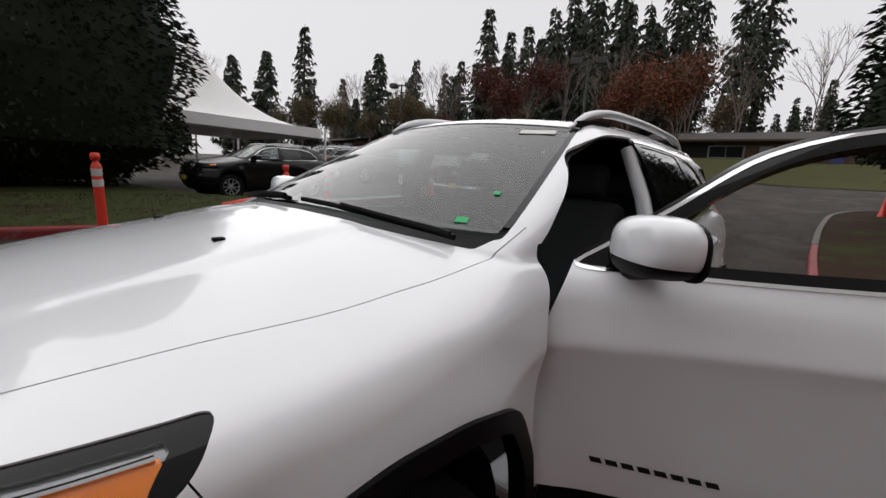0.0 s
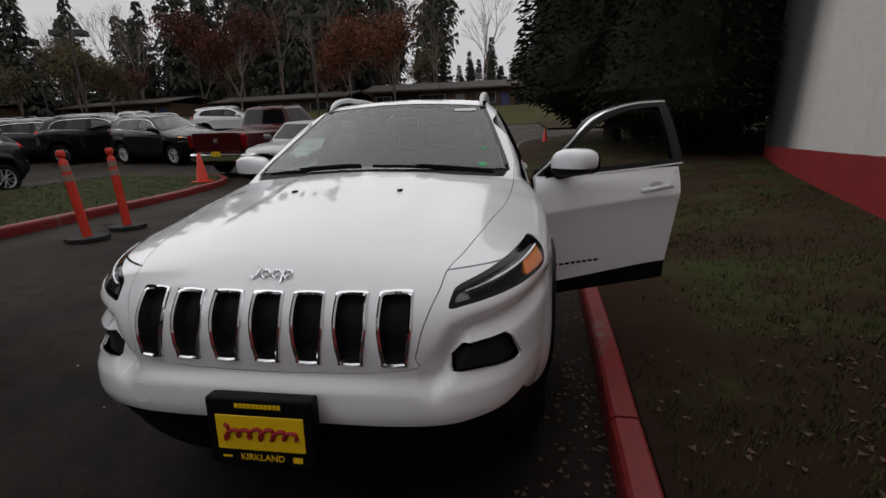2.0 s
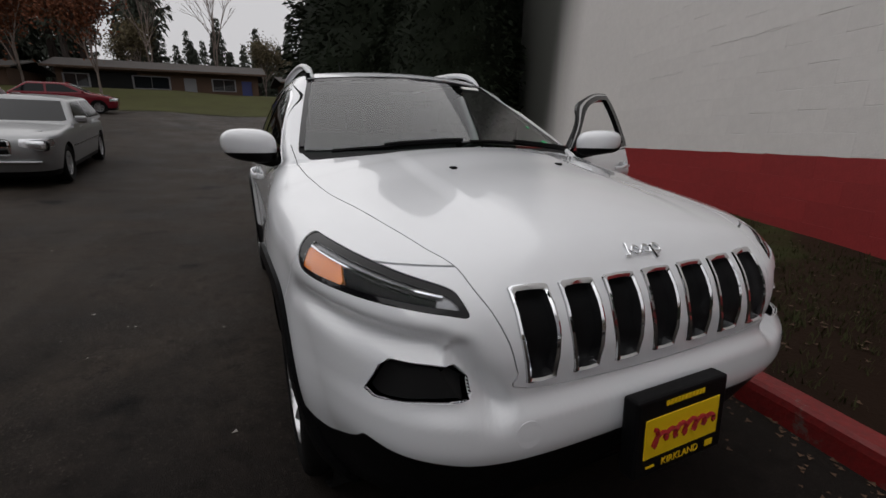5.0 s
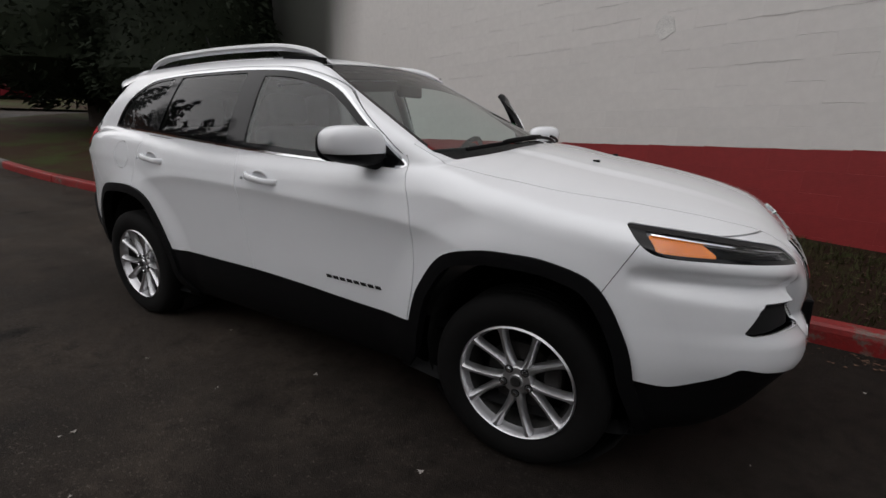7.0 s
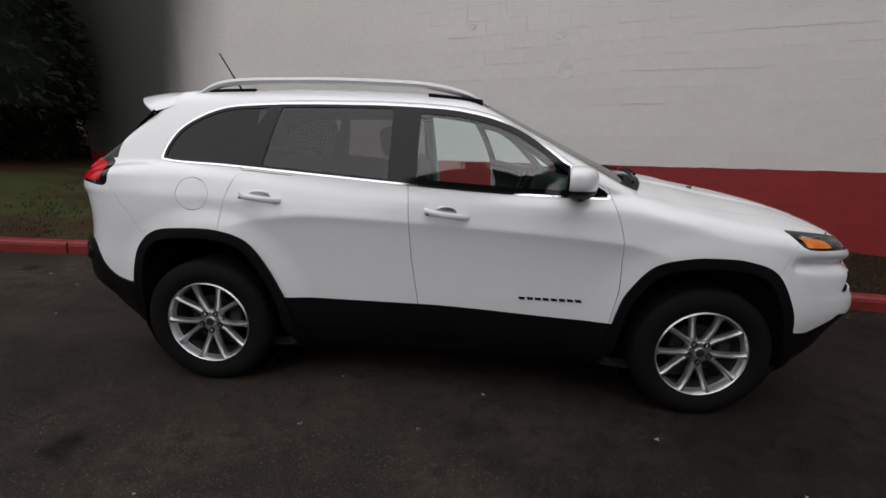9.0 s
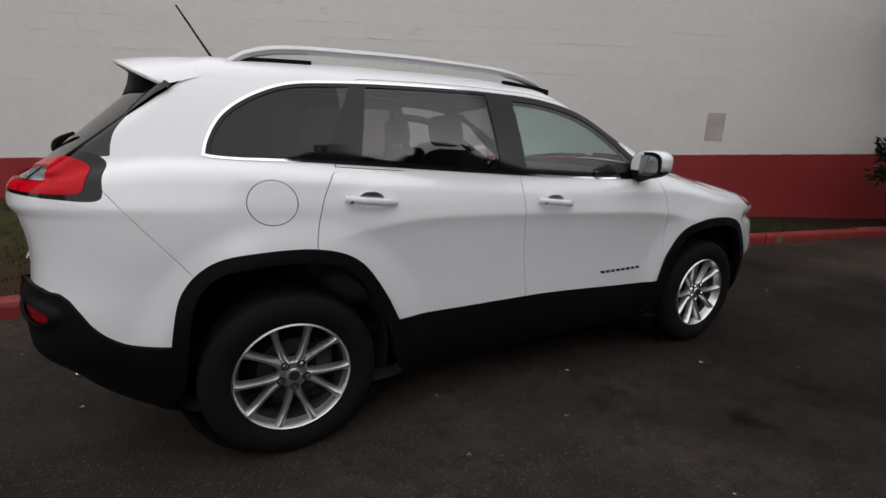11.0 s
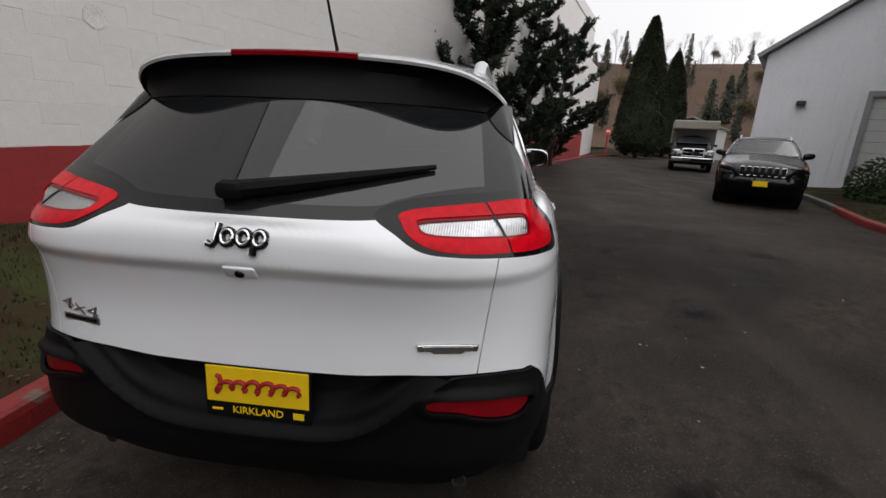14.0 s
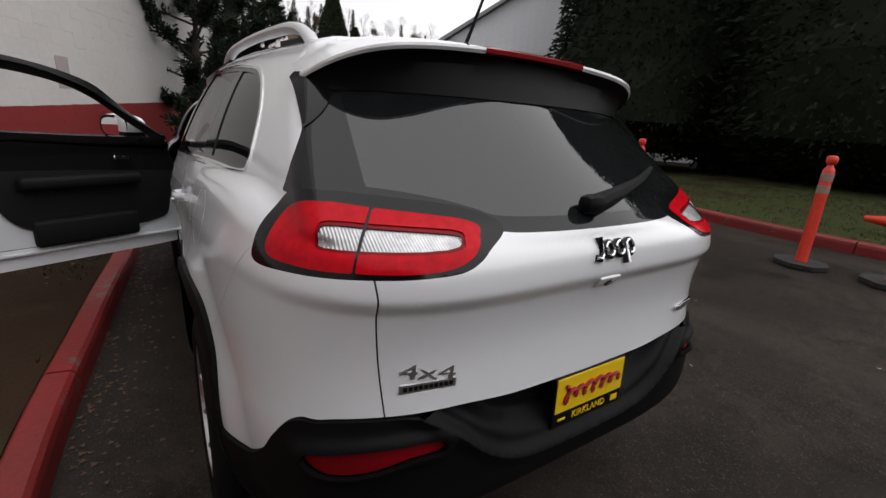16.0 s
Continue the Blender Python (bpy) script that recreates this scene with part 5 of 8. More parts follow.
def roof_rail(suv, s):
    """Raised silver rail on two black feet."""
    rail = new("roof_rail")
    rail.parent = suv
    n = 28
    path = []
    for i in range(n + 1):
        u = i / n
        x = 0.17 - 1.66 * u
        lift = 0.068 * (1 - abs(2 * u - 1) ** (6 if u < 0.5 else 9)) if 0 < u < 1 else 0
        base = float(ROOF(np.array(x))) - 0.10 * 0.56 ** 2 - 0.032
        path.append(((x, s * (0.575 - 0.045 * u - 0.02 * (1 - u) ** 4), base + 0.012 + lift), min(1.0, 0.3 + 9 * u)))
    sec = [(0.024 * math.cos(a), 0.019 * math.sin(a)) for a in [2 * math.pi * k / 10 for k in range(10)]]
    part("rail_bar", sweep(path, sec), RAIL_SILVER, rail, "satin silver rail bar", smooth=True)
    for u0, u1 in ((0.02, 0.20), (0.80, 0.98)):
        pts = []
        for i in range(7):
            u = u0 + (u1 - u0) * i / 6
            x = 0.17 - 1.66 * u
            base = float(ROOF(np.array(x))) - 0.10 * 0.56 ** 2 - 0.032
            pts.append(((x, s * (0.575 - 0.045 * u), base + 0.014), 1.0))
        part("rail_foot", sweep(pts, [(-0.012, -0.02), (0.012, -0.02), (0.012, 0.024), (-0.012, 0.024)]), PLASTIC, rail, "black rail foot")
    pts = [((0.17 - 1.66 * (0.25 + 0.5 * i / 8), s * (0.575 - 0.045 * (0.25 + 0.5 * i / 8)), float(ROOF(np.array(0.17 - 1.66 * (0.25 + 0.5 * i / 8)))) - 0.064 + 0.014), 1.0) for i in range(9)]
    part("rail_base", sweep(pts, [(-0.016, -0.02), (0.016, -0.02), (0.012, 0.008), (-0.012, 0.008)]), PAINT_WHITE, rail)
    return rail


def mirror(parent, s, paint):
    """Door mirror: painted cap, black foot and glass."""
    mr = new("wing_mirror")
    mr.parent = parent
    bm = bmesh.new()
    bmesh.ops.create_uvsphere(bm, u_segments=32, v_segments=18, radius=1)
    for v in bm.verts:
        x, y, z = v.co
        p = 2.9
        r = (abs(x) ** p + abs(y) ** p + abs(z) ** p) ** (1 / p)
        x, y, z = x / r, y / r, z / r
        x = max(x, -0.62)
        v.co = (0.615 + 0.088 * x * (1 - 0.15 * y) - 0.028 * y, s * (0.950 + 0.124 * y), 1.236 + 0.078 * z * (1 - 0.12 * y) + 0.012 * y)
    cap = bm
    low = bm.copy()
    bmesh.ops.bisect_plane(cap, geom=cap.verts[:] + cap.edges[:] + cap.faces[:], plane_co=(0, 0, 1.204), plane_no=(0, 0, -1), clear_outer=True)
    bmesh.ops.bisect_plane(low, geom=low.verts[:] + low.edges[:] + low.faces[:], plane_co=(0, 0, 1.202), plane_no=(0, 0, 1), clear_outer=True)
    bmesh.ops.recalc_face_normals(cap, faces=cap.faces)
    bmesh.ops.recalc_face_normals(low, faces=low.faces)
    part("mirror_cap", cap, paint, mr, "painted mirror cap", smooth=True)
    part("mirror_base", low, PLASTIC, mr, "black lower mirror shell", smooth=True)
    part("mirror_foot", tube([(0.66, s * 0.80, 1.150), (0.65, s * 0.86, 1.163), (0.63, s * 0.92, 1.180)], 0.03, 10), PLASTIC, mr, "black mirror foot", smooth=True)
    m = bmesh.new()
    bmesh.ops.create_cone(m, cap_ends=True, segments=32, radius1=1, radius2=1, depth=1)
    for v in m.verts:
        q = (abs(v.co.x) ** 3 + abs(v.co.y) ** 3) ** (1 / 3)
        v.co = (0.5625 + 0.007 * v.co.z - 0.026 * v.co.x / q, s * (0.950 + 0.116 * v.co.x / q), 1.236 + 0.069 * v.co.y / q)
    part("mirror_bezel", m, PLASTIC, mr, "black mirror surround")
    m = bmesh.new()
    bmesh.ops.create_circle(m, cap_ends=True, segments=28, radius=1)
    for v in m.verts:
        q = (abs(v.co.x) ** 3 + abs(v.co.y) ** 3) ** (1 / 3)
        v.co = (0.5572 - 0.023 * v.co.x / q, s * (0.950 + 0.100 * v.co.x / q), 1.232 + 0.056 * v.co.y / q)
    part("mirror_glass", m, MIRROR, mr, "mirror glass")
    return mr


MIRROR = material("mirror_silver", (0.85, 0.86, 0.87), 0.02, metal=1.0, vary=0.01)


def door_handle(parent, x, z, s, shape, paint):
    """Strap handle bowed off the door, with its dark cup behind."""
    h = new("door_handle")
    h.parent = parent
    p, n = surface_point(shape, (x, s * 1.3, z), (0, -s, 0))
    y0 = abs(p[1])
    pts = [(x + 0.115 * t, s * (y0 + 0.036 * (1 - abs(t) ** 4)), z - 0.012 * t) for t in np.linspace(-1, 1, 13)]
    bm = bmesh.new()
    rings = []
    for q in pts:
        rings.append([bm.verts.new((q[0], q[1] + s * 0.009 * math.cos(a), q[2] + 0.016 * math.sin(a))) for a in [2 * math.pi * k / 10 for k in range(10)]])
    for a, b in zip(rings, rings[1:]):
        for j in range(10):
            bm.faces.new((a[j], a[(j + 1) % 10], b[(j + 1) % 10], b[j]))
    bm.faces.new(rings[0])
    bm.faces.new(rings[-1])
    bmesh.ops.recalc_face_normals(bm, faces=bm.faces)
    part("grip", bm, paint, h, "painted strap grip", smooth=True)
    bm = bmesh.new()
    bmesh.ops.create_uvsphere(bm, u_segments=20, v_segments=10, radius=1)
    for v in bm.verts:
        v.co = (x - 0.005 + 0.055 * v.co.x, s * (y0 + 0.0035 + 0.004 * v.co.y), z + 0.012 + 0.030 * v.co.z)
    part("cup", bm, SATIN, h, smooth=True)
    part("lock", at_bm(lathe([(0, 0.005), (0.008, 0.005), (0.009, 0)], 12), x - 0.095, s * (y0 + 0.040), z), SATIN, h)
    return h


SPOILER_HALF = 0.645


def spoiler_edge(y):
    """Rear edge of the spoiler: almost straight, swept in at its ends."""
    f = min(abs(y) / SPOILER_HALF, 1.0)
    return Vector((-1.70 - 0.203 * (1 - f ** 6) ** 0.8, y, 1.630 - 0.045 * f * f - 0.072 * f ** 8))


def loft(rows):
    bm = bmesh.new()
    vs = [[bm.verts.new(p) for p in row] for row in rows]
    for a, b in zip(vs, vs[1:]):
        for j in range(len(a) - 1):
            bm.faces.new((a[j], a[j + 1], b[j + 1], b[j]))
    bmesh.ops.recalc_face_normals(bm, faces=bm.faces)
    return bm


def spoiler(suv, paint):
    """Roof spoiler with its lamp: painted top, gloss black underneath, black fins down beside the pane."""
    sp = new("roof_spoiler")
    sp.parent = suv
    shape = suv_shape
    ys = [SPOILER_HALF * math.sin(math.pi / 2 * t) for t in np.linspace(-1, 1, 41)]
    top, under = [], []
    for y in ys:
        e = spoiler_edge(y)
        f = abs(y) / SPOILER_HALF
        q, _ = surface_point(shape, (-1.45 - 0.06 * f ** 3, y * 0.945, 2.2), (0, 0, -1))
        root = Vector(q) - Vector((0, 0, 0.002))
        row = []
        for t in np.linspace(0, 1, 9):
            p = root.lerp(e, t) + Vector((0, 0, 0.016 * 4 * t * (1 - t) * (1 - f ** 4)))
            hit, _ = surface_point(shape, (p.x, p.y * 0.985, 2.2), (0, 0, -1))
            if f < 0.93:
                p.z = max(p.z, hit[2] + 0.003 * min(1, t * 6))
            row.append(p)
        row += [e + Vector((-0.002, 0, -0.007)), e + Vector((0.004, 0, -0.015))]
        top.append(row)
        gy = y * (0.575 / SPOILER_HALF)
        gz = 1.492 - 0.010 * f ** 4
        g, n = surface_point(shape, (-2.7, gy, gz), (1, 0, 0))
        g = Vector(g) + Vector(n) * 0.004
        a = e + Vector((0.004, 0, -0.014))
        mid = a.lerp(g, 0.5) + Vector((0.035, 0, 0.030)) * (1 - f ** 4)
        under.append([a, a.lerp(mid, 0.5) + Vector((0.008, 0, 0.006)), mid, mid.lerp(g, 0.5) + Vector((0.004, 0, 0.002)), g])
    part("spoiler_skin", loft(top), paint, sp, smooth=True)
    part("spoiler_underside", loft(under), DULL_BLACK, sp, "gloss black spoiler underside", smooth=True)
    for s in (-1, 1):
        rows = []
        for t in np.linspace(0, 1, 12):
            oy, oz = 0.640 + 0.028 * t, 1.510 - 0.123 * t
            iy, iz = 0.572 + 0.098 * t ** 1.5, 1.504 - 0.117 * t ** 0.8
            row = []
            for u in np.linspace(0, 1, 6):
                yy, zz = iy + (oy - iy) * u, iz + (oz - iz) * u
                p, n = surface_point(shape, (-2.7, s * yy, zz), (1, 0, 0))
                if p[0] > -1.66:
                    p = np.array((-1.69 - 0.9 * (1.512 - zz), s * yy, zz))
                    n = np.array((-0.6, s * 0.5, 0.62))
                row.append(Vector(p) + Vector(n) * (0.004 + 0.018 * math.sin(math.pi * min(u * 0.6, 1)) * (1 - t)))
            rows.append(row)
        part("spoiler_fin", loft(rows), GLOSS_BLACK, sp, "gloss black fin beside the rear window", smooth=True)
    rows = []
    for y in np.linspace(-0.195, 0.195, 15):
        e = spoiler_edge(y)
        rows.append([e + Vector(d) for d in ((0.030, 0, 0.0045), (0.004, 0, 0.003), (-0.003, 0, -0.002), (-0.003, 0, -0.014), (0.006, 0, -0.017))])
    part("brake_lamp", loft(rows), RED_DARK, sp, "red high brake lamp", smooth=True)
    return sp


def seat(suv, x, y, wide=0.5, high=0.62):
    st = new("seat")
    st.parent = suv
    st.matrix_local = pose(x, y, 0.62)
    part("cushion", box(0.52, wide, 0.18, (0.05, 0, 0), 0.05, seg=3), SEAT, st, smooth=True)
    part("backrest", box(0.16, wide, high, m=pose(-0.27, 0, 0.36, 0, -14, 0), bevel=0.05, seg=3), SEAT, st, smooth=True)
    part("headrest", box(0.11, 0.27, 0.17, m=pose(-0.38, 0, 0.77, 0, -10, 0), bevel=0.045, seg=3), SEAT, st, smooth=True)


def cabin(suv):
    """What shows through the panes: floor, dash, wheel and seats."""
    part("cabin_floor", box(3.0, 1.5, 0.04, (-0.3, 0, 0.45)), TRIM_IN, suv)
    part("dashboard", box(0.42, 1.40, 0.34, m=pose(0.78, 0, 1.0, 0, 12, 0), bevel=0.07, seg=3), TRIM_IN, suv, "black dashboard", smooth=True)
    part("centre_console", box(0.9, 0.24, 0.22, (0.25, 0, 0.68), 0.04), TRIM_IN, suv)
    sw = new("steering_wheel")
    sw.parent = suv
    sw.matrix_local = pose(0.46, 0.37, 1.06, 0, -66, 0)
    ring = tube([(0.185 * math.cos(2 * math.pi * k / 32), 0.185 * math.sin(2 * math.pi * k / 32), 0) for k in range(32)], 0.016, 8, True)
    part("wheel_ring", ring, TRIM_IN, sw, smooth=True)
    part("wheel_hub", box(0.30, 0.10, 0.05, bevel=0.02), TRIM_IN, sw)
    part("wheel_spoke", box(0.04, 0.20, 0.03, (0, -0.1, 0), bevel=0.01), TRIM_IN, sw)
    for y in (-0.37, 0.37):
        seat(suv, -0.02, y)
    seat(suv, -0.95, 0, 1.28, 0.56)
    part("rear_view_mirror", box(0.03, 0.24, 0.065, (0.26, 0, 1.50), 0.014), TRIM_IN, suv)
    part("cargo_cover", box(0.6, 1.2, 0.03, (-1.6, 0, 1.12)), TRIM_IN, suv)


def build_suv(m, paint, label, fine=True, group=""):
    shape = suv_shape
    suv = thing("suv", label, "car", m, group)
    sk = skin_of(shape, 270, 135, 230) if fine else skin_of(shape, 64, 32, 60)
    suv_panels(sk, fine)
    P = lambda name, labs, mat, lab="", **k: [panel(name, sk, shape, labs, mat, suv, lab, flip=f, **k) for f in (True, False)]
    W = lambda name, labs, mat, lab="", **k: whole(name, sk, shape, labs, mat, suv, lab, **k)
    W("hood", "hood", paint)
    W("tailgate", "tailgate", paint)
    W("roof_and_frame", ("body",), paint)
    W("front_bumper", "front_bumper", paint)
    W("front_lower_trim", "front_low", PLASTIC, "black lower front bumper", push=-0.006)
    W("rear_bumper", "rear_low", PLASTIC, "black grained rear bumper", push=lambda v: np.where(v[:, 0] < -1.85, 0.010 + 0.016 * np.exp(-(np.clip(LIP(np.abs(v[:, 1])) - v[:, 2], 0, 1) / 0.022) ** 2) * step(0.60, 0.50, np.abs(v[:, 1])) + 0.014 * step(-0.030, -0.004, inside(REFLECTOR, np.abs(v[:, 1]), v[:, 2])), 0.010))
    P("rear_reflector", "reflector", RED_DARK, "dark red bumper reflector", push=0.006, rim=0.0)
    W("plate_recess", "recess", PLASTIC, "black sunk plate panel", push=lambda v: 0.026 - 0.030 * step(0.0, 0.035, v[:, 2] - LIP(np.abs(v[:, 1]))) - 0.055 * step(0.03, 0.10, v[:, 2] - LIP(np.abs(v[:, 1]) + 0.02)), rim=0.0)
    W("windshield", "windshield", GLASS, "clear windshield", push=-0.004, rim=0.0)
    W("windshield_border", "ws_border", GLOSS_BLACK, "black windshield border", push=-0.004)
    W("cowl", "cowl", PLASTIC, "black cowl below the windshield", push=-0.012)
    W("rear_window", "rear_glass", REAR_GLASS, "dark tinted rear window", rim=0.0)
    W("rear_window_border", "rear_border", BLACK_GLASS, "black edge of the rear window")
    W("grille_mesh", "slot", PLASTIC, "black grille mesh behind the slots", push=-0.03, rim=0.0)
    P("fender", "front_clip", paint)
    P("rear_corner", "rear_corner", paint)
    for pts, nm in ((1, "front_arch_trim"), (-1, "rear_arch_trim")):
        sub = Skin(*sk.piece("arch"))
        cx = sub.v[sub.t].mean(1)[:, 0] * pts > 0
        sub.t, sub.lab = sub.t[cx], sub.lab[cx]
        sub.lab[:] = "arch"
        for f in (True, False):
            panel(nm, sub, shape, "arch", PLASTIC, suv, "black wheel arch trim", flip=f, push=0.014, rim=0.05)
    P("sill_trim", "lower", PLASTIC, "black sill trim", push=0.0)
    P("tail_lamp_bezel", "tail_bezel", GLOSS_BLACK)
    P("tail_lamp_inner", "tail_inner", RED_LENS, "red tail lamp lens", push=0.002)
    P("tail_lamp_outer", "tail_outer", RED_LENS, "red tail lamp lens", push=0.002)
    P("tail_lamp_band", "tail_mid_inner", RED_DARK, "dark red lamp band", push=-0.001, rim=0.0)
    P("tail_lamp_band", "tail_mid_outer", RED_DARK, "dark red lamp band", push=-0.001, rim=0.0)
    P("tail_lamp_window", "tail_clear", RIBBED, "clear reversing lamp", push=-0.004)
    P("headlamp_bezel", "head_bezel", GLOSS_BLACK, push=-0.004)
    P("headlamp_amber", "head_amber", AMBER, "amber turn lamp", push=-0.006)
    for sgn in (1, -1) if fine else ():
        for z0, k, q0, q1, rad, nm in ((0.946, 0.105, 0.675, 1.215, 0.0045, "headlamp_strip"),):
            pts = []
            for ph in np.radians(np.linspace(20, 75, 90)):
                lo, hi = 0.2, 1.6
                for _ in range(22):
                    r = (lo + hi) / 2
                    x, yy = 1.2 + r * math.cos(ph), r * math.sin(ph)
                    z = z0 + (float(nose_wrap(x, yy)) - 0.66) * k
                    lo, hi = (r, hi) if shape(np.array(x), np.array(yy), np.array(z)) < 0 else (lo, r)
                if q0 < nose_wrap(x, yy) < q1:
                    pts.append((x - 0.004, sgn * (yy - 0.003), z))
            part(nm, tube(pts, rad, 6), CHROME, suv, "bright light strip", smooth=True)
    P("headlamp_reflector", "head_clear", LAMP_GREY, push=-0.012)
    P("headlamp_bowl", "head_bowl", LAMP_BOWL, "bright faceted lamp bowl", push=-0.022, rim=-0.012)
    P("headlamp_lens", ("head_clear", "head_bowl", "head_amber"), LENS, "clear headlamp lens", push=0.001, rim=0.0)
    P("fog_lamp_pocket", "fog", DARK, "black fog lamp pocket", push=-0.03, rim=-0.028)
    P("rear_door", "rear_door", paint)
    P("rear_door_chrome", "chrome_line", CHROME, "chrome window line", push=0.003)
    P("rear_pillar_trim", "pillars", GLOSS_BLACK)
    P("rear_door_window", "glass_rear_door", PRIVACY, "dark tinted window", push=-0.004, rim=0.0)
    P("quarter_window", "glass_quarter", QUARTER_GLASS, "dark tinted window", push=-0.004, rim=0.0)
    panel("fuel_flap", sk, shape, "fuel_flap", paint, suv, flip=True) if fine else None
    panel("side_skin", sk, shape, "fuel_flap", paint, suv) if fine else None
    # front doors; the left one may stand open
    inner = [l for l in set(sk.lab) if l not in ("hole", "windshield", "rear_glass", "glass_front", "glass_rear_door", "glass_quarter", "slot")]
    doorbits = ("front_door", "front_door_mid", "door_top", "pillar_front", "chrome_front", "door_cladding")
    for f in (False, True):
        door = new("front_door")
        door.parent = suv
        panel("door_skin", sk, shape, ("front_door", "front_door_mid"), paint, door, flip=f, rim=0.03)
        panel("door_top_edge", sk, shape, "door_top", paint if f or not fine else GLOSS_BLACK, door, flip=f, rim=0.006)
        panel("door_chrome", sk, shape, "chrome_front", CHROME, door, "chrome window line", flip=f, push=0.003, rim=0.004)
        panel("door_frame", sk, shape, ("pillar_front",), GLOSS_BLACK, door, flip=f, rim=0.03)
        panel("door_frame_fold", sk, shape, ("door_top", "chrome_front"), TRIM_IN, door, flip=f, push=-0.007, rim=0.03)
        if f or not fine:
            panel("door_window", sk, shape, "glass_front", GLASS_SIDE, door, "clear side window", flip=f, push=-0.004, rim=0.0)
        panel("door_trim", sk, shape, "door_cladding", PLASTIC, door, "black lower door trim", flip=f)
        panel("door_shell", sk, shape, ("front_door", "front_door_mid", "door_cladding"), paint, door, "painted inner door shell", flip=f, push=-0.05, rim=-0.02)
        panel("door_lining", sk, shape, "front_door_mid", TRIM_IN, door, "black door lining", flip=f, push=-0.066, rim=-0.016)
        panel("frame_lining", sk, shape, ("pillar_front", "chrome_front"), TRIM_IN, door, flip=f, push=-0.034, rim=0.0)
        s = -1 if f else 1
        if fine:
            mirror(door, s, paint)
            door_handle(door, -0.02, 1.045, s, shape, paint)
            p, n = surface_point(shape, (0.54, s * 1.3, 0.615), (0, -s, 0))
            mm = surface_frame(p, n)
            for k in range(8):
                c = -0.146 + 0.0418 * k
                bar = prism([(c - 0.019, -0.0075), (c + 0.012, -0.0075), (c + 0.019, 0.0075), (c - 0.012, 0.0075)], 0.003)
                at(part("script_mark", bar, SCRIPT, door, "small black mark"), mm)
        if not f and fine:
            door.matrix_local = SWING
            at(part("armrest", box(0.62, 0.09, 0.07, (0.30, 0.80, 0.92), 0.025, seg=3), TRIM_IN, door, smooth=True), Matrix())
            at(part("map_pocket", box(0.55, 0.06, 0.16, (0.30, 0.815, 0.62), 0.025, seg=3), TRIM_IN, door, smooth=True), Matrix())
            at(part("release_handle", box(0.10, 0.02, 0.03, (0.52, 0.80, 1.05), 0.008), CHROME, door, "chrome inner release handle"), Matrix())
            at(part("door_edge", box(0.02, 0.075, 0.62, m=pose(-0.165, 0.845, 0.84, 0, -5, 0), bevel=0.006), paint, door), Matrix())
            at(part("door_bottom_edge", box(1.0, 0.06, 0.02, (0.345, 0.845, 0.515), 0.006), paint, door), Matrix())
            part("b_pillar", tube([(-0.21, 0.80, 0.50), (-0.225, 0.815, 0.85), (-0.24, 0.80, 1.12), (-0.262, 0.735, 1.32), (-0.285, 0.63, 1.55)], 0.036, 10), paint, suv, "white door post", smooth=True)
            at(part("sill_step", box(1.1, 0.14, 0.05, (0.33, 0.80, 0.46), 0.015), paint, suv), Matrix())
    lining = [l for l in inner if l not in doorbits and l not in ("recess", "fog")]
    P("body_lining", lining + ["gap"], TRIM_IN, push=-0.022, rim=0.0) if not fine else None
    if fine:
        panel("body_lining", sk, shape, lining, TRIM_IN, suv, push=-0.022, rim=0.0)
        panel("body_lining", sk, shape, lining, TRIM_IN, suv, flip=True, push=-0.022, rim=0.0)
    # wheels and their wells
    for x in (1.35, -1.35):
        for y in (0.80, -0.80):
            wheel(suv, x, y, fine)
            s = 1 if y > 0 else -1
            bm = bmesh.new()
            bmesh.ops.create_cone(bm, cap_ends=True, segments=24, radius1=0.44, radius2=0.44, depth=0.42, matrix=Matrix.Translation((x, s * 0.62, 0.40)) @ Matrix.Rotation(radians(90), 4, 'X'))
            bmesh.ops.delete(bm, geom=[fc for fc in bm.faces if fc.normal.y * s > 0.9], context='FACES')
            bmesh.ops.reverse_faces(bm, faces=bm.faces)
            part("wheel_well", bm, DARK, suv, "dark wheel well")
    # slotted front
    ring = slot_outline(0.0)
    for c in SLOTS:
        rows = []
        bm = bmesh.new()
        for grow, push in ((-0.004, -0.028), (-0.004, 0.004), (0.001, 0.008), (0.006, 0.006), (0.008, 0.001)):
            o = slot_outline(grow)
            o = outline(o, 2) if fine else o
            row = []
            for u, z in o:
                if fine:
                    p, n = surface_point(shape, (2.6, c + u, z), (-1, 0, 0), 0.6)
                    row.append(bm.verts.new(p + np.array(n) * push))
                else:
                    row.append(bm.verts.new((2.215 + push - 0.25 * (z - 0.85), c + u, z)))
            rows.append(row)
        for a, b in zip(rows, rows[1:]):
            for j in range(len(a)):
                bm.faces.new((a[j], a[(j + 1) % len(a)], b[(j + 1) % len(a)], b[j]))
        bmesh.ops.recalc_face_normals(bm, faces=bm.faces)
        part("grille_slot", bm, CHROME, suv, "chrome slot surround", smooth=True)
    spoiler(suv, paint)
    if not fine:
        for s in (1, -1):
            mirror(suv, s, paint)
            roof_rail(suv, s)
        part("yellow_card", box(0.01, 0.29, 0.13, (2.30, 0, 0.58)), YELLOW, suv, "yellow dealer card")
        part("cabin_block", box(2.4, 1.2, 0.4, (-0.5, 0, 0.95)), TRIM_IN, suv)
        return suv
    for s in (1, -1):
        roof_rail(suv, s)
        door_handle(suv, -1.0, 1.085, s, shape, paint)
    cabin(suv)
    # nose
    p, n = surface_point(shape, (2.14, -0.01, 1.6), (0, 0, -1))
    emblem(suv, surface_frame(p, n), 0.15, False)
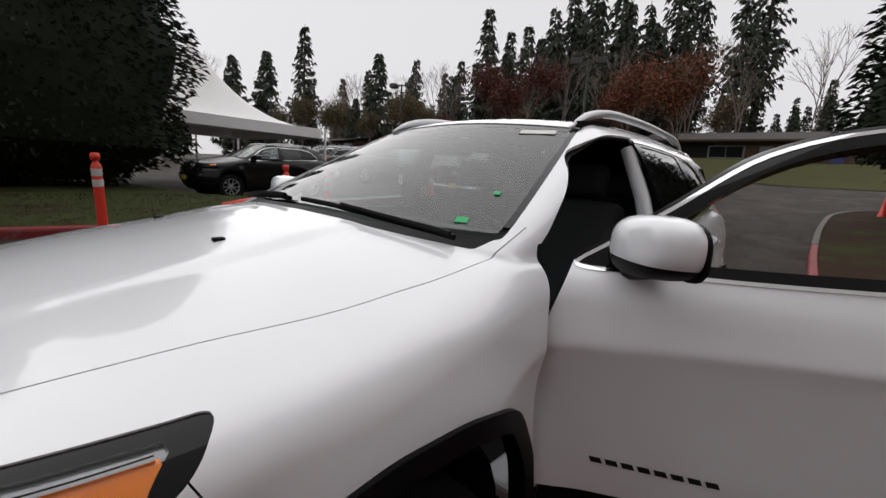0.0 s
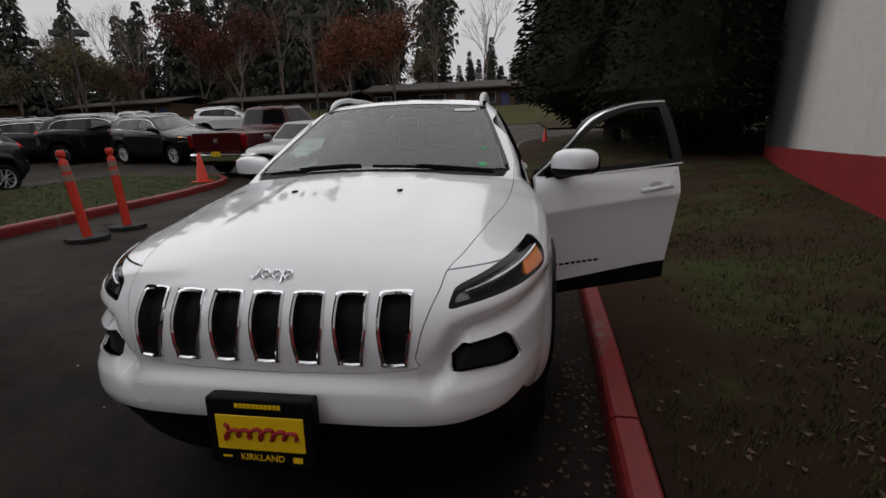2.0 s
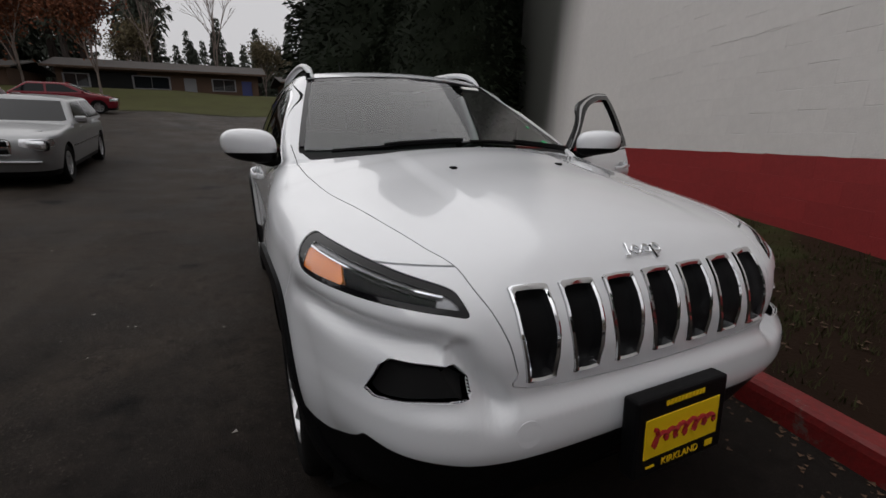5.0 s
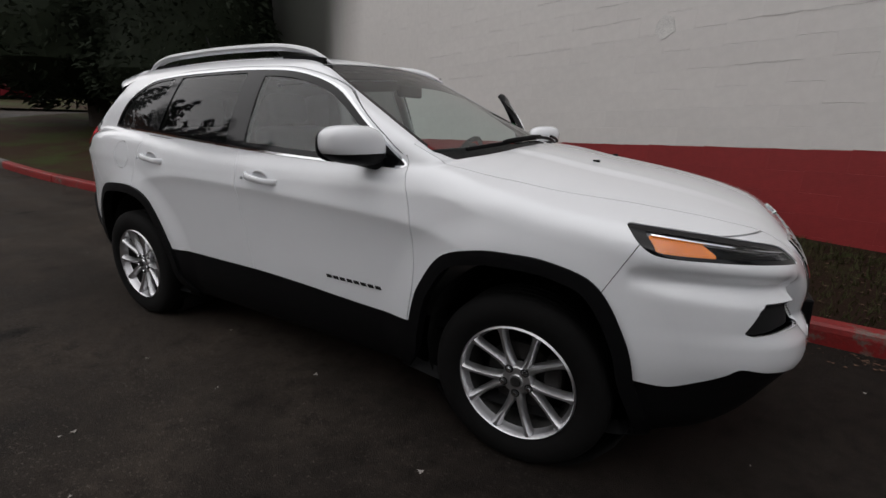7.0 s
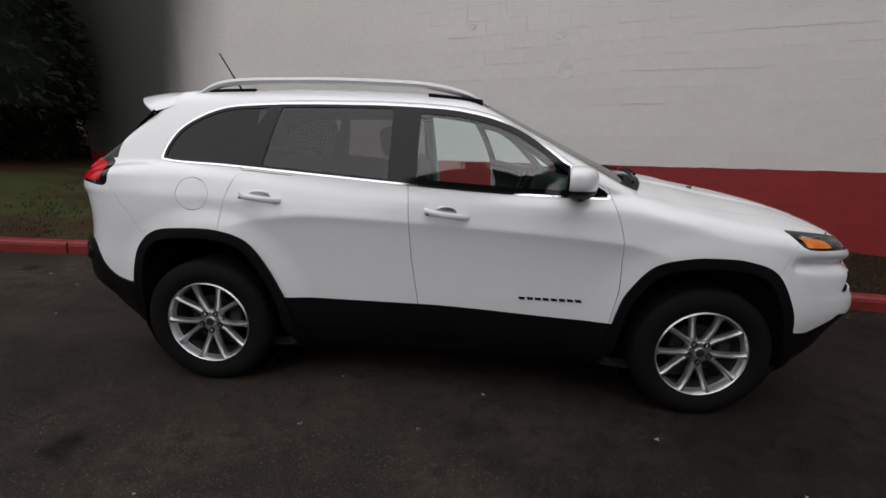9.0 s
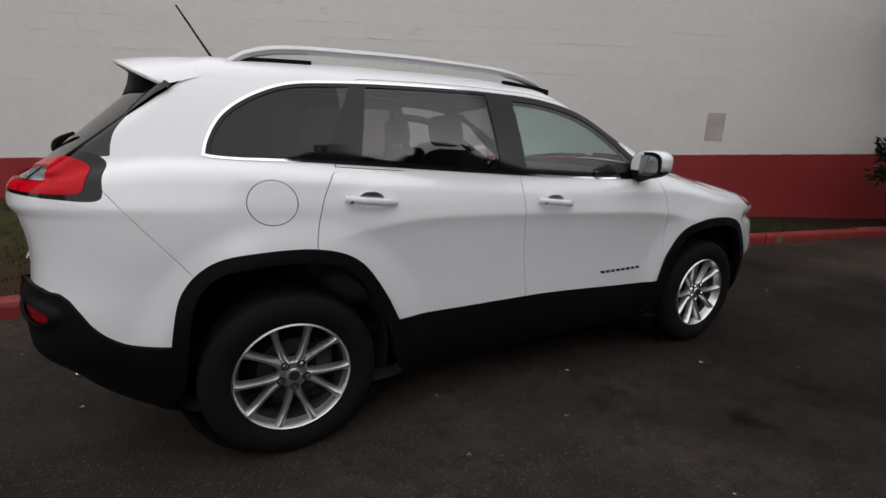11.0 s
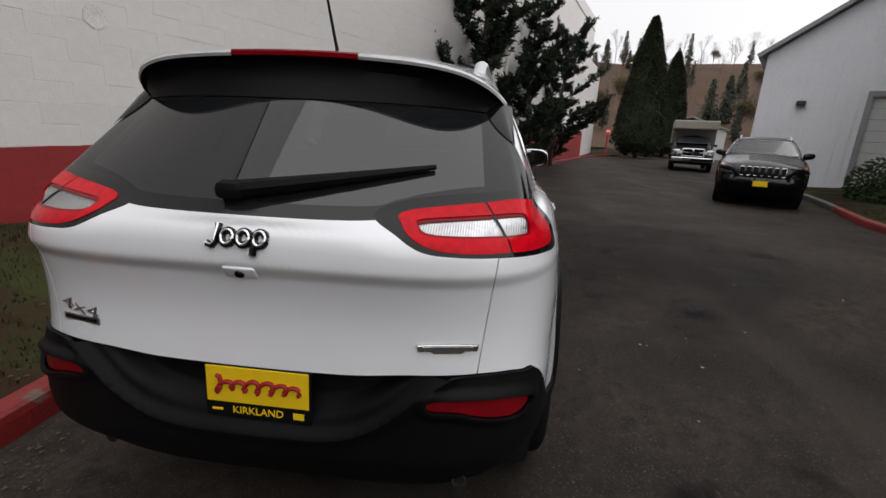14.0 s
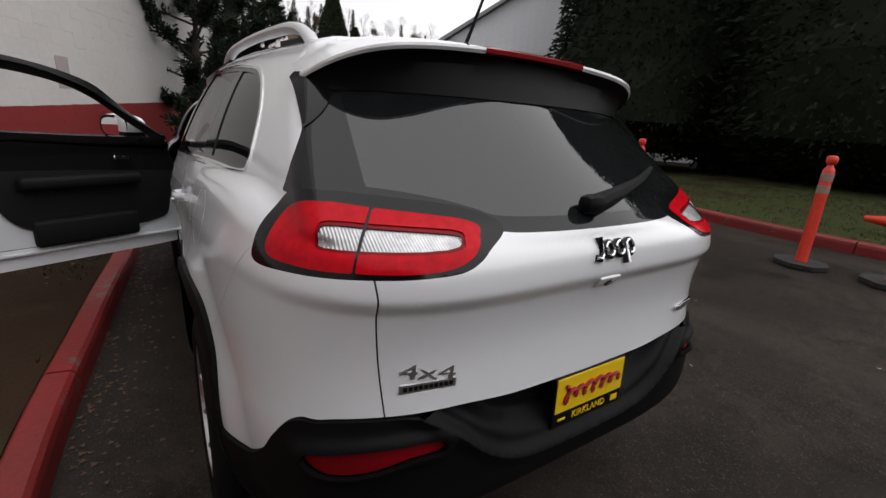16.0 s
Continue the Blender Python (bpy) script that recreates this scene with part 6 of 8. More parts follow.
    dealer_plate(suv, surface_frame((2.315, 0, 0.565), Vector((1, 0, 0.06)).normalized()), True)
    for s in (1, -1):
        p, n = surface_point(shape, (1.44, s * 0.253, 1.5), (0, 0, -1))
        at(part("washer_nozzle", box(0.03, 0.022, 0.012, bevel=0.004), PLASTIC, suv, "black washer nozzle"), Matrix.Translation(p + np.array(n) * 0.003))
    p, n = surface_point(shape, (2.6, -0.45, 0.632), (-1, 0, 0))
    at(part("tow_cap", lathe([(0, 0.001), (0.034, 0.001), (0.035, -0.003)], 28), paint, suv), surface_frame(p, n))
    for k, z in enumerate((0.40, 0.44)):
        part("intake_slat", tube([(float(NOSE(np.array(z))) - 0.012 - 0.30 * abs(t) ** 3 * 0.4, 0.55 * t, z) for t in np.linspace(-1, 1, 13)], 0.009, 6), PLASTIC, suv)
    # wipers
    for y0, y1, x0, x1 in ((0.66, 0.02, 0.985, 1.075), (-0.04, -0.62, 1.09, 0.975)):
        pts = []
        for t in np.linspace(0, 1, 9):
            y = y0 + (y1 - y0) * t
            x = x0 + (x1 - x0) * t - 0.01
            p, n = surface_point(shape, (x + 0.02 * math.sin(t * 3.14), y, 1.6), (0, 0, -1))
            pts.append(p + np.array(n) * 0.018)
        part("wiper_blade", tube(pts, 0.009, 6), PLASTIC, suv, "black wiper blade", smooth=True)
        pts = [Vector(q) + Vector((0.02, 0, 0.012)) for q in pts[:6]]
        part("wiper_arm", tube(pts, 0.008, 6), PLASTIC, suv, "black wiper arm", smooth=True)
    # paper and stickers inside the windshield
    def on_glass(y, z, w, h, mat, name, lab):
        x = 1.115 - 2.13 * (z - 1.2) - 0.36 * y * y
        p, n = surface_point(shape, (x + 0.3, y, z + 0.2), (-0.7, 0, -0.47))
        at(part(name, box(w, 0.001, h, bevel=0.0), mat, suv, lab), surface_frame(p - np.array(n) * 0.001, n))
    on_glass(0.45, 1.575, 0.15, 0.04, PAPER, "paper_strip", "white paper strip inside the windshield")
    on_glass(0.60, 1.33, 0.022, 0.022, GREEN, "green_sticker", "small green sticker")
    on_glass(0.60, 1.25, 0.04, 0.03, GREEN, "green_sticker", "small green sticker")
    # tail
    p, n = surface_point(shape, (-2.7, 0, 1.146), (1, 0, 0))
    emblem(suv, surface_frame(p, n), 0.165, True)
    p, n = surface_point(shape, (-2.7, 0, 1.058), (1, 0, 0))
    c = at(part("camera_housing", box(0.085, 0.016, 0.042, bevel=0.007), paint, suv, smooth=True), surface_frame(p, n))
    at(part("camera_eye", lathe([(0, 0.012), (0.011, 0.012), (0.013, 0.008)], 16), GLOSS_BLACK, suv, "small dark camera lens"), surface_frame(p, n))
    p, n = surface_point(shape, (-2.7, 0.51, 0.898), (1, 0, 0))
    words("4x4", 0.044, 0.006, SATIN, suv, surface_frame(p, n) @ Matrix(((2.1, 0, -0.35, 0), (0, 1, 0, 0), (0, 0, 1, 0), (0, 0, 0, 1))), "drive_lettering", "dark chrome drive lettering")
    p, n = surface_point(shape, (-2.7, 0.51, 0.866), (1, 0, 0))
    at(part("drive_bar", box(0.135, 0.004, 0.022, bevel=0.002), SATIN, suv, "grey bar with small marks"), surface_frame(p, n))
    for k in range(10):
        at(part("drive_mark", box(0.009, 0.0015, 0.010, (-0.054 + 0.012 * k, 0.003, 0)), GLOSS_BLACK, suv), surface_frame(p, n))
    p, n = surface_point(shape, (-2.7, -0.525, 0.878), (1, 0, 0))
    wing = [(-0.082, 0.010), (-0.03, 0.012), (0.03, 0.012), (0.082, 0.010), (0.078, -0.008), (0.045, -0.009), (0.036, -0.015), (-0.036, -0.015), (-0.045, -0.009), (-0.078, -0.008)]
    at(part("trim_badge", prism(wing, 0.006, 0.003), CHROME, suv, "chrome badge with pointed wings", smooth=True), surface_frame(p, n))
    at(part("badge_bar", prism([(a * 0.80, b * 0.5) for a, b in wing], 0.0075), SATIN, suv, "dull bar across the badge"), surface_frame(p, n))
    for y0, y1, z in ((0.605, 0.545, 0.385), (-0.605, -0.545, 0.385)):
        yc, r = (y0 + y1) / 2, abs(y0 - y1) / 2
        tip = [(-2.02 - 0.11 * t, yc, z + 0.01 * t) for t in (0, 0.4, 0.8, 1.0)]
        part("exhaust_tip", tube(tip, r * 0.72, 20), CHROME, suv, "chrome exhaust tip", smooth=True)
        at(part("exhaust_bore", lathe([(0, 0.001), (r * 0.6, 0.001), (r * 0.62, -0.01)], 20), DARK, suv, "dark exhaust bore"), surface_frame((-2.131, yc, z + 0.01), (-1, 0, 0)))
    dealer_plate(suv, surface_frame((float(surface_point(shape, (-2.8, 0, 0.70), (1, 0, 0))[0][0]) + 0.004, -0.022, 0.712), Vector((-1, 0, 0.05)).normalized()), False)
    pts = []
    for t in np.linspace(0, 1, 8):
        y, z = 0.04 - 0.49 * t, 1.236 + 0.08 * t
        p, n = surface_point(shape, (-2.7, y, z), (1, 0, 0))
        pts.append(p + np.array(n) * (0.024 - 0.012 * t))
    part("rear_wiper", join(tube(pts, 0.025, 8, taper=0.28), box(0.05, 0.075, 0.05, tuple(pts[0]), 0.02)), PLASTIC, suv, "black rear wiper", smooth=True)
    part("antenna", tube([(-1.50, 0.0, 1.655), (-1.55, 0.0, 1.73), (-1.67, 0.0, 1.93)], 0.008, 8, taper=0.5), PLASTIC, suv, "black whip antenna")
    return suv


GREEN = material("green_paper", (0.03, 0.45, 0.16), 0.6, vary=0.05)
build_suv(Matrix(), PAINT_WHITE, "white mid-size SUV parked with its driver door open")

# ---------- trees ----------
BARK = material("rough_bark", (0.045, 0.034, 0.028), 0.9, vary=0.4, scale=5, bump=0.8, bump_scale=25)
def foliage(name, a, b):
    m = material(name, a, 0.75, second=b, scale=1.2, spec=0.15)
    return m
CEDAR = foliage("dark_cedar_green", (0.017, 0.0235, 0.012), (0.009, 0.0125, 0.007))
PINE = foliage("pine_needle_green", (0.029, 0.040, 0.025), (0.015, 0.022, 0.013))
# paler than the near conifers: distance haze is mixed into this green
FIR = foliage("hazed_fir_green", (0.075, 0.086, 0.066), (0.046, 0.052, 0.040))
CYPRESS = foliage("cypress_green", (0.040, 0.050, 0.026), (0.020, 0.026, 0.013))
RUSSET = foliage("russet_leaves", (0.13, 0.045, 0.032), (0.07, 0.028, 0.022))
ORANGE_LEAF = foliage("orange_leaves", (0.20, 0.070, 0.032), (0.10, 0.038, 0.022))
OLIVE = foliage("olive_leaves", (0.14, 0.115, 0.062), (0.085, 0.068, 0.040))
TWIG = material("grey_brown_twig", (0.16, 0.125, 0.108), 0.9, vary=0.3, scale=3)
LAUREL = foliage("laurel_green", (0.054, 0.084, 0.030), (0.024, 0.038, 0.014))


class Leaves:
    """Collects many small blades into one mesh."""

    def __init__(self, seed):
        self.v, self.f, self.r = [], [], random.Random(seed)

    def spray(self, p, d, length, width, droop=0.3):
        """A narrow pointed blade from p along d."""
        r = self.r
        d = Vector(d).normalized()
        s = d.cross(Vector((r.uniform(-1, 1), r.uniform(-1, 1), r.uniform(-1, 1))))
        if s.length < 1e-3:
            return
        s = s.normalized() * width / 2
        p = Vector(p)
        m = p + d * length * 0.55
        t = p + d * length + Vector((0, 0, -droop * length))
        i = len(self.v)
        self.v += [p, m + s, t, m - s]
        self.f.append((i, i + 1, i + 2, i + 3))

    def mesh(self, name, mat, parent):
        return mesh_object(name, self.v, self.f, mat, parent)


def tree_thing(label, category="tree", group=""):
    return thing("tree", label, category, None, group)


def dense_conifer(seed, height, radius, base, mat, n, label, shape=0.55, blade=0.34):
    """Close-set evergreen: lumpy crown of sprays on a hidden core, bare trunk below."""
    t = tree_thing(label)
    r = random.Random(seed)
    part("trunk", tube([(0, 0, -0.3), (0.05, 0.02, height * 0.3), (0, 0, height * 0.8)], radius * 0.11, 10, taper=0.3), BARK, t, "dark rough trunk", smooth=True)
    lumps = [(r.uniform(0, 6.28), r.uniform(0, 1), r.uniform(0.15, 0.4)) for _ in range(60)]

    def rad(a, h):
        u = (h - base) / (height - base)
        k = radius * min(1.0, (u / 0.16 + 0.38)) * (1 - u ** 1.6) ** shape
        for la, lu, ls in lumps:
            da = abs((a - la + math.pi) % (2 * math.pi) - math.pi)
            if da < 0.6 and abs(u - lu) < 0.09:
                k *= 1 + ls * 0.45 * (1 - da / 0.6) * (1 - abs(u - lu) / 0.09)
        return k
    core = bmesh.new()
    rings = []
    for i in range(15):
        h = base + 0.25 + (height - base) * 0.97 * i / 14
        rings.append([core.verts.new((0.90 * rad(2 * math.pi * j / 18, h) * math.cos(2 * math.pi * j / 18), 0.90 * rad(2 * math.pi * j / 18, h) * math.sin(2 * math.pi * j / 18), h)) for j in range(18)])
    for a, b in zip(rings, rings[1:]):
        for j in range(18):
            core.faces.new((a[j], a[(j + 1) % 18], b[(j + 1) % 18], b[j]))
    core.faces.new(rings[0])
    lv = Leaves(seed)
    for _ in range(n):
        u = r.random() ** 0.85
        h, a = base + (height - base) * u, r.uniform(0, 6.283)
        q = rad(a, h) * r.uniform(0.80, 1.05)
        out = Vector((math.cos(a), math.sin(a), r.uniform(-0.5, 0.55)))
        out += Vector((r.uniform(-0.5, 0.5), r.uniform(-0.5, 0.5), r.uniform(-0.3, 0.3)))
        lv.spray((q * math.cos(a), q * math.sin(a), h), out, blade * r.uniform(0.6, 1.3), blade * r.uniform(0.25, 0.5), 0.25)
    tmp = bpy.data.meshes.new("tmp")
    core.to_mesh(tmp)
    core.free()
    k = len(lv.v)
    lv.v += [v.co.copy() for v in tmp.vertices]
    lv.f += [tuple(i + k for i in p.vertices) for p in tmp.polygons]
    lv.mesh("crown", mat, t)
    return t


def fir(seed, height, radius, mat, n, label, bare=0.12, gap=0.4):
    """Tall conifer of separate drooping boughs with sky between them."""
    t = tree_thing(label, group="tall firs behind the car park")
    r = random.Random(seed)
    part("trunk", tube([(0, 0, -0.5), (0.1, 0, height * 0.5), (0, 0, height)], 0.018 * height, 6, taper=0.08), BARK, t)
    lv = Leaves(seed)
    h = height * bare
    while h < height * 0.985:
        u = h / height
        k = radius * (1 - u) ** 0.8 * (0.35 + 0.65 * min(1, (u - bare + 0.1) / 0.2))
        for _ in range(r.randint(3, 5)):
            a, l = r.uniform(0, 6.283), k * r.uniform(0.5, 1.1)
            d = Vector((math.cos(a), math.sin(a), r.uniform(-0.35, 0.1)))
            m = int(max(4, n * l / radius))
            for i in range(m):
                s = (i + r.random()) / m * l
                p = Vector((0, 0, h)) + d * s + Vector((0, 0, 0.25 * s * s / max(l, 0.1)))
                w = Vector((-d.y, d.x, 0)) * r.choice((-1, 1)) * r.uniform(0.4, 1) + d * 0.6 + Vector((0, 0, r.uniform(-0.5, 0.1)))
                lv.spray(p, w, 0.10 * radius * r.uniform(1.2, 2.4), 0.055 * radius * r.uniform(0.9, 2.2), 0.5)
        h += gap * r.uniform(0.6, 1.4) * height / 20
    lv.mesh("crown", mat, t)
    return t


def pine(seed, height, lean, mat, label):
    """Ragged pine: crooked limbs that carry tufts of needles."""
    t = thing("tree", label, "pine tree", None, "ragged pines by the wall")
    r = random.Random(seed)
    spine = [Vector((lean[0] * (i / 8) ** 1.5 + 0.12 * math.sin(i * 1.7 + seed), lean[1] * (i / 8) ** 1.5, -0.3 + height * i / 8)) for i in range(9)]
    part("trunk", tube(spine, 0.13, 8, taper=0.25), BARK, t, smooth=True)
    lv = Leaves(seed)
    wood = []
    for k in range(42):
        u = 0.03 + 0.97 * k / 42
        i = min(int(u * 8), 7)
        p = spine[i].lerp(spine[i + 1], u * 8 - i)
        a = k * 2.4 + r.uniform(-0.7, 0.7)
        l = (1.8 * (1 - u) ** 0.6 + 0.5) * min(1, 0.55 + 3 * u) * r.choice((0.5, 0.8, 1.0, 1.3)) * r.uniform(0.85, 1.1) * height / 6.5
        d = Vector((math.cos(a), math.sin(a), r.uniform(-0.05, 0.45)))
        way = lambda s: p + d * l * s + Vector((0, 0, 0.42 * l * s * s))
        wood.append(tube([way(s) for s in (0, 0.35, 0.7, 1)], 0.03, 5, taper=0.3))
        for q in range(int(6 + 7 * l)):
            s = 0.25 + 0.75 * (q + r.random()) / int(6 + 7 * l)
            dd = (d * 0.8 + Vector((r.gauss(0, 0.6), r.gauss(0, 0.6), r.uniform(0.1, 0.9)))).normalized()
            tl = r.uniform(0.2, 0.5)
            for _ in range(70):
                c = way(s) + dd * tl * r.random() + Vector((r.gauss(0, 0.035), r.gauss(0, 0.035), r.gauss(0, 0.03)))
                lv.spray(c, dd * 0.8 + Vector((r.uniform(-1, 1), r.uniform(-1, 1), r.uniform(-0.6, 0.9))), r.uniform(0.11, 0.19), r.uniform(0.026, 0.048), 0.05)
    part("limb", join(*wood), BARK, t, "crooked bare limbs")
    lv.mesh("crown", mat, t)
    return t


def broadleaf(seed, height, spread, leaf_mat, leaves, label, leaf_size=0.22):
    """Deciduous tree: forking twigs, with what leaves are left."""
    t = tree_thing(label, group="bare and russet trees by the car park")
    r = random.Random(seed)
    v, f, tips = [], [], []

    def limb(p, d, l, w, depth):
        q = p + d * l
        s1 = d.cross(Vector((0.3, 0.2, 1))).normalized()
        s2 = d.cross(s1)
        i = len(v)
        for c, ww in ((p, w), (q, w * 0.62)):
            for k in range(3):
                a = 2.094 * k
                v.append(c + s1 * ww * math.cos(a) + s2 * ww * math.sin(a))
        for k in range(3):
            f.append((i + k, i + (k + 1) % 3, i + 3 + (k + 1) % 3, i + 3 + k))
        if depth == 0:
            tips.append(q)
            return
        if depth < 5:
            tips.append(q)
            tips.append(p.lerp(q, 0.5))
        for _ in range(r.choice((2, 3, 3))):
            dd = (d + Vector((r.gauss(0, 0.38), r.gauss(0, 0.38), r.gauss(0.10, 0.25))) * spread).normalized()
            limb(q, dd, l * r.uniform(0.62, 0.88), w * 0.6, depth - 1)
    limb(Vector((0, 0, -0.3)), Vector((0, 0, 1)), height * 0.26, height * 0.014, 6)
    trunk = mesh_object("trunk", v, f, TWIG, t, "forked grey-brown trunk and twigs")
    if leaves:
        lv = Leaves(seed)
        for _ in range(leaves):
            p = r.choice(tips)
            c = p + Vector((r.gauss(0, 0.5), r.gauss(0, 0.5), r.gauss(0, 0.45)))
            lv.spray(c, (r.uniform(-1, 1), r.uniform(-1, 1), r.uniform(-1, 0.6)), leaf_size * r.uniform(0.6, 1.4), leaf_size * r.uniform(0.5, 0.9), 0.1)
        lv.mesh("crown", leaf_mat, t)
    return t


def shrub(seed, rx, ry, h, mat, n, label, leaf=0.10):
    t = thing("shrub", label, "shrub")
    r = random.Random(seed)
    lv = Leaves(seed)
    stems = []
    for _ in range(9):
        a = r.uniform(0, 6.28)
        stems.append(tube([(0, 0, -0.1), (0.4 * rx * math.cos(a), 0.4 * ry * math.sin(a), h * 0.5), (0.75 * rx * math.cos(a), 0.75 * ry * math.sin(a), h * 0.8)], 0.02, 5, taper=0.4))
    part("stem", join(*stems), BARK, t)
    for _ in range(n):
        a, u = r.uniform(0, 6.283), r.random() ** 0.6
        b = math.acos(r.uniform(0.0, 1))
        k = u ** 0.35 * (0.85 + 0.25 * math.sin(3 * a + seed) * math.sin(2 * b))
        p = (rx * k * math.sin(b) * math.cos(a), ry * k * math.sin(b) * math.sin(a), 0.05 + h * k * math.cos(b))
        lv.spray(p, (r.uniform(-1, 1) + math.cos(a), r.uniform(-1, 1) + math.sin(a), r.uniform(-0.4, 1)), leaf * r.uniform(0.7, 1.5), leaf * r.uniform(0.35, 0.6), 0.2)
    lv.mesh("foliage", mat, t)
    return t


def put(ob, x, y, z, turn=0.0, size=1.0):
    ob.matrix_world = pose(x, y, z, 0, 0, turn) @ Matrix.Scale(size, 4)
    return ob


def repeat(ob, x, y, z, turn, size=1.0):
    c = copy_thing(ob, pose(x, y, z, 0, 0, turn))
    c.matrix_basis = pose(x, y, z, 0, 0, turn) @ Matrix.Scale(size, 4)
    return c


# dense conifers over the island and behind the lawn
c1 = put(dense_conifer(1, 13.5, 3.6, 0.0, CEDAR, 26000, "tall dark dense conifer on the grass island", 0.35, 0.23), 0.8, -14.6, 0.4)
c2 = put(dense_conifer(2, 14.0, 3.3, 0.4, CEDAR, 32000, "tall dark columnar conifer on the grass island", 0.22, 0.22), 7.2, -14.2, 0.2)
repeat(c1, 4.2, -17.5, 0.2, 200, 1.05)
c3 = put(dense_conifer(3, 13.0, 3.2, 0.5, CEDAR, 18000, "tall dark conifer beyond the end of the wall", 0.55, 0.26), -14.2, 4.6, 1.0)
repeat(c3, -10.9, 5.7, 0.6, 40, 0.72)
repeat(c3, -15.6, 8.6, 1.1, 130, 1.05)
repeat(c3, -12.2, 9.6, 1.0, 250, 0.85)
# ragged pines in front of the wall
p1 = put(pine(11, 6.6, (-0.2, -0.3), PINE, "ragged dark pine close to the painted wall"), 9.85, -0.05, 0.3, 0)
p2 = put(pine(12, 6.2, (0.5, -0.4), PINE, "ragged dark pine close to the painted wall"), 15.0, -1.9, 0.3, 40)
p3 = put(pine(13, 6.4, (1.1, -0.9), PINE, "leaning ragged pine close to the painted wall"), 19.4, -3.55, 0.3, 10)
# clipped tall evergreens at the end of the drive
y1 = put(dense_conifer(5, 11.0, 2.0, 0.2, CYPRESS, 14000, "tall narrow evergreen beside the drive end", 0.9, 0.26), 36.5, -12.8, 0.0)
repeat(y1, 41.5, -16.8, 0.0, 90, 0.85)
put(shrub(6, 1.7, 1.4, 1.25, LAUREL, 7000, "rounded green shrub beside the kerb"), 9.2, -11.5, 0.1)
put(shrub(7, 1.3, 1.1, 1.0, LAUREL, 4000, "low dark shrub below the conifer"), -11.0, 6.6, 0.55)
put(shrub(8, 1.6, 1.3, 1.3, CEDAR, 4000, "low dark shrub below the conifer"), -10.6, 8.4, 0.6)
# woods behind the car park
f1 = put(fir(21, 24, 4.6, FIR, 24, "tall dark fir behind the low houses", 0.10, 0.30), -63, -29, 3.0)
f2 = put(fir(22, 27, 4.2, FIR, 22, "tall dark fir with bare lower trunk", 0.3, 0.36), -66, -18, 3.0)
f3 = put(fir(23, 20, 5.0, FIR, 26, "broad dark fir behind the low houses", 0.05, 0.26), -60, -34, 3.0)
rf = random.Random(77)
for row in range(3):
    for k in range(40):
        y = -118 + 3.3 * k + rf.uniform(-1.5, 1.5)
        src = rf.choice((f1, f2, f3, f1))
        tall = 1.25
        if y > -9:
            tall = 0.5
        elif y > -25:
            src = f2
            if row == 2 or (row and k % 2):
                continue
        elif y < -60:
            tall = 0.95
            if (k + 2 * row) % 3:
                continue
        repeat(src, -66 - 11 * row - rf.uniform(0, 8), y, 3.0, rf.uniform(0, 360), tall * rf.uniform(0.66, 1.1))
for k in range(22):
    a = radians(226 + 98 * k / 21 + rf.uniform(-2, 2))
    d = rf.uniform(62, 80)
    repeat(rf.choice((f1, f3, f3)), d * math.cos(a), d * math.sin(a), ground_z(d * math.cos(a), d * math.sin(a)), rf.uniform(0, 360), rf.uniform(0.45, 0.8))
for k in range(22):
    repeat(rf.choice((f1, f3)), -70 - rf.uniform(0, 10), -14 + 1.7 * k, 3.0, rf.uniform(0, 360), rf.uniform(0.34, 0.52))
b1 = put(broadleaf(31, 11, 0.55, RUSSET, 6500, "russet autumn tree at the car park edge"), -40, -26, 3.0)
b2 = put(broadleaf(32, 12, 0.75, None, 0, "leafless grey-brown tree at the car park edge"), -50, -60, 3.0)
b3 = put(broadleaf(33, 9, 0.6, ORANGE_LEAF, 4000, "thin orange-leaved tree before the houses"), -38, -9.5, 2.8)
b4 = put(broadleaf(34, 10, 0.7, OLIVE, 4200, "olive-brown tree at the car park edge"), -44, -48, 3.0)
for src, x, y, s in ((b1, -44, -33, 1.05), (b3, -42, -15, 1.1), (b4, -46, -54, 1.1), (b2, -52, -68, 1.15), (b2, -48, -44, 1.2), (b1, -41, -40, 0.6), (b4, -50, -75, 1.2),
                     (b2, -55, -85, 1.3), (b4, -58, -24, 0.9), (b2, -58, -14, 1.3), (b2, -56, -2, 1.25), (b4, -57, 3, 0.9), (b2, -60, 9, 1.3), (b1, -47, -20, 0.75),
                     (b2, -57, -30, 1.4), (b4, -58, -10, 1.0), (b4, -57, -38, 1.0), (b2, -47, -64, 1.2), (b2, -45, -52, 1.1), (b2, -52, -78, 1.3), (b4, -48, -70, 1.1), (b2, -60, -58, 1.4), (b2, -54, -34, 1.3), (b2, -52, -22, 1.2), (b2, -53, -8, 1.1), (b2, -22, 14, 0.8), (b2, -26, 18, 0.9), (b2, -19, 17, 0.75)):
    repeat(src, x, y, ground_z(x, y), rf.uniform(0, 360), s)
for k in range(24):
    a = radians(224 + 100 * k / 23 + rf.uniform(-2, 2))
    d = rf.uniform(48, 60)
    repeat(rf.choice((b2, b4, b4)), d * math.cos(a), d * math.sin(a), ground_z(d * math.cos(a), d * math.sin(a)), rf.uniform(0, 360), rf.uniform(0.6, 0.95))
# wooded hill past the drive end
def hill_z(x, y):
    return 26 * step(50, 165, np.asarray(x, float) + 0.25 * np.abs(np.asarray(y, float) + 40)) - 0.3



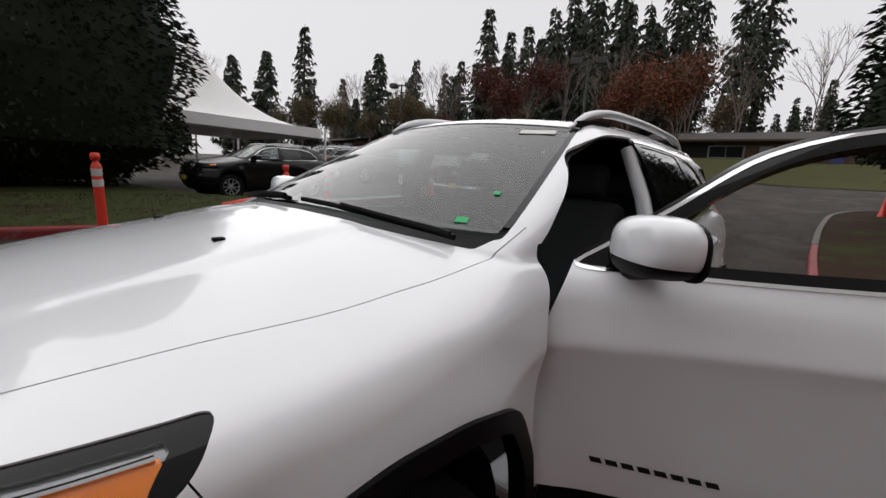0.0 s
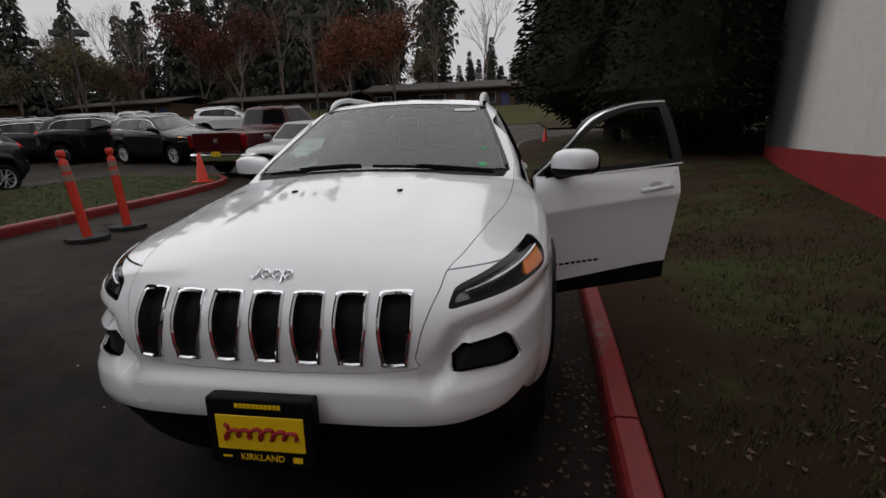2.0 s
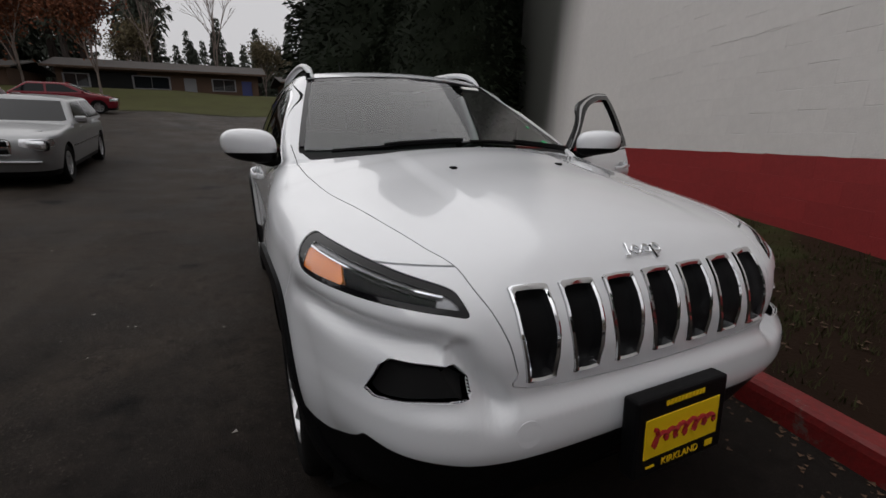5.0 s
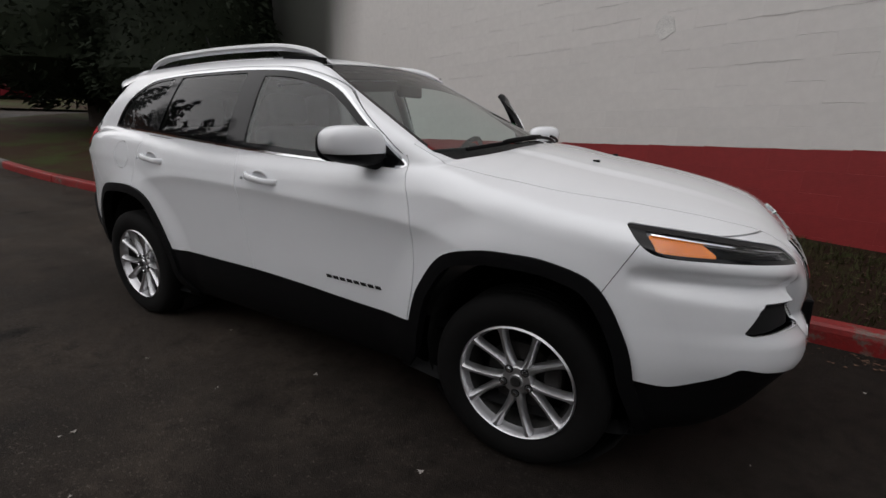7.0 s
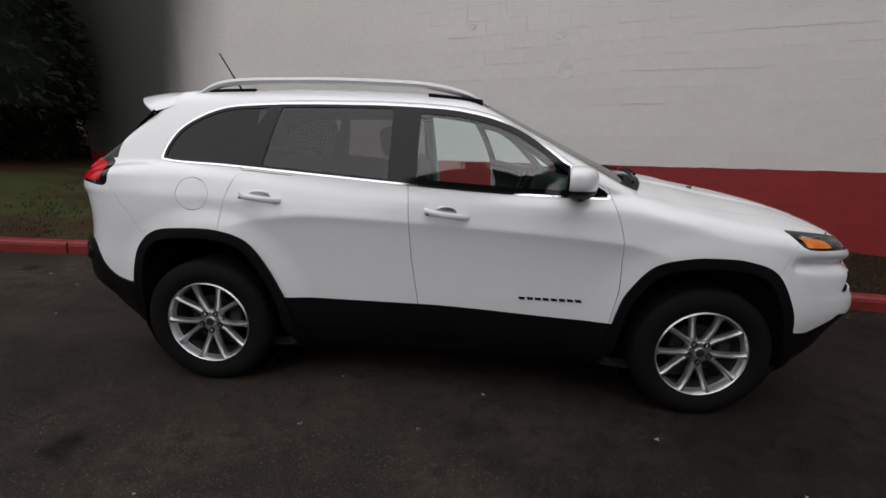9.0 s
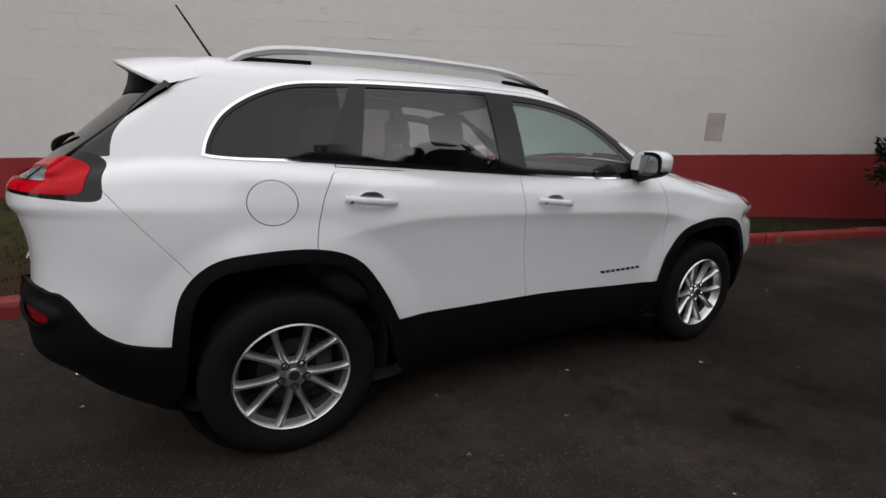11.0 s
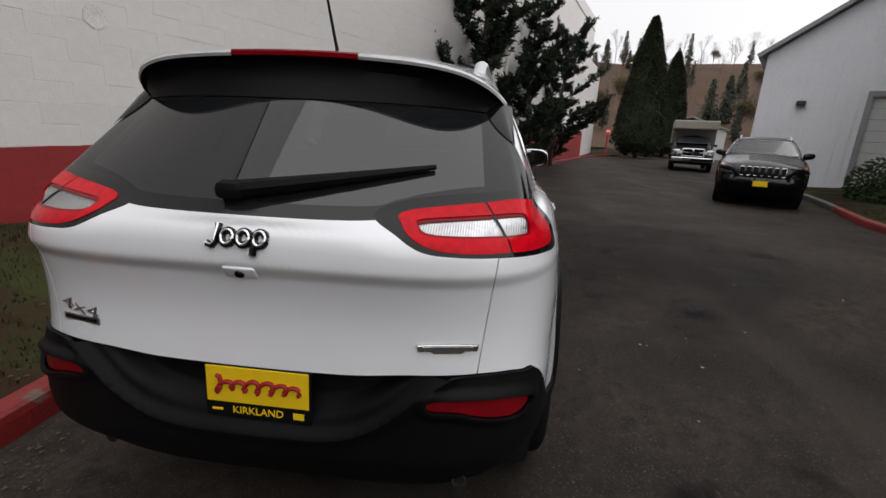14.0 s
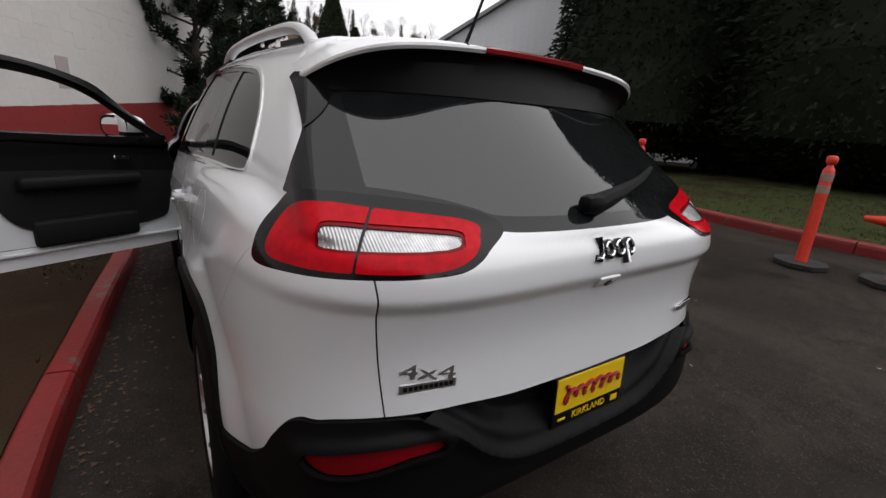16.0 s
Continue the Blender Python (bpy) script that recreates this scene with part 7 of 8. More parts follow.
for k in range(190):
    a = radians(-46 + 52 * k / 189 + rf.uniform(-0.5, 0.5))
    d = rf.uniform(68, 150)
    src = rf.choice((f1, f3, b2, b2, b4, b2))
    repeat(src, d * math.cos(a), d * math.sin(a), max(0.0, float(hill_z(d * math.cos(a), d * math.sin(a)))), rf.uniform(0, 360), rf.uniform(0.22, 0.42) if src in (f1, f3) else rf.uniform(0.45, 0.8))

# ---------- parked vehicles ----------
def car_paint(name, c, rough=0.25):
    return material(name, c, rough, vary=0.05, scale=2, coat=0.35, spec=0.25)


PAINT_BLACK = car_paint("black_car_paint", (0.006, 0.006, 0.0065))
PAINT_RED = car_paint("dark_red_car_paint", (0.06, 0.005, 0.007))
PAINT_SILVER = material("silver_car_paint", (0.27, 0.275, 0.28), 0.32, metal=0.45, vary=0.05, scale=2, coat=0.4)
PAINT_CRIMSON = car_paint("crimson_car_paint", (0.16, 0.012, 0.02))
PAINT_GREY = car_paint("dark_grey_car_paint", (0.03, 0.032, 0.034))
PAINT_WHITE2 = car_paint("plain_white_car_paint", (0.72, 0.72, 0.73))


def plain_car(name, label, m, paint, L, W, deck, cabin_keys, roof_z, belt, floor=0.24, wheel_r=0.36, base=None, slope=(0.95, 0.6), group="", kind_front="split", bed=None):
    """A parked car from its side profile. deck: keys of bonnet and boot height along x; cabin_keys: windshield foot, roof front, roof rear, rear foot along x."""
    TOPF = spline(*deck)
    x0, x1, x2, x3 = cabin_keys
    half = W / 2
    ex = L / 2
    base = base or L * 0.31
    WF = spline((floor, half * 0.93), (0.5, half * 0.985), (belt - 0.2, half), (belt, half * 0.965), (belt + 0.5, half * 0.8))
    E = spline((floor, ex - 0.14), (0.45, ex - 0.02), (0.6, ex), (0.8, ex - 0.03), (belt, ex - 0.14))

    def shape(x, y, z):
        a = np.abs(y)
        dx = np.clip((np.abs(x) - ex * 0.45) / (E(z) - ex * 0.45), 0, 3)
        side = ((np.clip(a / WF(z), 0, 3) ** 5 + dx ** 5) ** 0.2 - 1) * half
        low = smax(smax(side, z - (TOPF(x) - 0.06 * a * a), 0.05), floor - z, 0.03)
        k1, k2 = (x0 - x1) / (roof_z - belt), (x2 - x3) / (roof_z - belt)
        ws = (x - (x0 - k1 * (z - belt) - 0.22 * a * a)) / math.hypot(1, k1)
        rw = ((x3 + k2 * (z - belt) + 0.18 * a * a) - x) / math.hypot(1, k2)
        sd = (a - (half * 0.955 - (z - belt) * 0.42)) * 0.92
        up = smax(smax(sd, z - (roof_z - 0.08 * a * a), 0.06), smax(ws, rw, 0.03), 0.04)
        return smin(low, smax(up, belt - 0.05 - z, 0.02), 0.02)
    car = thing(name, label, "car" if name != "pickup_truck" else "truck", m, group)
    sk = skin_of(shape, 60, 30, 60, reach=ex * 0.55, mid=belt * 0.85)
    k1, k2 = (x0 - x1) / (roof_z - belt), (x2 - x3) / (roof_z - belt)
    for c in (base, -base):
        sk.split("body", lambda x, y, z: np.minimum(wheel_r + 0.05 - np.hypot(x - c, z - wheel_r), (np.abs(y) - half * 0.55) * 4), "hole")
    sk.split("body", lambda x, y, z: floor + 0.11 - z, "lower")
    wt = roof_z - 0.10
    win = lambda x, y, z: np.minimum(np.minimum(z - belt - 0.035, wt - z), np.minimum(np.minimum(x0 - k1 * (z - belt) - 0.20 - 0.22 * half ** 2 - x, x - x3 - k2 * (z - belt) - 0.22), (np.abs(y) - half * 0.62) * 3))
    mid = (x1 + x2) / 2 - 0.05
    sk.split("body", lambda x, y, z: np.minimum(win(x, y, z), np.abs(x - mid) - 0.04), "side_window")
    sk.split("body", win, "pillar")
    sk.split("body", lambda x, y, z: np.minimum(np.minimum(z - belt - 0.03, wt + 0.02 - z), np.minimum(x - (x0 - k1 * (z - belt)) + 0.30, half * 0.93 - (z - belt) * 0.42 - 0.05 - np.abs(y))), "windshield")
    sk.split("body", lambda x, y, z: np.minimum(np.minimum(z - belt - 0.08, wt - z), np.minimum(x3 + k2 * (z - belt) + 0.22 - x, half * 0.93 - (z - belt) * 0.42 - 0.08 - np.abs(y))), "rear_window")
    fz = float(TOPF(np.array(ex - 0.1)))
    sk.split("body", lambda x, y, z: np.minimum(np.minimum(fz - 0.03 - z, z - fz + 0.16), np.minimum(x - ex * 0.5, np.minimum(np.abs(y) - half * 0.52, x - ex + 0.35))), "headlamp")
    sk.split("body", lambda x, y, z: np.minimum(np.minimum(0.86 - z, z - 0.56), np.minimum(x - ex * 0.6, half * 0.5 - np.abs(y))) if kind_front == "split" else x * 0 - 1, "grille")
    sk.split("body", lambda x, y, z: np.minimum(np.minimum(belt - 0.02 - z, z - belt + 0.26), np.minimum(-x - ex * 0.5, np.minimum(np.abs(y) - half * 0.70, -x - ex + 0.25))), "tail_lamp")
    W_ = lambda nm, lb, mt, l="", **k: whole(nm, sk, shape, lb, mt, car, l, rim=0.0, **k)
    W_("body_shell", ("body", "pillar"), paint)
    W_("lower_trim", "lower", PLASTIC)
    W_("windshield", "windshield", DARK_PANE)
    W_("rear_window", "rear_window", DARK_PANE)
    W_("grille", "grille", GLOSS_BLACK, push=-0.004)
    for f in (False, True):
        panel("side_window", sk, shape, "side_window", DARK_PANE, car, flip=f, rim=0.0)
        panel("headlamp", sk, shape, "headlamp", SILVER_LAMP, car, flip=f, rim=0.0)
        panel("tail_lamp", sk, shape, "tail_lamp", RED_LENS, car, flip=f, rim=0.0)
        s = -1 if f else 1
        part("wing_mirror", box(0.12, 0.20, 0.13, (x0 - 0.30, s * (half + 0.08), belt + 0.07), 0.04), paint, car)
        part("body_side_strip", box(L * 0.5, 0.012, 0.03, (-0.1, s * half * 0.995, 0.62), 0.004), GLOSS_BLACK, car)
        for x in (0.25, -0.75):
            part("door_handle", box(0.16, 0.03, 0.03, (x, s * (half * 0.985), belt - 0.10), 0.01), paint, car)
        for x in (base, -base):
            w = new("wheel")
            w.parent = car
            w.matrix_local = pose(x, s * (half - 0.13), wheel_r, 0, 0, 0 if s > 0 else 180)
            part("tyre", lathe([(wheel_r * 0.64, 0.09), (wheel_r * 0.9, 0.11), (wheel_r, 0.08), (wheel_r, -0.08), (wheel_r * 0.9, -0.11), (wheel_r * 0.64, -0.09)], 28), RUBBER, w, smooth=True)
            arms = [lathe([(wheel_r * 0.65, 0.09), (wheel_r * 0.6, 0.085), (wheel_r * 0.58, 0.0)], 28)]
            for q in range(7):
                arms.append(box(wheel_r * 0.6, 0.03, wheel_r * 0.13, m=Matrix.Rotation(radians(q * 360 / 7), 4, 'Y') @ Matrix.Translation((wheel_r * 0.31, 0.06, 0))))
            part("rim", join(*arms), RIM, w)
            # dark disc added as the shade seen between the arms
            part("wheel_gap_shade", lathe([(0.0, -0.01), (wheel_r * 0.62, -0.02)], 20), DARK, w)
    part("inner_shadow", box(L * 0.8, W * 0.75, belt - floor - 0.15, (0, 0, (belt + floor) / 2)), DARK, car)
    return car


def facing(x, y, yaw, lift=0.0):
    """Pose on the tarmac with the nose along yaw, tilted with the slope."""
    c, s = math.cos(radians(yaw)), math.sin(radians(yaw))
    zf, zr = ground_z(x + 1.4 * c, y + 1.4 * s), ground_z(x - 1.4 * c, y - 1.4 * s)
    zl, zr2 = ground_z(x - 0.8 * s, y + 0.8 * c), ground_z(x + 0.8 * s, y - 0.8 * c)
    return pose(x, y, (zf + zr) / 2 + lift, 0, 0, yaw) @ pose(0, 0, 0, math.degrees(math.atan2(zl - zr2, 1.6)), -math.degrees(math.atan2(zf - zr, 2.8)), 0)


twin = build_suv(facing(-4.75, -12.7, 2), PAINT_BLACK, "black mid-size SUV parked beyond the grass island", fine=False, group="black SUVs of one model")
copy_thing(twin, facing(9.85, -7.95, 153))
d1 = build_suv(facing(-12.6, -12.4, 75) @ Matrix.Scale(1.05, 4), PAINT_BLACK, "black large SUV parked in a row", fine=False, group="parked SUVs")
copy_thing(d1, facing(-13.6, -15.8, 108) @ Matrix.Scale(1.05, 4))
g1 = build_suv(facing(-13.9, -18.9, 110) @ Matrix.Scale(1.05, 4), PAINT_GREY, "dark grey large SUV parked in a row", fine=False, group="parked SUVs")
copy_thing(d1, facing(-14.4, -21.8, 106) @ Matrix.Scale(1.02, 4))
copy_thing(g1, facing(-12.5, -25.5, 85))
w2 = build_suv(facing(-22.8, -16.0, 100) @ Matrix.Scale(1.07, 4), PAINT_WHITE2, "white large SUV parked up the slope", fine=False, group="parked SUVs")
copy_thing(w2, facing(-11.0, -22.5, 60))
wagon = plain_car("estate_car", "silver low estate car facing the drive", facing(-9.0, -4.85, 3), PAINT_SILVER, 5.0, 1.88,
                  ((-2.5, 0.98), (-1.0, 1.0), (0.7, 1.02), (0.9, 1.02), (1.8, 0.98), (2.3, 0.90), (2.55, 0.80)), (0.95, 0.2, -1.75, -2.35), 1.48, 1.01, floor=0.19, wheel_r=0.34, kind_front="plain")
part("grille_surround", box(0.05, 0.80, 0.27, (2.485, 0, 0.70), 0.05, seg=3), CHROME, wagon, "bright grille surround", smooth=True)
for s in (-1, 1):
    for z in (0.64, 0.76):
        part("grille_mesh", box(0.055, 0.33, 0.095, (2.492, s * 0.195, z), 0.02), GLOSS_BLACK, wagon, "black grille cell")
    part("headlamp_unit", box(0.16, 0.34, 0.16, m=pose(2.405, s * 0.68, 0.73, 0, 0, -s * 18), bevel=0.05, seg=3), SILVER_LAMP, wagon, smooth=True)
    part("lamp_bezel", box(0.15, 0.36, 0.18, m=pose(2.38, s * 0.68, 0.73, 0, 0, -s * 18), bevel=0.05, seg=3), GLOSS_BLACK, wagon, smooth=True)
part("bumper_bar", box(0.06, 1.5, 0.04, (2.50, 0, 0.47), 0.015), SATIN, wagon)
truck = plain_car("pickup_truck", "dark red pickup truck with a yellow dealer card", facing(-11.1, -6.9, 172, 0.02), PAINT_RED, 5.8, 2.02,
                  ((-2.9, 1.30), (-0.9, 1.30), (0.9, 1.30), (1.3, 1.28), (2.3, 1.22), (2.9, 1.05)), (1.05, 0.45, -0.65, -0.85), 1.90, 1.30, floor=0.36, wheel_r=0.40, kind_front="plain")
part("bumper", box(0.16, 1.9, 0.20, (-2.92, 0, 0.62), 0.04), CHROME, truck, "chrome rear bumper")
part("yellow_card", box(0.012, 0.30, 0.13, (-3.005, 0, 0.72)), YELLOW, truck, "yellow dealer card")
part("tailgate", box(0.03, 1.56, 0.52, (-2.90, 0, 1.03), 0.012), PAINT_RED, truck)
part("tailgate_mark", box(0.012, 0.14, 0.11, (-2.92, 0, 1.08), 0.02), SATIN, truck, "small silver mark")
for s in (-1, 1):
    part("tail_lamp_unit", box(0.06, 0.14, 0.34, (-2.88, s * 0.91, 1.06), 0.02), RED_DARK, truck, "tall red tail lamp")
sedan = plain_car("hatchback", "crimson small car parked up the slope", facing(-26.4, -8.6, 96), PAINT_CRIMSON, 4.4, 1.74,
                  ((-2.2, 0.95), (-1.2, 1.0), (0.6, 1.0), (0.9, 1.0), (1.6, 0.92), (2.2, 0.76)), (1.15, 0.2, -1.3, -2.1), 1.47, 0.98, floor=0.18, wheel_r=0.32)
copy_thing(sedan, facing(-31.0, 7.5, 100))
camper = plain_car("pickup_truck", "dark pickup truck carrying a camper box", facing(23.5, -11.8, 160), PAINT_GREY, 5.7, 2.03,
                   ((-2.85, 1.30), (-0.9, 1.30), (0.9, 1.28), (1.3, 1.26), (2.3, 1.2), (2.85, 1.02)), (1.05, 0.45, -0.6, -0.8), 1.90, 1.28, floor=0.36, wheel_r=0.40)
part("camper_box", box(3.6, 2.15, 1.35, (-1.3, 0, 1.95), 0.06), material("grey_camper_panel", (0.17, 0.15, 0.125), 0.5, vary=0.1), camper, "dull grey camper box")
part("camper_overcab", box(1.2, 2.15, 0.45, (0.9, 0, 2.38), 0.06), material("pale_camper_panel", (0.33, 0.30, 0.25), 0.5, vary=0.1), camper, "pale box over the cab")
part("front_bumper", box(0.14, 1.95, 0.22, (2.85, 0, 0.62), 0.04), CHROME, camper, "chrome front bumper")
part("grille_surround", box(0.06, 1.05, 0.42, (2.80, 0, 0.98), 0.05, seg=3), CHROME, camper, "chrome cross-barred grille surround", smooth=True)
for sy in (-1, 1):
    for z in (0.885, 1.075):
        part("grille_cell", box(0.05, 0.44, 0.15, (2.815, sy * 0.245, z), 0.02), GLOSS_BLACK, camper, "black grille cell")
    part("headlamp_unit", box(0.10, 0.32, 0.26, (2.76, sy * 0.76, 0.98), 0.05, seg=3), SILVER_LAMP, camper, "clear headlamp", smooth=True)
part("windshield_pane", box(0.02, 1.55, 0.46, m=pose(0.80, 0, 1.60, 0, -44, 0), bevel=0.01), GREY_PANE, camper, "windshield with the pale sky painted in")
rowrng = random.Random(9)
far_cars = [("white", w2), ("grey", g1), ("red", sedan), ("black", d1)]
for k in range(9):
    src = far_cars[k % 4][1]
    x, y = -30 - rowrng.uniform(0, 3), -30 - 4.2 * k
    copy_thing(src, facing(x, y, 80 + rowrng.uniform(-6, 6)))

# ---------- street furniture ----------
ORANGE = material("orange_plastic", (0.72, 0.045, 0.022), 0.45, vary=0.12, scale=6)
BASE_RUBBER = material("black_base_rubber", (0.02, 0.02, 0.02), 0.85, vary=0.3, scale=12)
REFLECT = material("silver_reflective_band", (0.55, 0.54, 0.52), 0.4, vary=0.15, scale=25)
REFLECT_DULL = material("worn_reflective_band", (0.30, 0.20, 0.16), 0.5, vary=0.3, scale=25)
WOOD = material("brown_timber", (0.075, 0.045, 0.03), 0.8, vary=0.3, scale=6, bump=0.4, bump_scale=40)
METAL_GREY = material("bronze_pole_paint", (0.035, 0.03, 0.027), 0.5, vary=0.2)


def delineator(x, y, z, lean, turn, worn, label):
    d = thing("delineator_post", label, "traffic post", pose(x, y, z, 0, 0, turn), "orange delineator posts")
    bm = bmesh.new()
    vs = [bm.verts.new((0.24 * math.cos(a) * (1 if k % 2 else 1.0), 0.24 * math.sin(a), h)) for h in (0.0, 0.045) for k, a in enumerate([math.pi / 4 * i + 0.39 for i in range(8)])]
    bm.faces.new(vs[:8][::-1])
    for j in range(8):
        bm.faces.new((vs[j], vs[(j + 1) % 8], vs[8 + (j + 1) % 8], vs[8 + j]))
    bm.faces.new(vs[8:])
    part("base", bm, BASE_RUBBER, d, "black rubber base")
    tilt = pose(0, 0, 0.045, lean[0], lean[1], 0)
    prof = [(0.055, 0), (0.052, 0.03), (0.05, 0.70), (0.05, 0.92), (0.043, 0.945), (0.03, 0.965), (0.026, 0.985), (0.043, 1.0), (0.048, 1.03), (0.046, 1.06), (0.032, 1.075), (0, 1.078)]
    p = part("post", lathe(prof, 20, "Z"), ORANGE, d, "orange plastic tube", smooth=True)
    p.matrix_local = tilt
    for h in (0.70, 0.82):
        b = part("band", lathe([(0.0505, h), (0.0525, h + 0.004), (0.0525, h + 0.078), (0.0505, h + 0.082)], 20, "Z"), REFLECT_DULL if worn else REFLECT, d, "reflective band")
        b.matrix_local = tilt
    return d


delineator(-1.36, -4.57, ground_z(-1.36, -4.57), (4, 0), 20, True, "orange delineator post with dull bands, leaning")
delineator(-2.05, -4.64, ground_z(-2.05, -4.64), (1, -3), 50, True, "orange delineator post with dull bands")
delineator(0.80, -4.85, ground_z(0.80, -4.85), (-2, 3), 10, False, "orange delineator post with bright bands")


def cone(m, label):
    c = thing("traffic_cone", label, "traffic cone", m, "orange traffic cones")
    part("cone_body", lathe([(0.15, 0.03), (0.14, 0.05), (0.035, 0.70), (0.025, 0.71), (0.02, 0.70)], 24, "Z"), ORANGE, c, "orange plastic cone", smooth=True)
    part("cone_base", box(0.38, 0.38, 0.035, (0, 0, 0.0175), 0.01), ORANGE, c)
    return c


cone(pose(-6.6, -6.75, ground_z(-6.6, -6.75) + 0.13), "orange traffic cone standing on the island")
cone(pose(-1.95, -6.85, ground_z(-1.95, -6.85) + 0.33, 90, 0, 97), "orange traffic cone lying on the grass")
cone(pose(-15.8, 2.3, ground_z(-15.8, 2.3) + 0.05), "orange traffic cone standing by the kerb end")

sg = thing("sign_post", "leaning brown timber post with a small white sign", "sign", pose(5.9, -10.2, 0.2, 0, 7, 0))
part("post", box(0.10, 0.10, 2.7, (0, 0, 1.2), 0.01), WOOD, sg)
part("sign_board", box(0.25, 0.015, 0.42, m=pose(-0.02, 0.062, 2.28, 0, 0, 25)), PAPER, sg, "small white sign board")
sg = thing("sign_post", "red painted sign post before the evergreens", "sign", pose(33.6, -9.6, 0.1))
part("post", box(0.10, 0.10, 2.2, (0, 0, 1.1), 0.01), BLOCK_RED, sg)
part("sign_board", box(0.02, 0.4, 0.5, (-0.06, 0, 1.9)), ORANGE, sg, "small red sign board")
part("sign_patch", box(0.006, 0.3, 0.2, (-0.072, 0, 1.95)), PAPER, sg, "white sign lettering patch")


def lamp_post(x, y, turn, label):
    z = ground_z(x, y)
    lp = thing("street_lamp", label, "street lamp", pose(x, y, z, 0, 0, turn), "car park lamps")
    part("pole", tube([(0, 0, -0.2), (0, 0, 6.6)], 0.075, 10, taper=0.8), METAL_GREY, lp, smooth=True)
    part("plinth", lathe([(0, 0.7), (0.24, 0.7), (0.26, 0.66), (0.26, -0.2)], 20, "Z"), KERB_GREY, lp, "concrete plinth")
    part("cross_arm", box(0.08, 1.1, 0.08, (0, 0, 6.5)), METAL_GREY, lp)
    for s in (-1, 1):
        hd = part("lamp_head", box(0.62, 0.52, 0.34, (0, s * 0.72, 6.5), 0.03), METAL_GREY, lp, "dark box lamp head")
        part("lamp_glass", box(0.46, 0.36, 0.02, (0, s * 0.72, 6.322)), LENS, lp, "clear lamp glass")
    return lp


lamp_post(-22.6, -10.4, 20, "dark double-headed lamp post in the car park")
lamp_post(-22.5, -26.0, 15, "dark double-headed lamp post in the car park")
lamp_post(-34.0, -42.0, 15, "dark double-headed lamp post in the car park")

# event tent
CANVAS = material("white_tent_canvas", (0.72, 0.71, 0.70), 0.6, vary=0.04, scale=1.0)
tent = thing("tent", "white peaked event tent over parked cars", "tent", pose(-5.3, -20.4, ground_z(-5.3, -20.4), 0, 0, 4))
bm = bmesh.new()
n, half, rows = 14, 4.1, []
for i in range(n + 1):
    t = i / n
    row = []
    for j in range(64):
        a = 2 * math.pi * (j + 0.5) / 64
        k = 1 / max(abs(math.cos(a)), abs(math.sin(a)))
        r = half * t * (1 + (k - 1) * t ** 0.7)
        z = 2.75 + 3.5 * (1 - t) ** 2.1 - 0.10 * (k < 1.2) * t ** 4 * math.sin(math.pi * t)
        row.append(bm.verts.new((r * math.cos(a), r * math.sin(a), z)))
    rows.append(row)
for a, b in zip(rows[1:], rows[2:]):
    for j in range(64):
        bm.faces.new((a[j], b[j], b[(j + 1) % 64], a[(j + 1) % 64]))
top = bm.verts.new((0, 0, 6.35))
for j in range(64):
    bm.faces.new((rows[1][j], rows[1][(j + 1) % 64], top))
for v in rows[0]:
    bm.verts.remove(v)
low = [bm.verts.new(v.co - Vector((0, 0, 0.42))) for v in rows[-1]]
for j in range(64):
    bm.faces.new((rows[-1][j], low[j], low[(j + 1) % 64], rows[-1][(j + 1) % 64]))
bmesh.ops.recalc_face_normals(bm, faces=bm.faces)
part("canvas", bm, CANVAS, tent, "white stretched canvas with valance", smooth=True)
for sx in (-1, 1):
    for sy in (-1, 1):
        part("tent_pole", tube([(sx * 4.05, sy * 4.05, -0.3), (sx * 4.05, sy * 4.05, 2.75)], 0.06, 8), PAINT_WHITE2, tent, "white tent pole")

# ---------- buildings ----------
SIDING = material("white_metal_siding", (0.82, 0.83, 0.87), 0.5, vary=0.05, scale=2)
DOORMETAL = material("white_rolling_door", (0.66, 0.66, 0.65), 0.5, vary=0.05, scale=2)
ROOF_EDGE = material("grey_roof_edge", (0.30, 0.30, 0.31), 0.5, vary=0.1)
shed = thing("workshop", "white metal workshop with a rolling door", "building", kind="structure")
A, u = Vector((15.4, -10.5, -0.1)), Vector((-0.53, -0.848, 0)).normalized()
SPAN = 16.0
out = Vector((u.y, -u.x, 0))
mm = Matrix((-u, out, Vector((0, 0, 1)))).transposed().to_4x4()
mm.translation = A + u * SPAN
shed.matrix_world = mm
D0, D1, EAVE, RIDGE = SPAN - 7.2, SPAN - 3.1, 4.8, 10.2
gable = [(0, 0), (D0, 0), (D0, 3.4), (D1, 3.4), (D1, 0), (SPAN, 0), (SPAN, EAVE), (SPAN / 2, RIDGE), (0, EAVE)]


def wall_height(s):
    return EAVE + (RIDGE - EAVE) * min(s, SPAN - s) / (SPAN / 2)


w = 0.32
for k in range(int(SPAN / w)):
    s0, s1 = k * w, (k + 1) * w
    z0 = 3.4 if (s1 > D0 and s0 < D1) else -0.2
    b = bmesh.new()
    q = (s0, s0 + 0.06, s1 - 0.06, s1)
    lo = [b.verts.new((a, d, z0)) for a, d in zip(q, (0.004, 0.016, 0.016, 0.004))]
    hi = [b.verts.new((a, d, wall_height(a))) for a, d in zip(q, (0.004, 0.016, 0.016, 0.004))]
    for i in range(3):
        b.faces.new((lo[i], lo[i + 1], hi[i + 1], hi[i]))
    bmesh.ops.recalc_face_normals(b, faces=b.faces)
    part("siding_sheet", b, SIDING, shed)
part("backing_wall", prism(gable, -0.15), SIDING, shed)
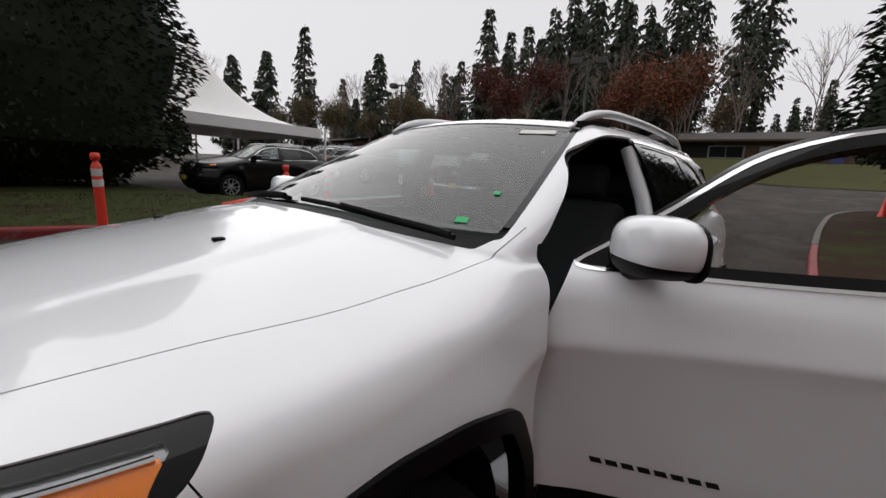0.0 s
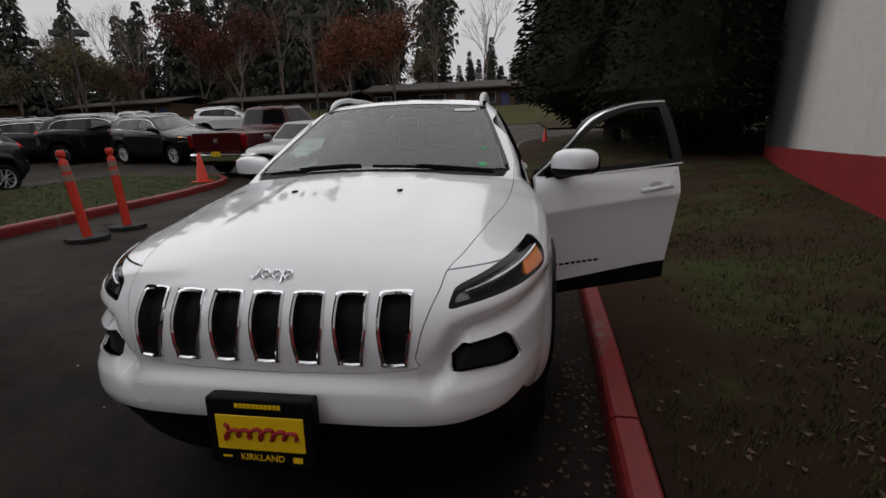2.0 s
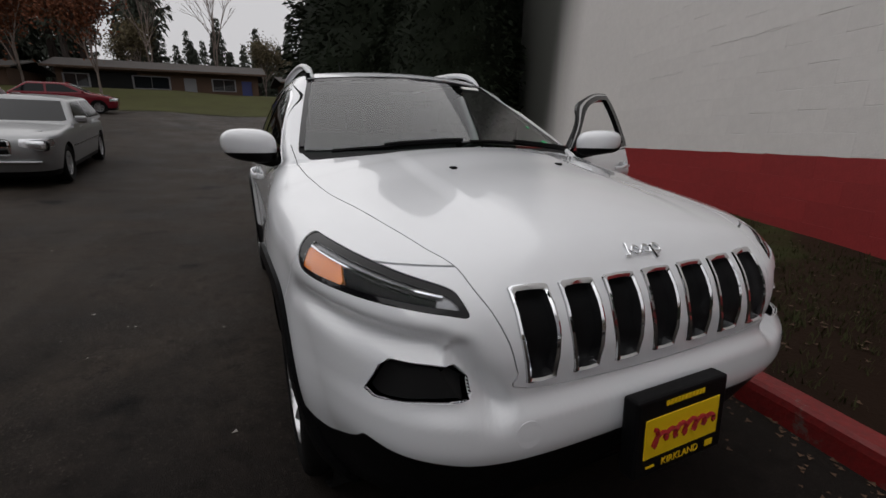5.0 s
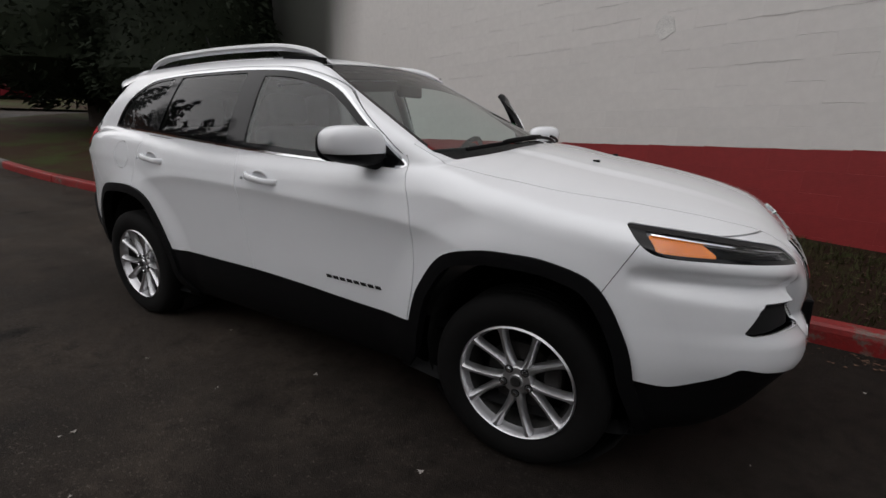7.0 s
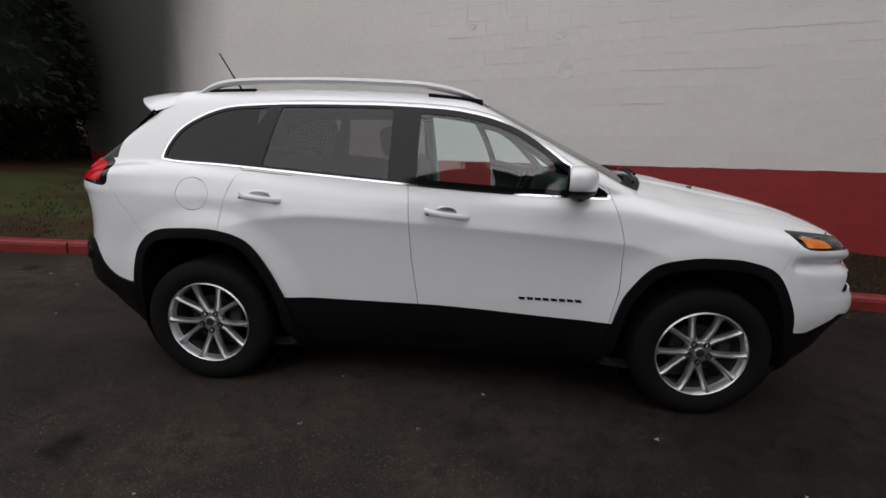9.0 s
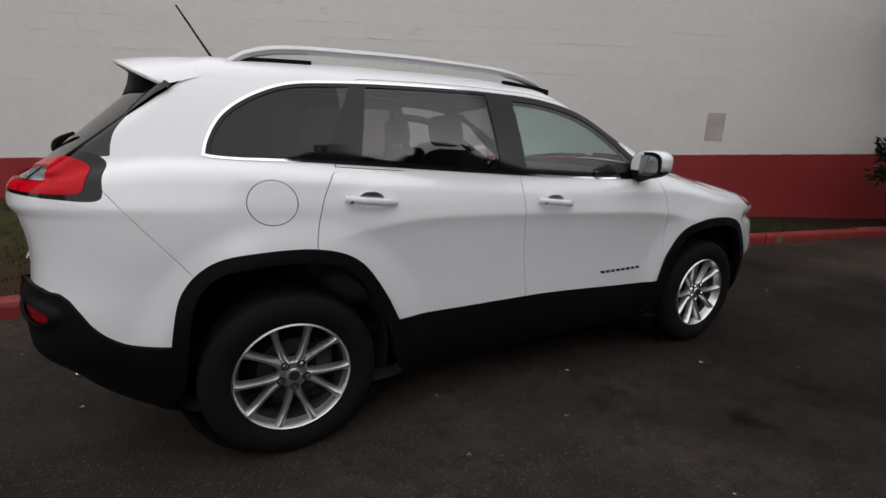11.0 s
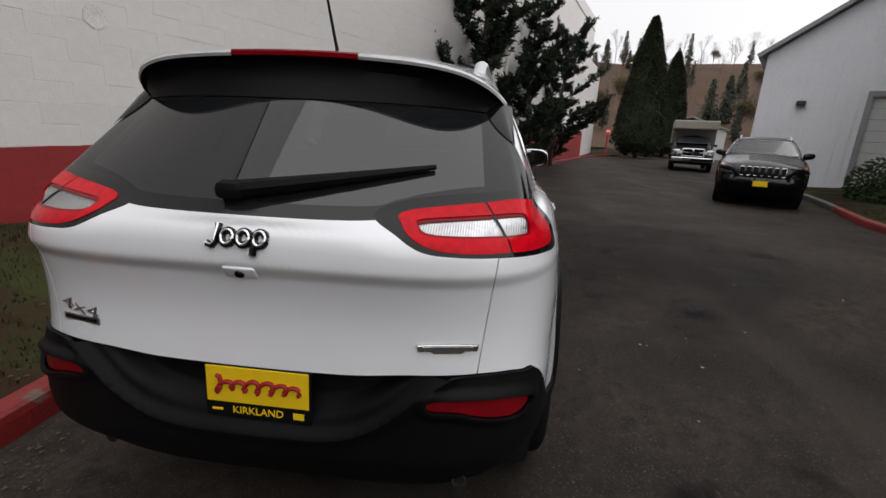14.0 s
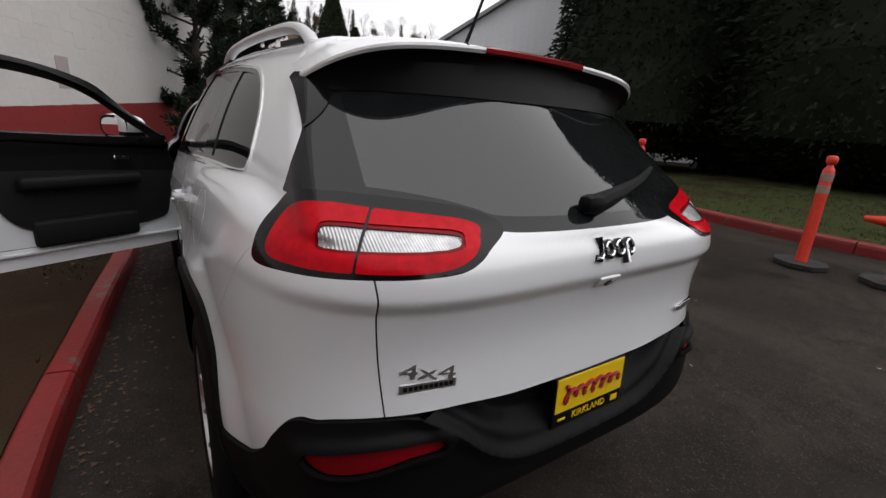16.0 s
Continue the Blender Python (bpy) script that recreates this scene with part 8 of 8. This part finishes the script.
for a in (0.075, SPAN - 0.075):
    part("side_wall", box(0.15, 20, EAVE + 0.2, (a, -10.2, EAVE / 2 - 0.1)), SIDING, shed)
for s0, z0, s1, z1 in ((-0.3, EAVE - 0.1, SPAN / 2, RIDGE + 0.1), (SPAN / 2, RIDGE + 0.1, SPAN + 0.3, EAVE - 0.1)):
    l, a = math.hypot(s1 - s0, z1 - z0), math.atan2(z1 - z0, s1 - s0)
    part("roof", box(l, 20.6, 0.14, m=pose((s0 + s1) / 2, -10.0, (z0 + z1) / 2 + 0.05, 0, -math.degrees(a), 0)), ROOF_EDGE, shed, "grey metal roof")
for k in range(9):
    part("door_slat", box(D1 - D0 - 0.06, 0.03, 0.36, ((D0 + D1) / 2, -0.05 + 0.008 * (k % 2), 0.18 + 0.37 * k), 0.014), DOORMETAL, shed)
for a in (D0, D1):
    part("door_jamb", box(0.14, 0.16, 3.5, (a, 0.03, 1.6)), ROOF_EDGE, shed)
part("door_head", box(D1 - D0 + 0.14, 0.16, 0.14, ((D0 + D1) / 2, 0.03, 3.42)), ROOF_EDGE, shed)
part("wall_lamp", box(0.28, 0.22, 0.16, (SPAN - 1.3, 0.15, 3.1), 0.03), METAL_GREY, shed, "dark wall lamp")

TAN = material("tan_brick_wall", (0.085, 0.048, 0.030), 0.85, vary=0.2, scale=4)
BROWN_ROOF = material("brown_shingle_roof", (0.042, 0.035, 0.031), 0.9, vary=0.25, scale=6, bump=0.4, bump_scale=20)
PANE = glass("far_window_pane", (0.25, 0.28, 0.32), 0.5)
HOUSE_WHITE = material("dull_white_trim", (0.20, 0.20, 0.21), 0.6, vary=0.1)
house = thing("house", "low brown-roofed row house with white windows", "house", pose(-47, -6, 3.6, 0, 0, 0) @ Matrix.Diagonal((1, 1, 0.8, 1)), "low houses up the slope")
part("wall", box(6, 15, 2.7, (0, 0, 1.35)), TAN, house, "tan brick wall")
for s in (-1, 1):
    part("roof", box(4.2, 16.4, 0.14, m=pose(s * 1.95, 0, 3.25, 0, s * 17, 0)), BROWN_ROOF, house, "brown shingle roof")
part("fascia", box(0.06, 16.4, 0.2, (3.95, 0, 2.62)), WOOD, house)
# flat dark panel paints the porch's shade; the wall has no recess
part("porch", box(0.1, 5.0, 2.4, (2.98, -4.5, 1.2)), DARK, house, "dark panel painting a shaded porch")
for y, w in ((-6.2, 1.6), (-1.0, 2.6), (4.6, 1.8)):
    wd = part("window", box(0.10, w + 0.2, 1.35, (3.02, y, 1.45)), HOUSE_WHITE, house, "white window frame")
    for k in range(2):
        part("pane", box(0.03, w / 2 - 0.06, 1.15, (3.075, y + (k - 0.5) * w / 2, 1.45)), PANE, wd)
part("door", box(0.10, 0.95, 2.05, (3.02, 1.9, 1.02)), HOUSE_WHITE, house, "white door")
part("door_leaf", box(0.06, 0.85, 1.95, (3.06, 6.5, 1.0)), car_paint("blue_door_paint", (0.05, 0.06, 0.16)), house, "blue door")
for x, y, turn in ((-45.5, -23, -5), (-43.5, -40.5, -9), (-48.5, 11.5, 3), (-41, -58, -12), (-50, 29, 5)):
    copy_thing(house, pose(x, y, 3.6, 0, 0, turn) @ Matrix.Diagonal((1, 1, 0.8, 1)))
barn = thing("shed", "pale low-roofed shed past the drive end", "building", pose(46, -21, 0, 0, 0, 155))
part("wall", box(8, 6, 2.8, (0, 0, 1.4)), DOORMETAL, barn)
for s in (-1, 1):
    part("roof", box(8.4, 3.5, 0.12, m=pose(0, s * 1.6, 3.3, -s * 20, 0, 0)), material("pale_shed_roof", (0.36, 0.34, 0.29), 0.7, vary=0.1), barn, "pale sheet roof")
BANK = material("dry_bank_grass", (0.058, 0.062, 0.020), 0.95, second=(0.040, 0.036, 0.014), scale=2, bump=0.8, bump_scale=20, spec=0.1)
# bank of dry grass below the houses and the hill past the drive
sheet("bank", *np.meshgrid(np.linspace(-46, -29.5, 12), np.linspace(-40, 40, 40), indexing="ij"),
      rise(*np.meshgrid(np.linspace(-46, -29.5, 12), np.linspace(-40, 40, 40), indexing="ij")) + np.linspace(0.15, 0.03, 12)[:, None] + 1.3 * step(-30.0, -43.0, np.linspace(-46, -29.5, 12))[:, None], BANK, "grassy bank below the houses", "grass bank")
HILL = material("brown_winter_hillside", (0.115, 0.070, 0.050), 0.95, second=(0.062, 0.048, 0.036), scale=0.6, bump=0.8, bump_scale=3, spec=0.04)
hx, hy = np.meshgrid(np.linspace(55, 220, 30), np.linspace(-170, 60, 36), indexing="ij")
hz = hill_z(hx, hy)
sheet("backdrop_hill", hx, hy, hz, HILL, "brown wooded winter hillside", "hill")
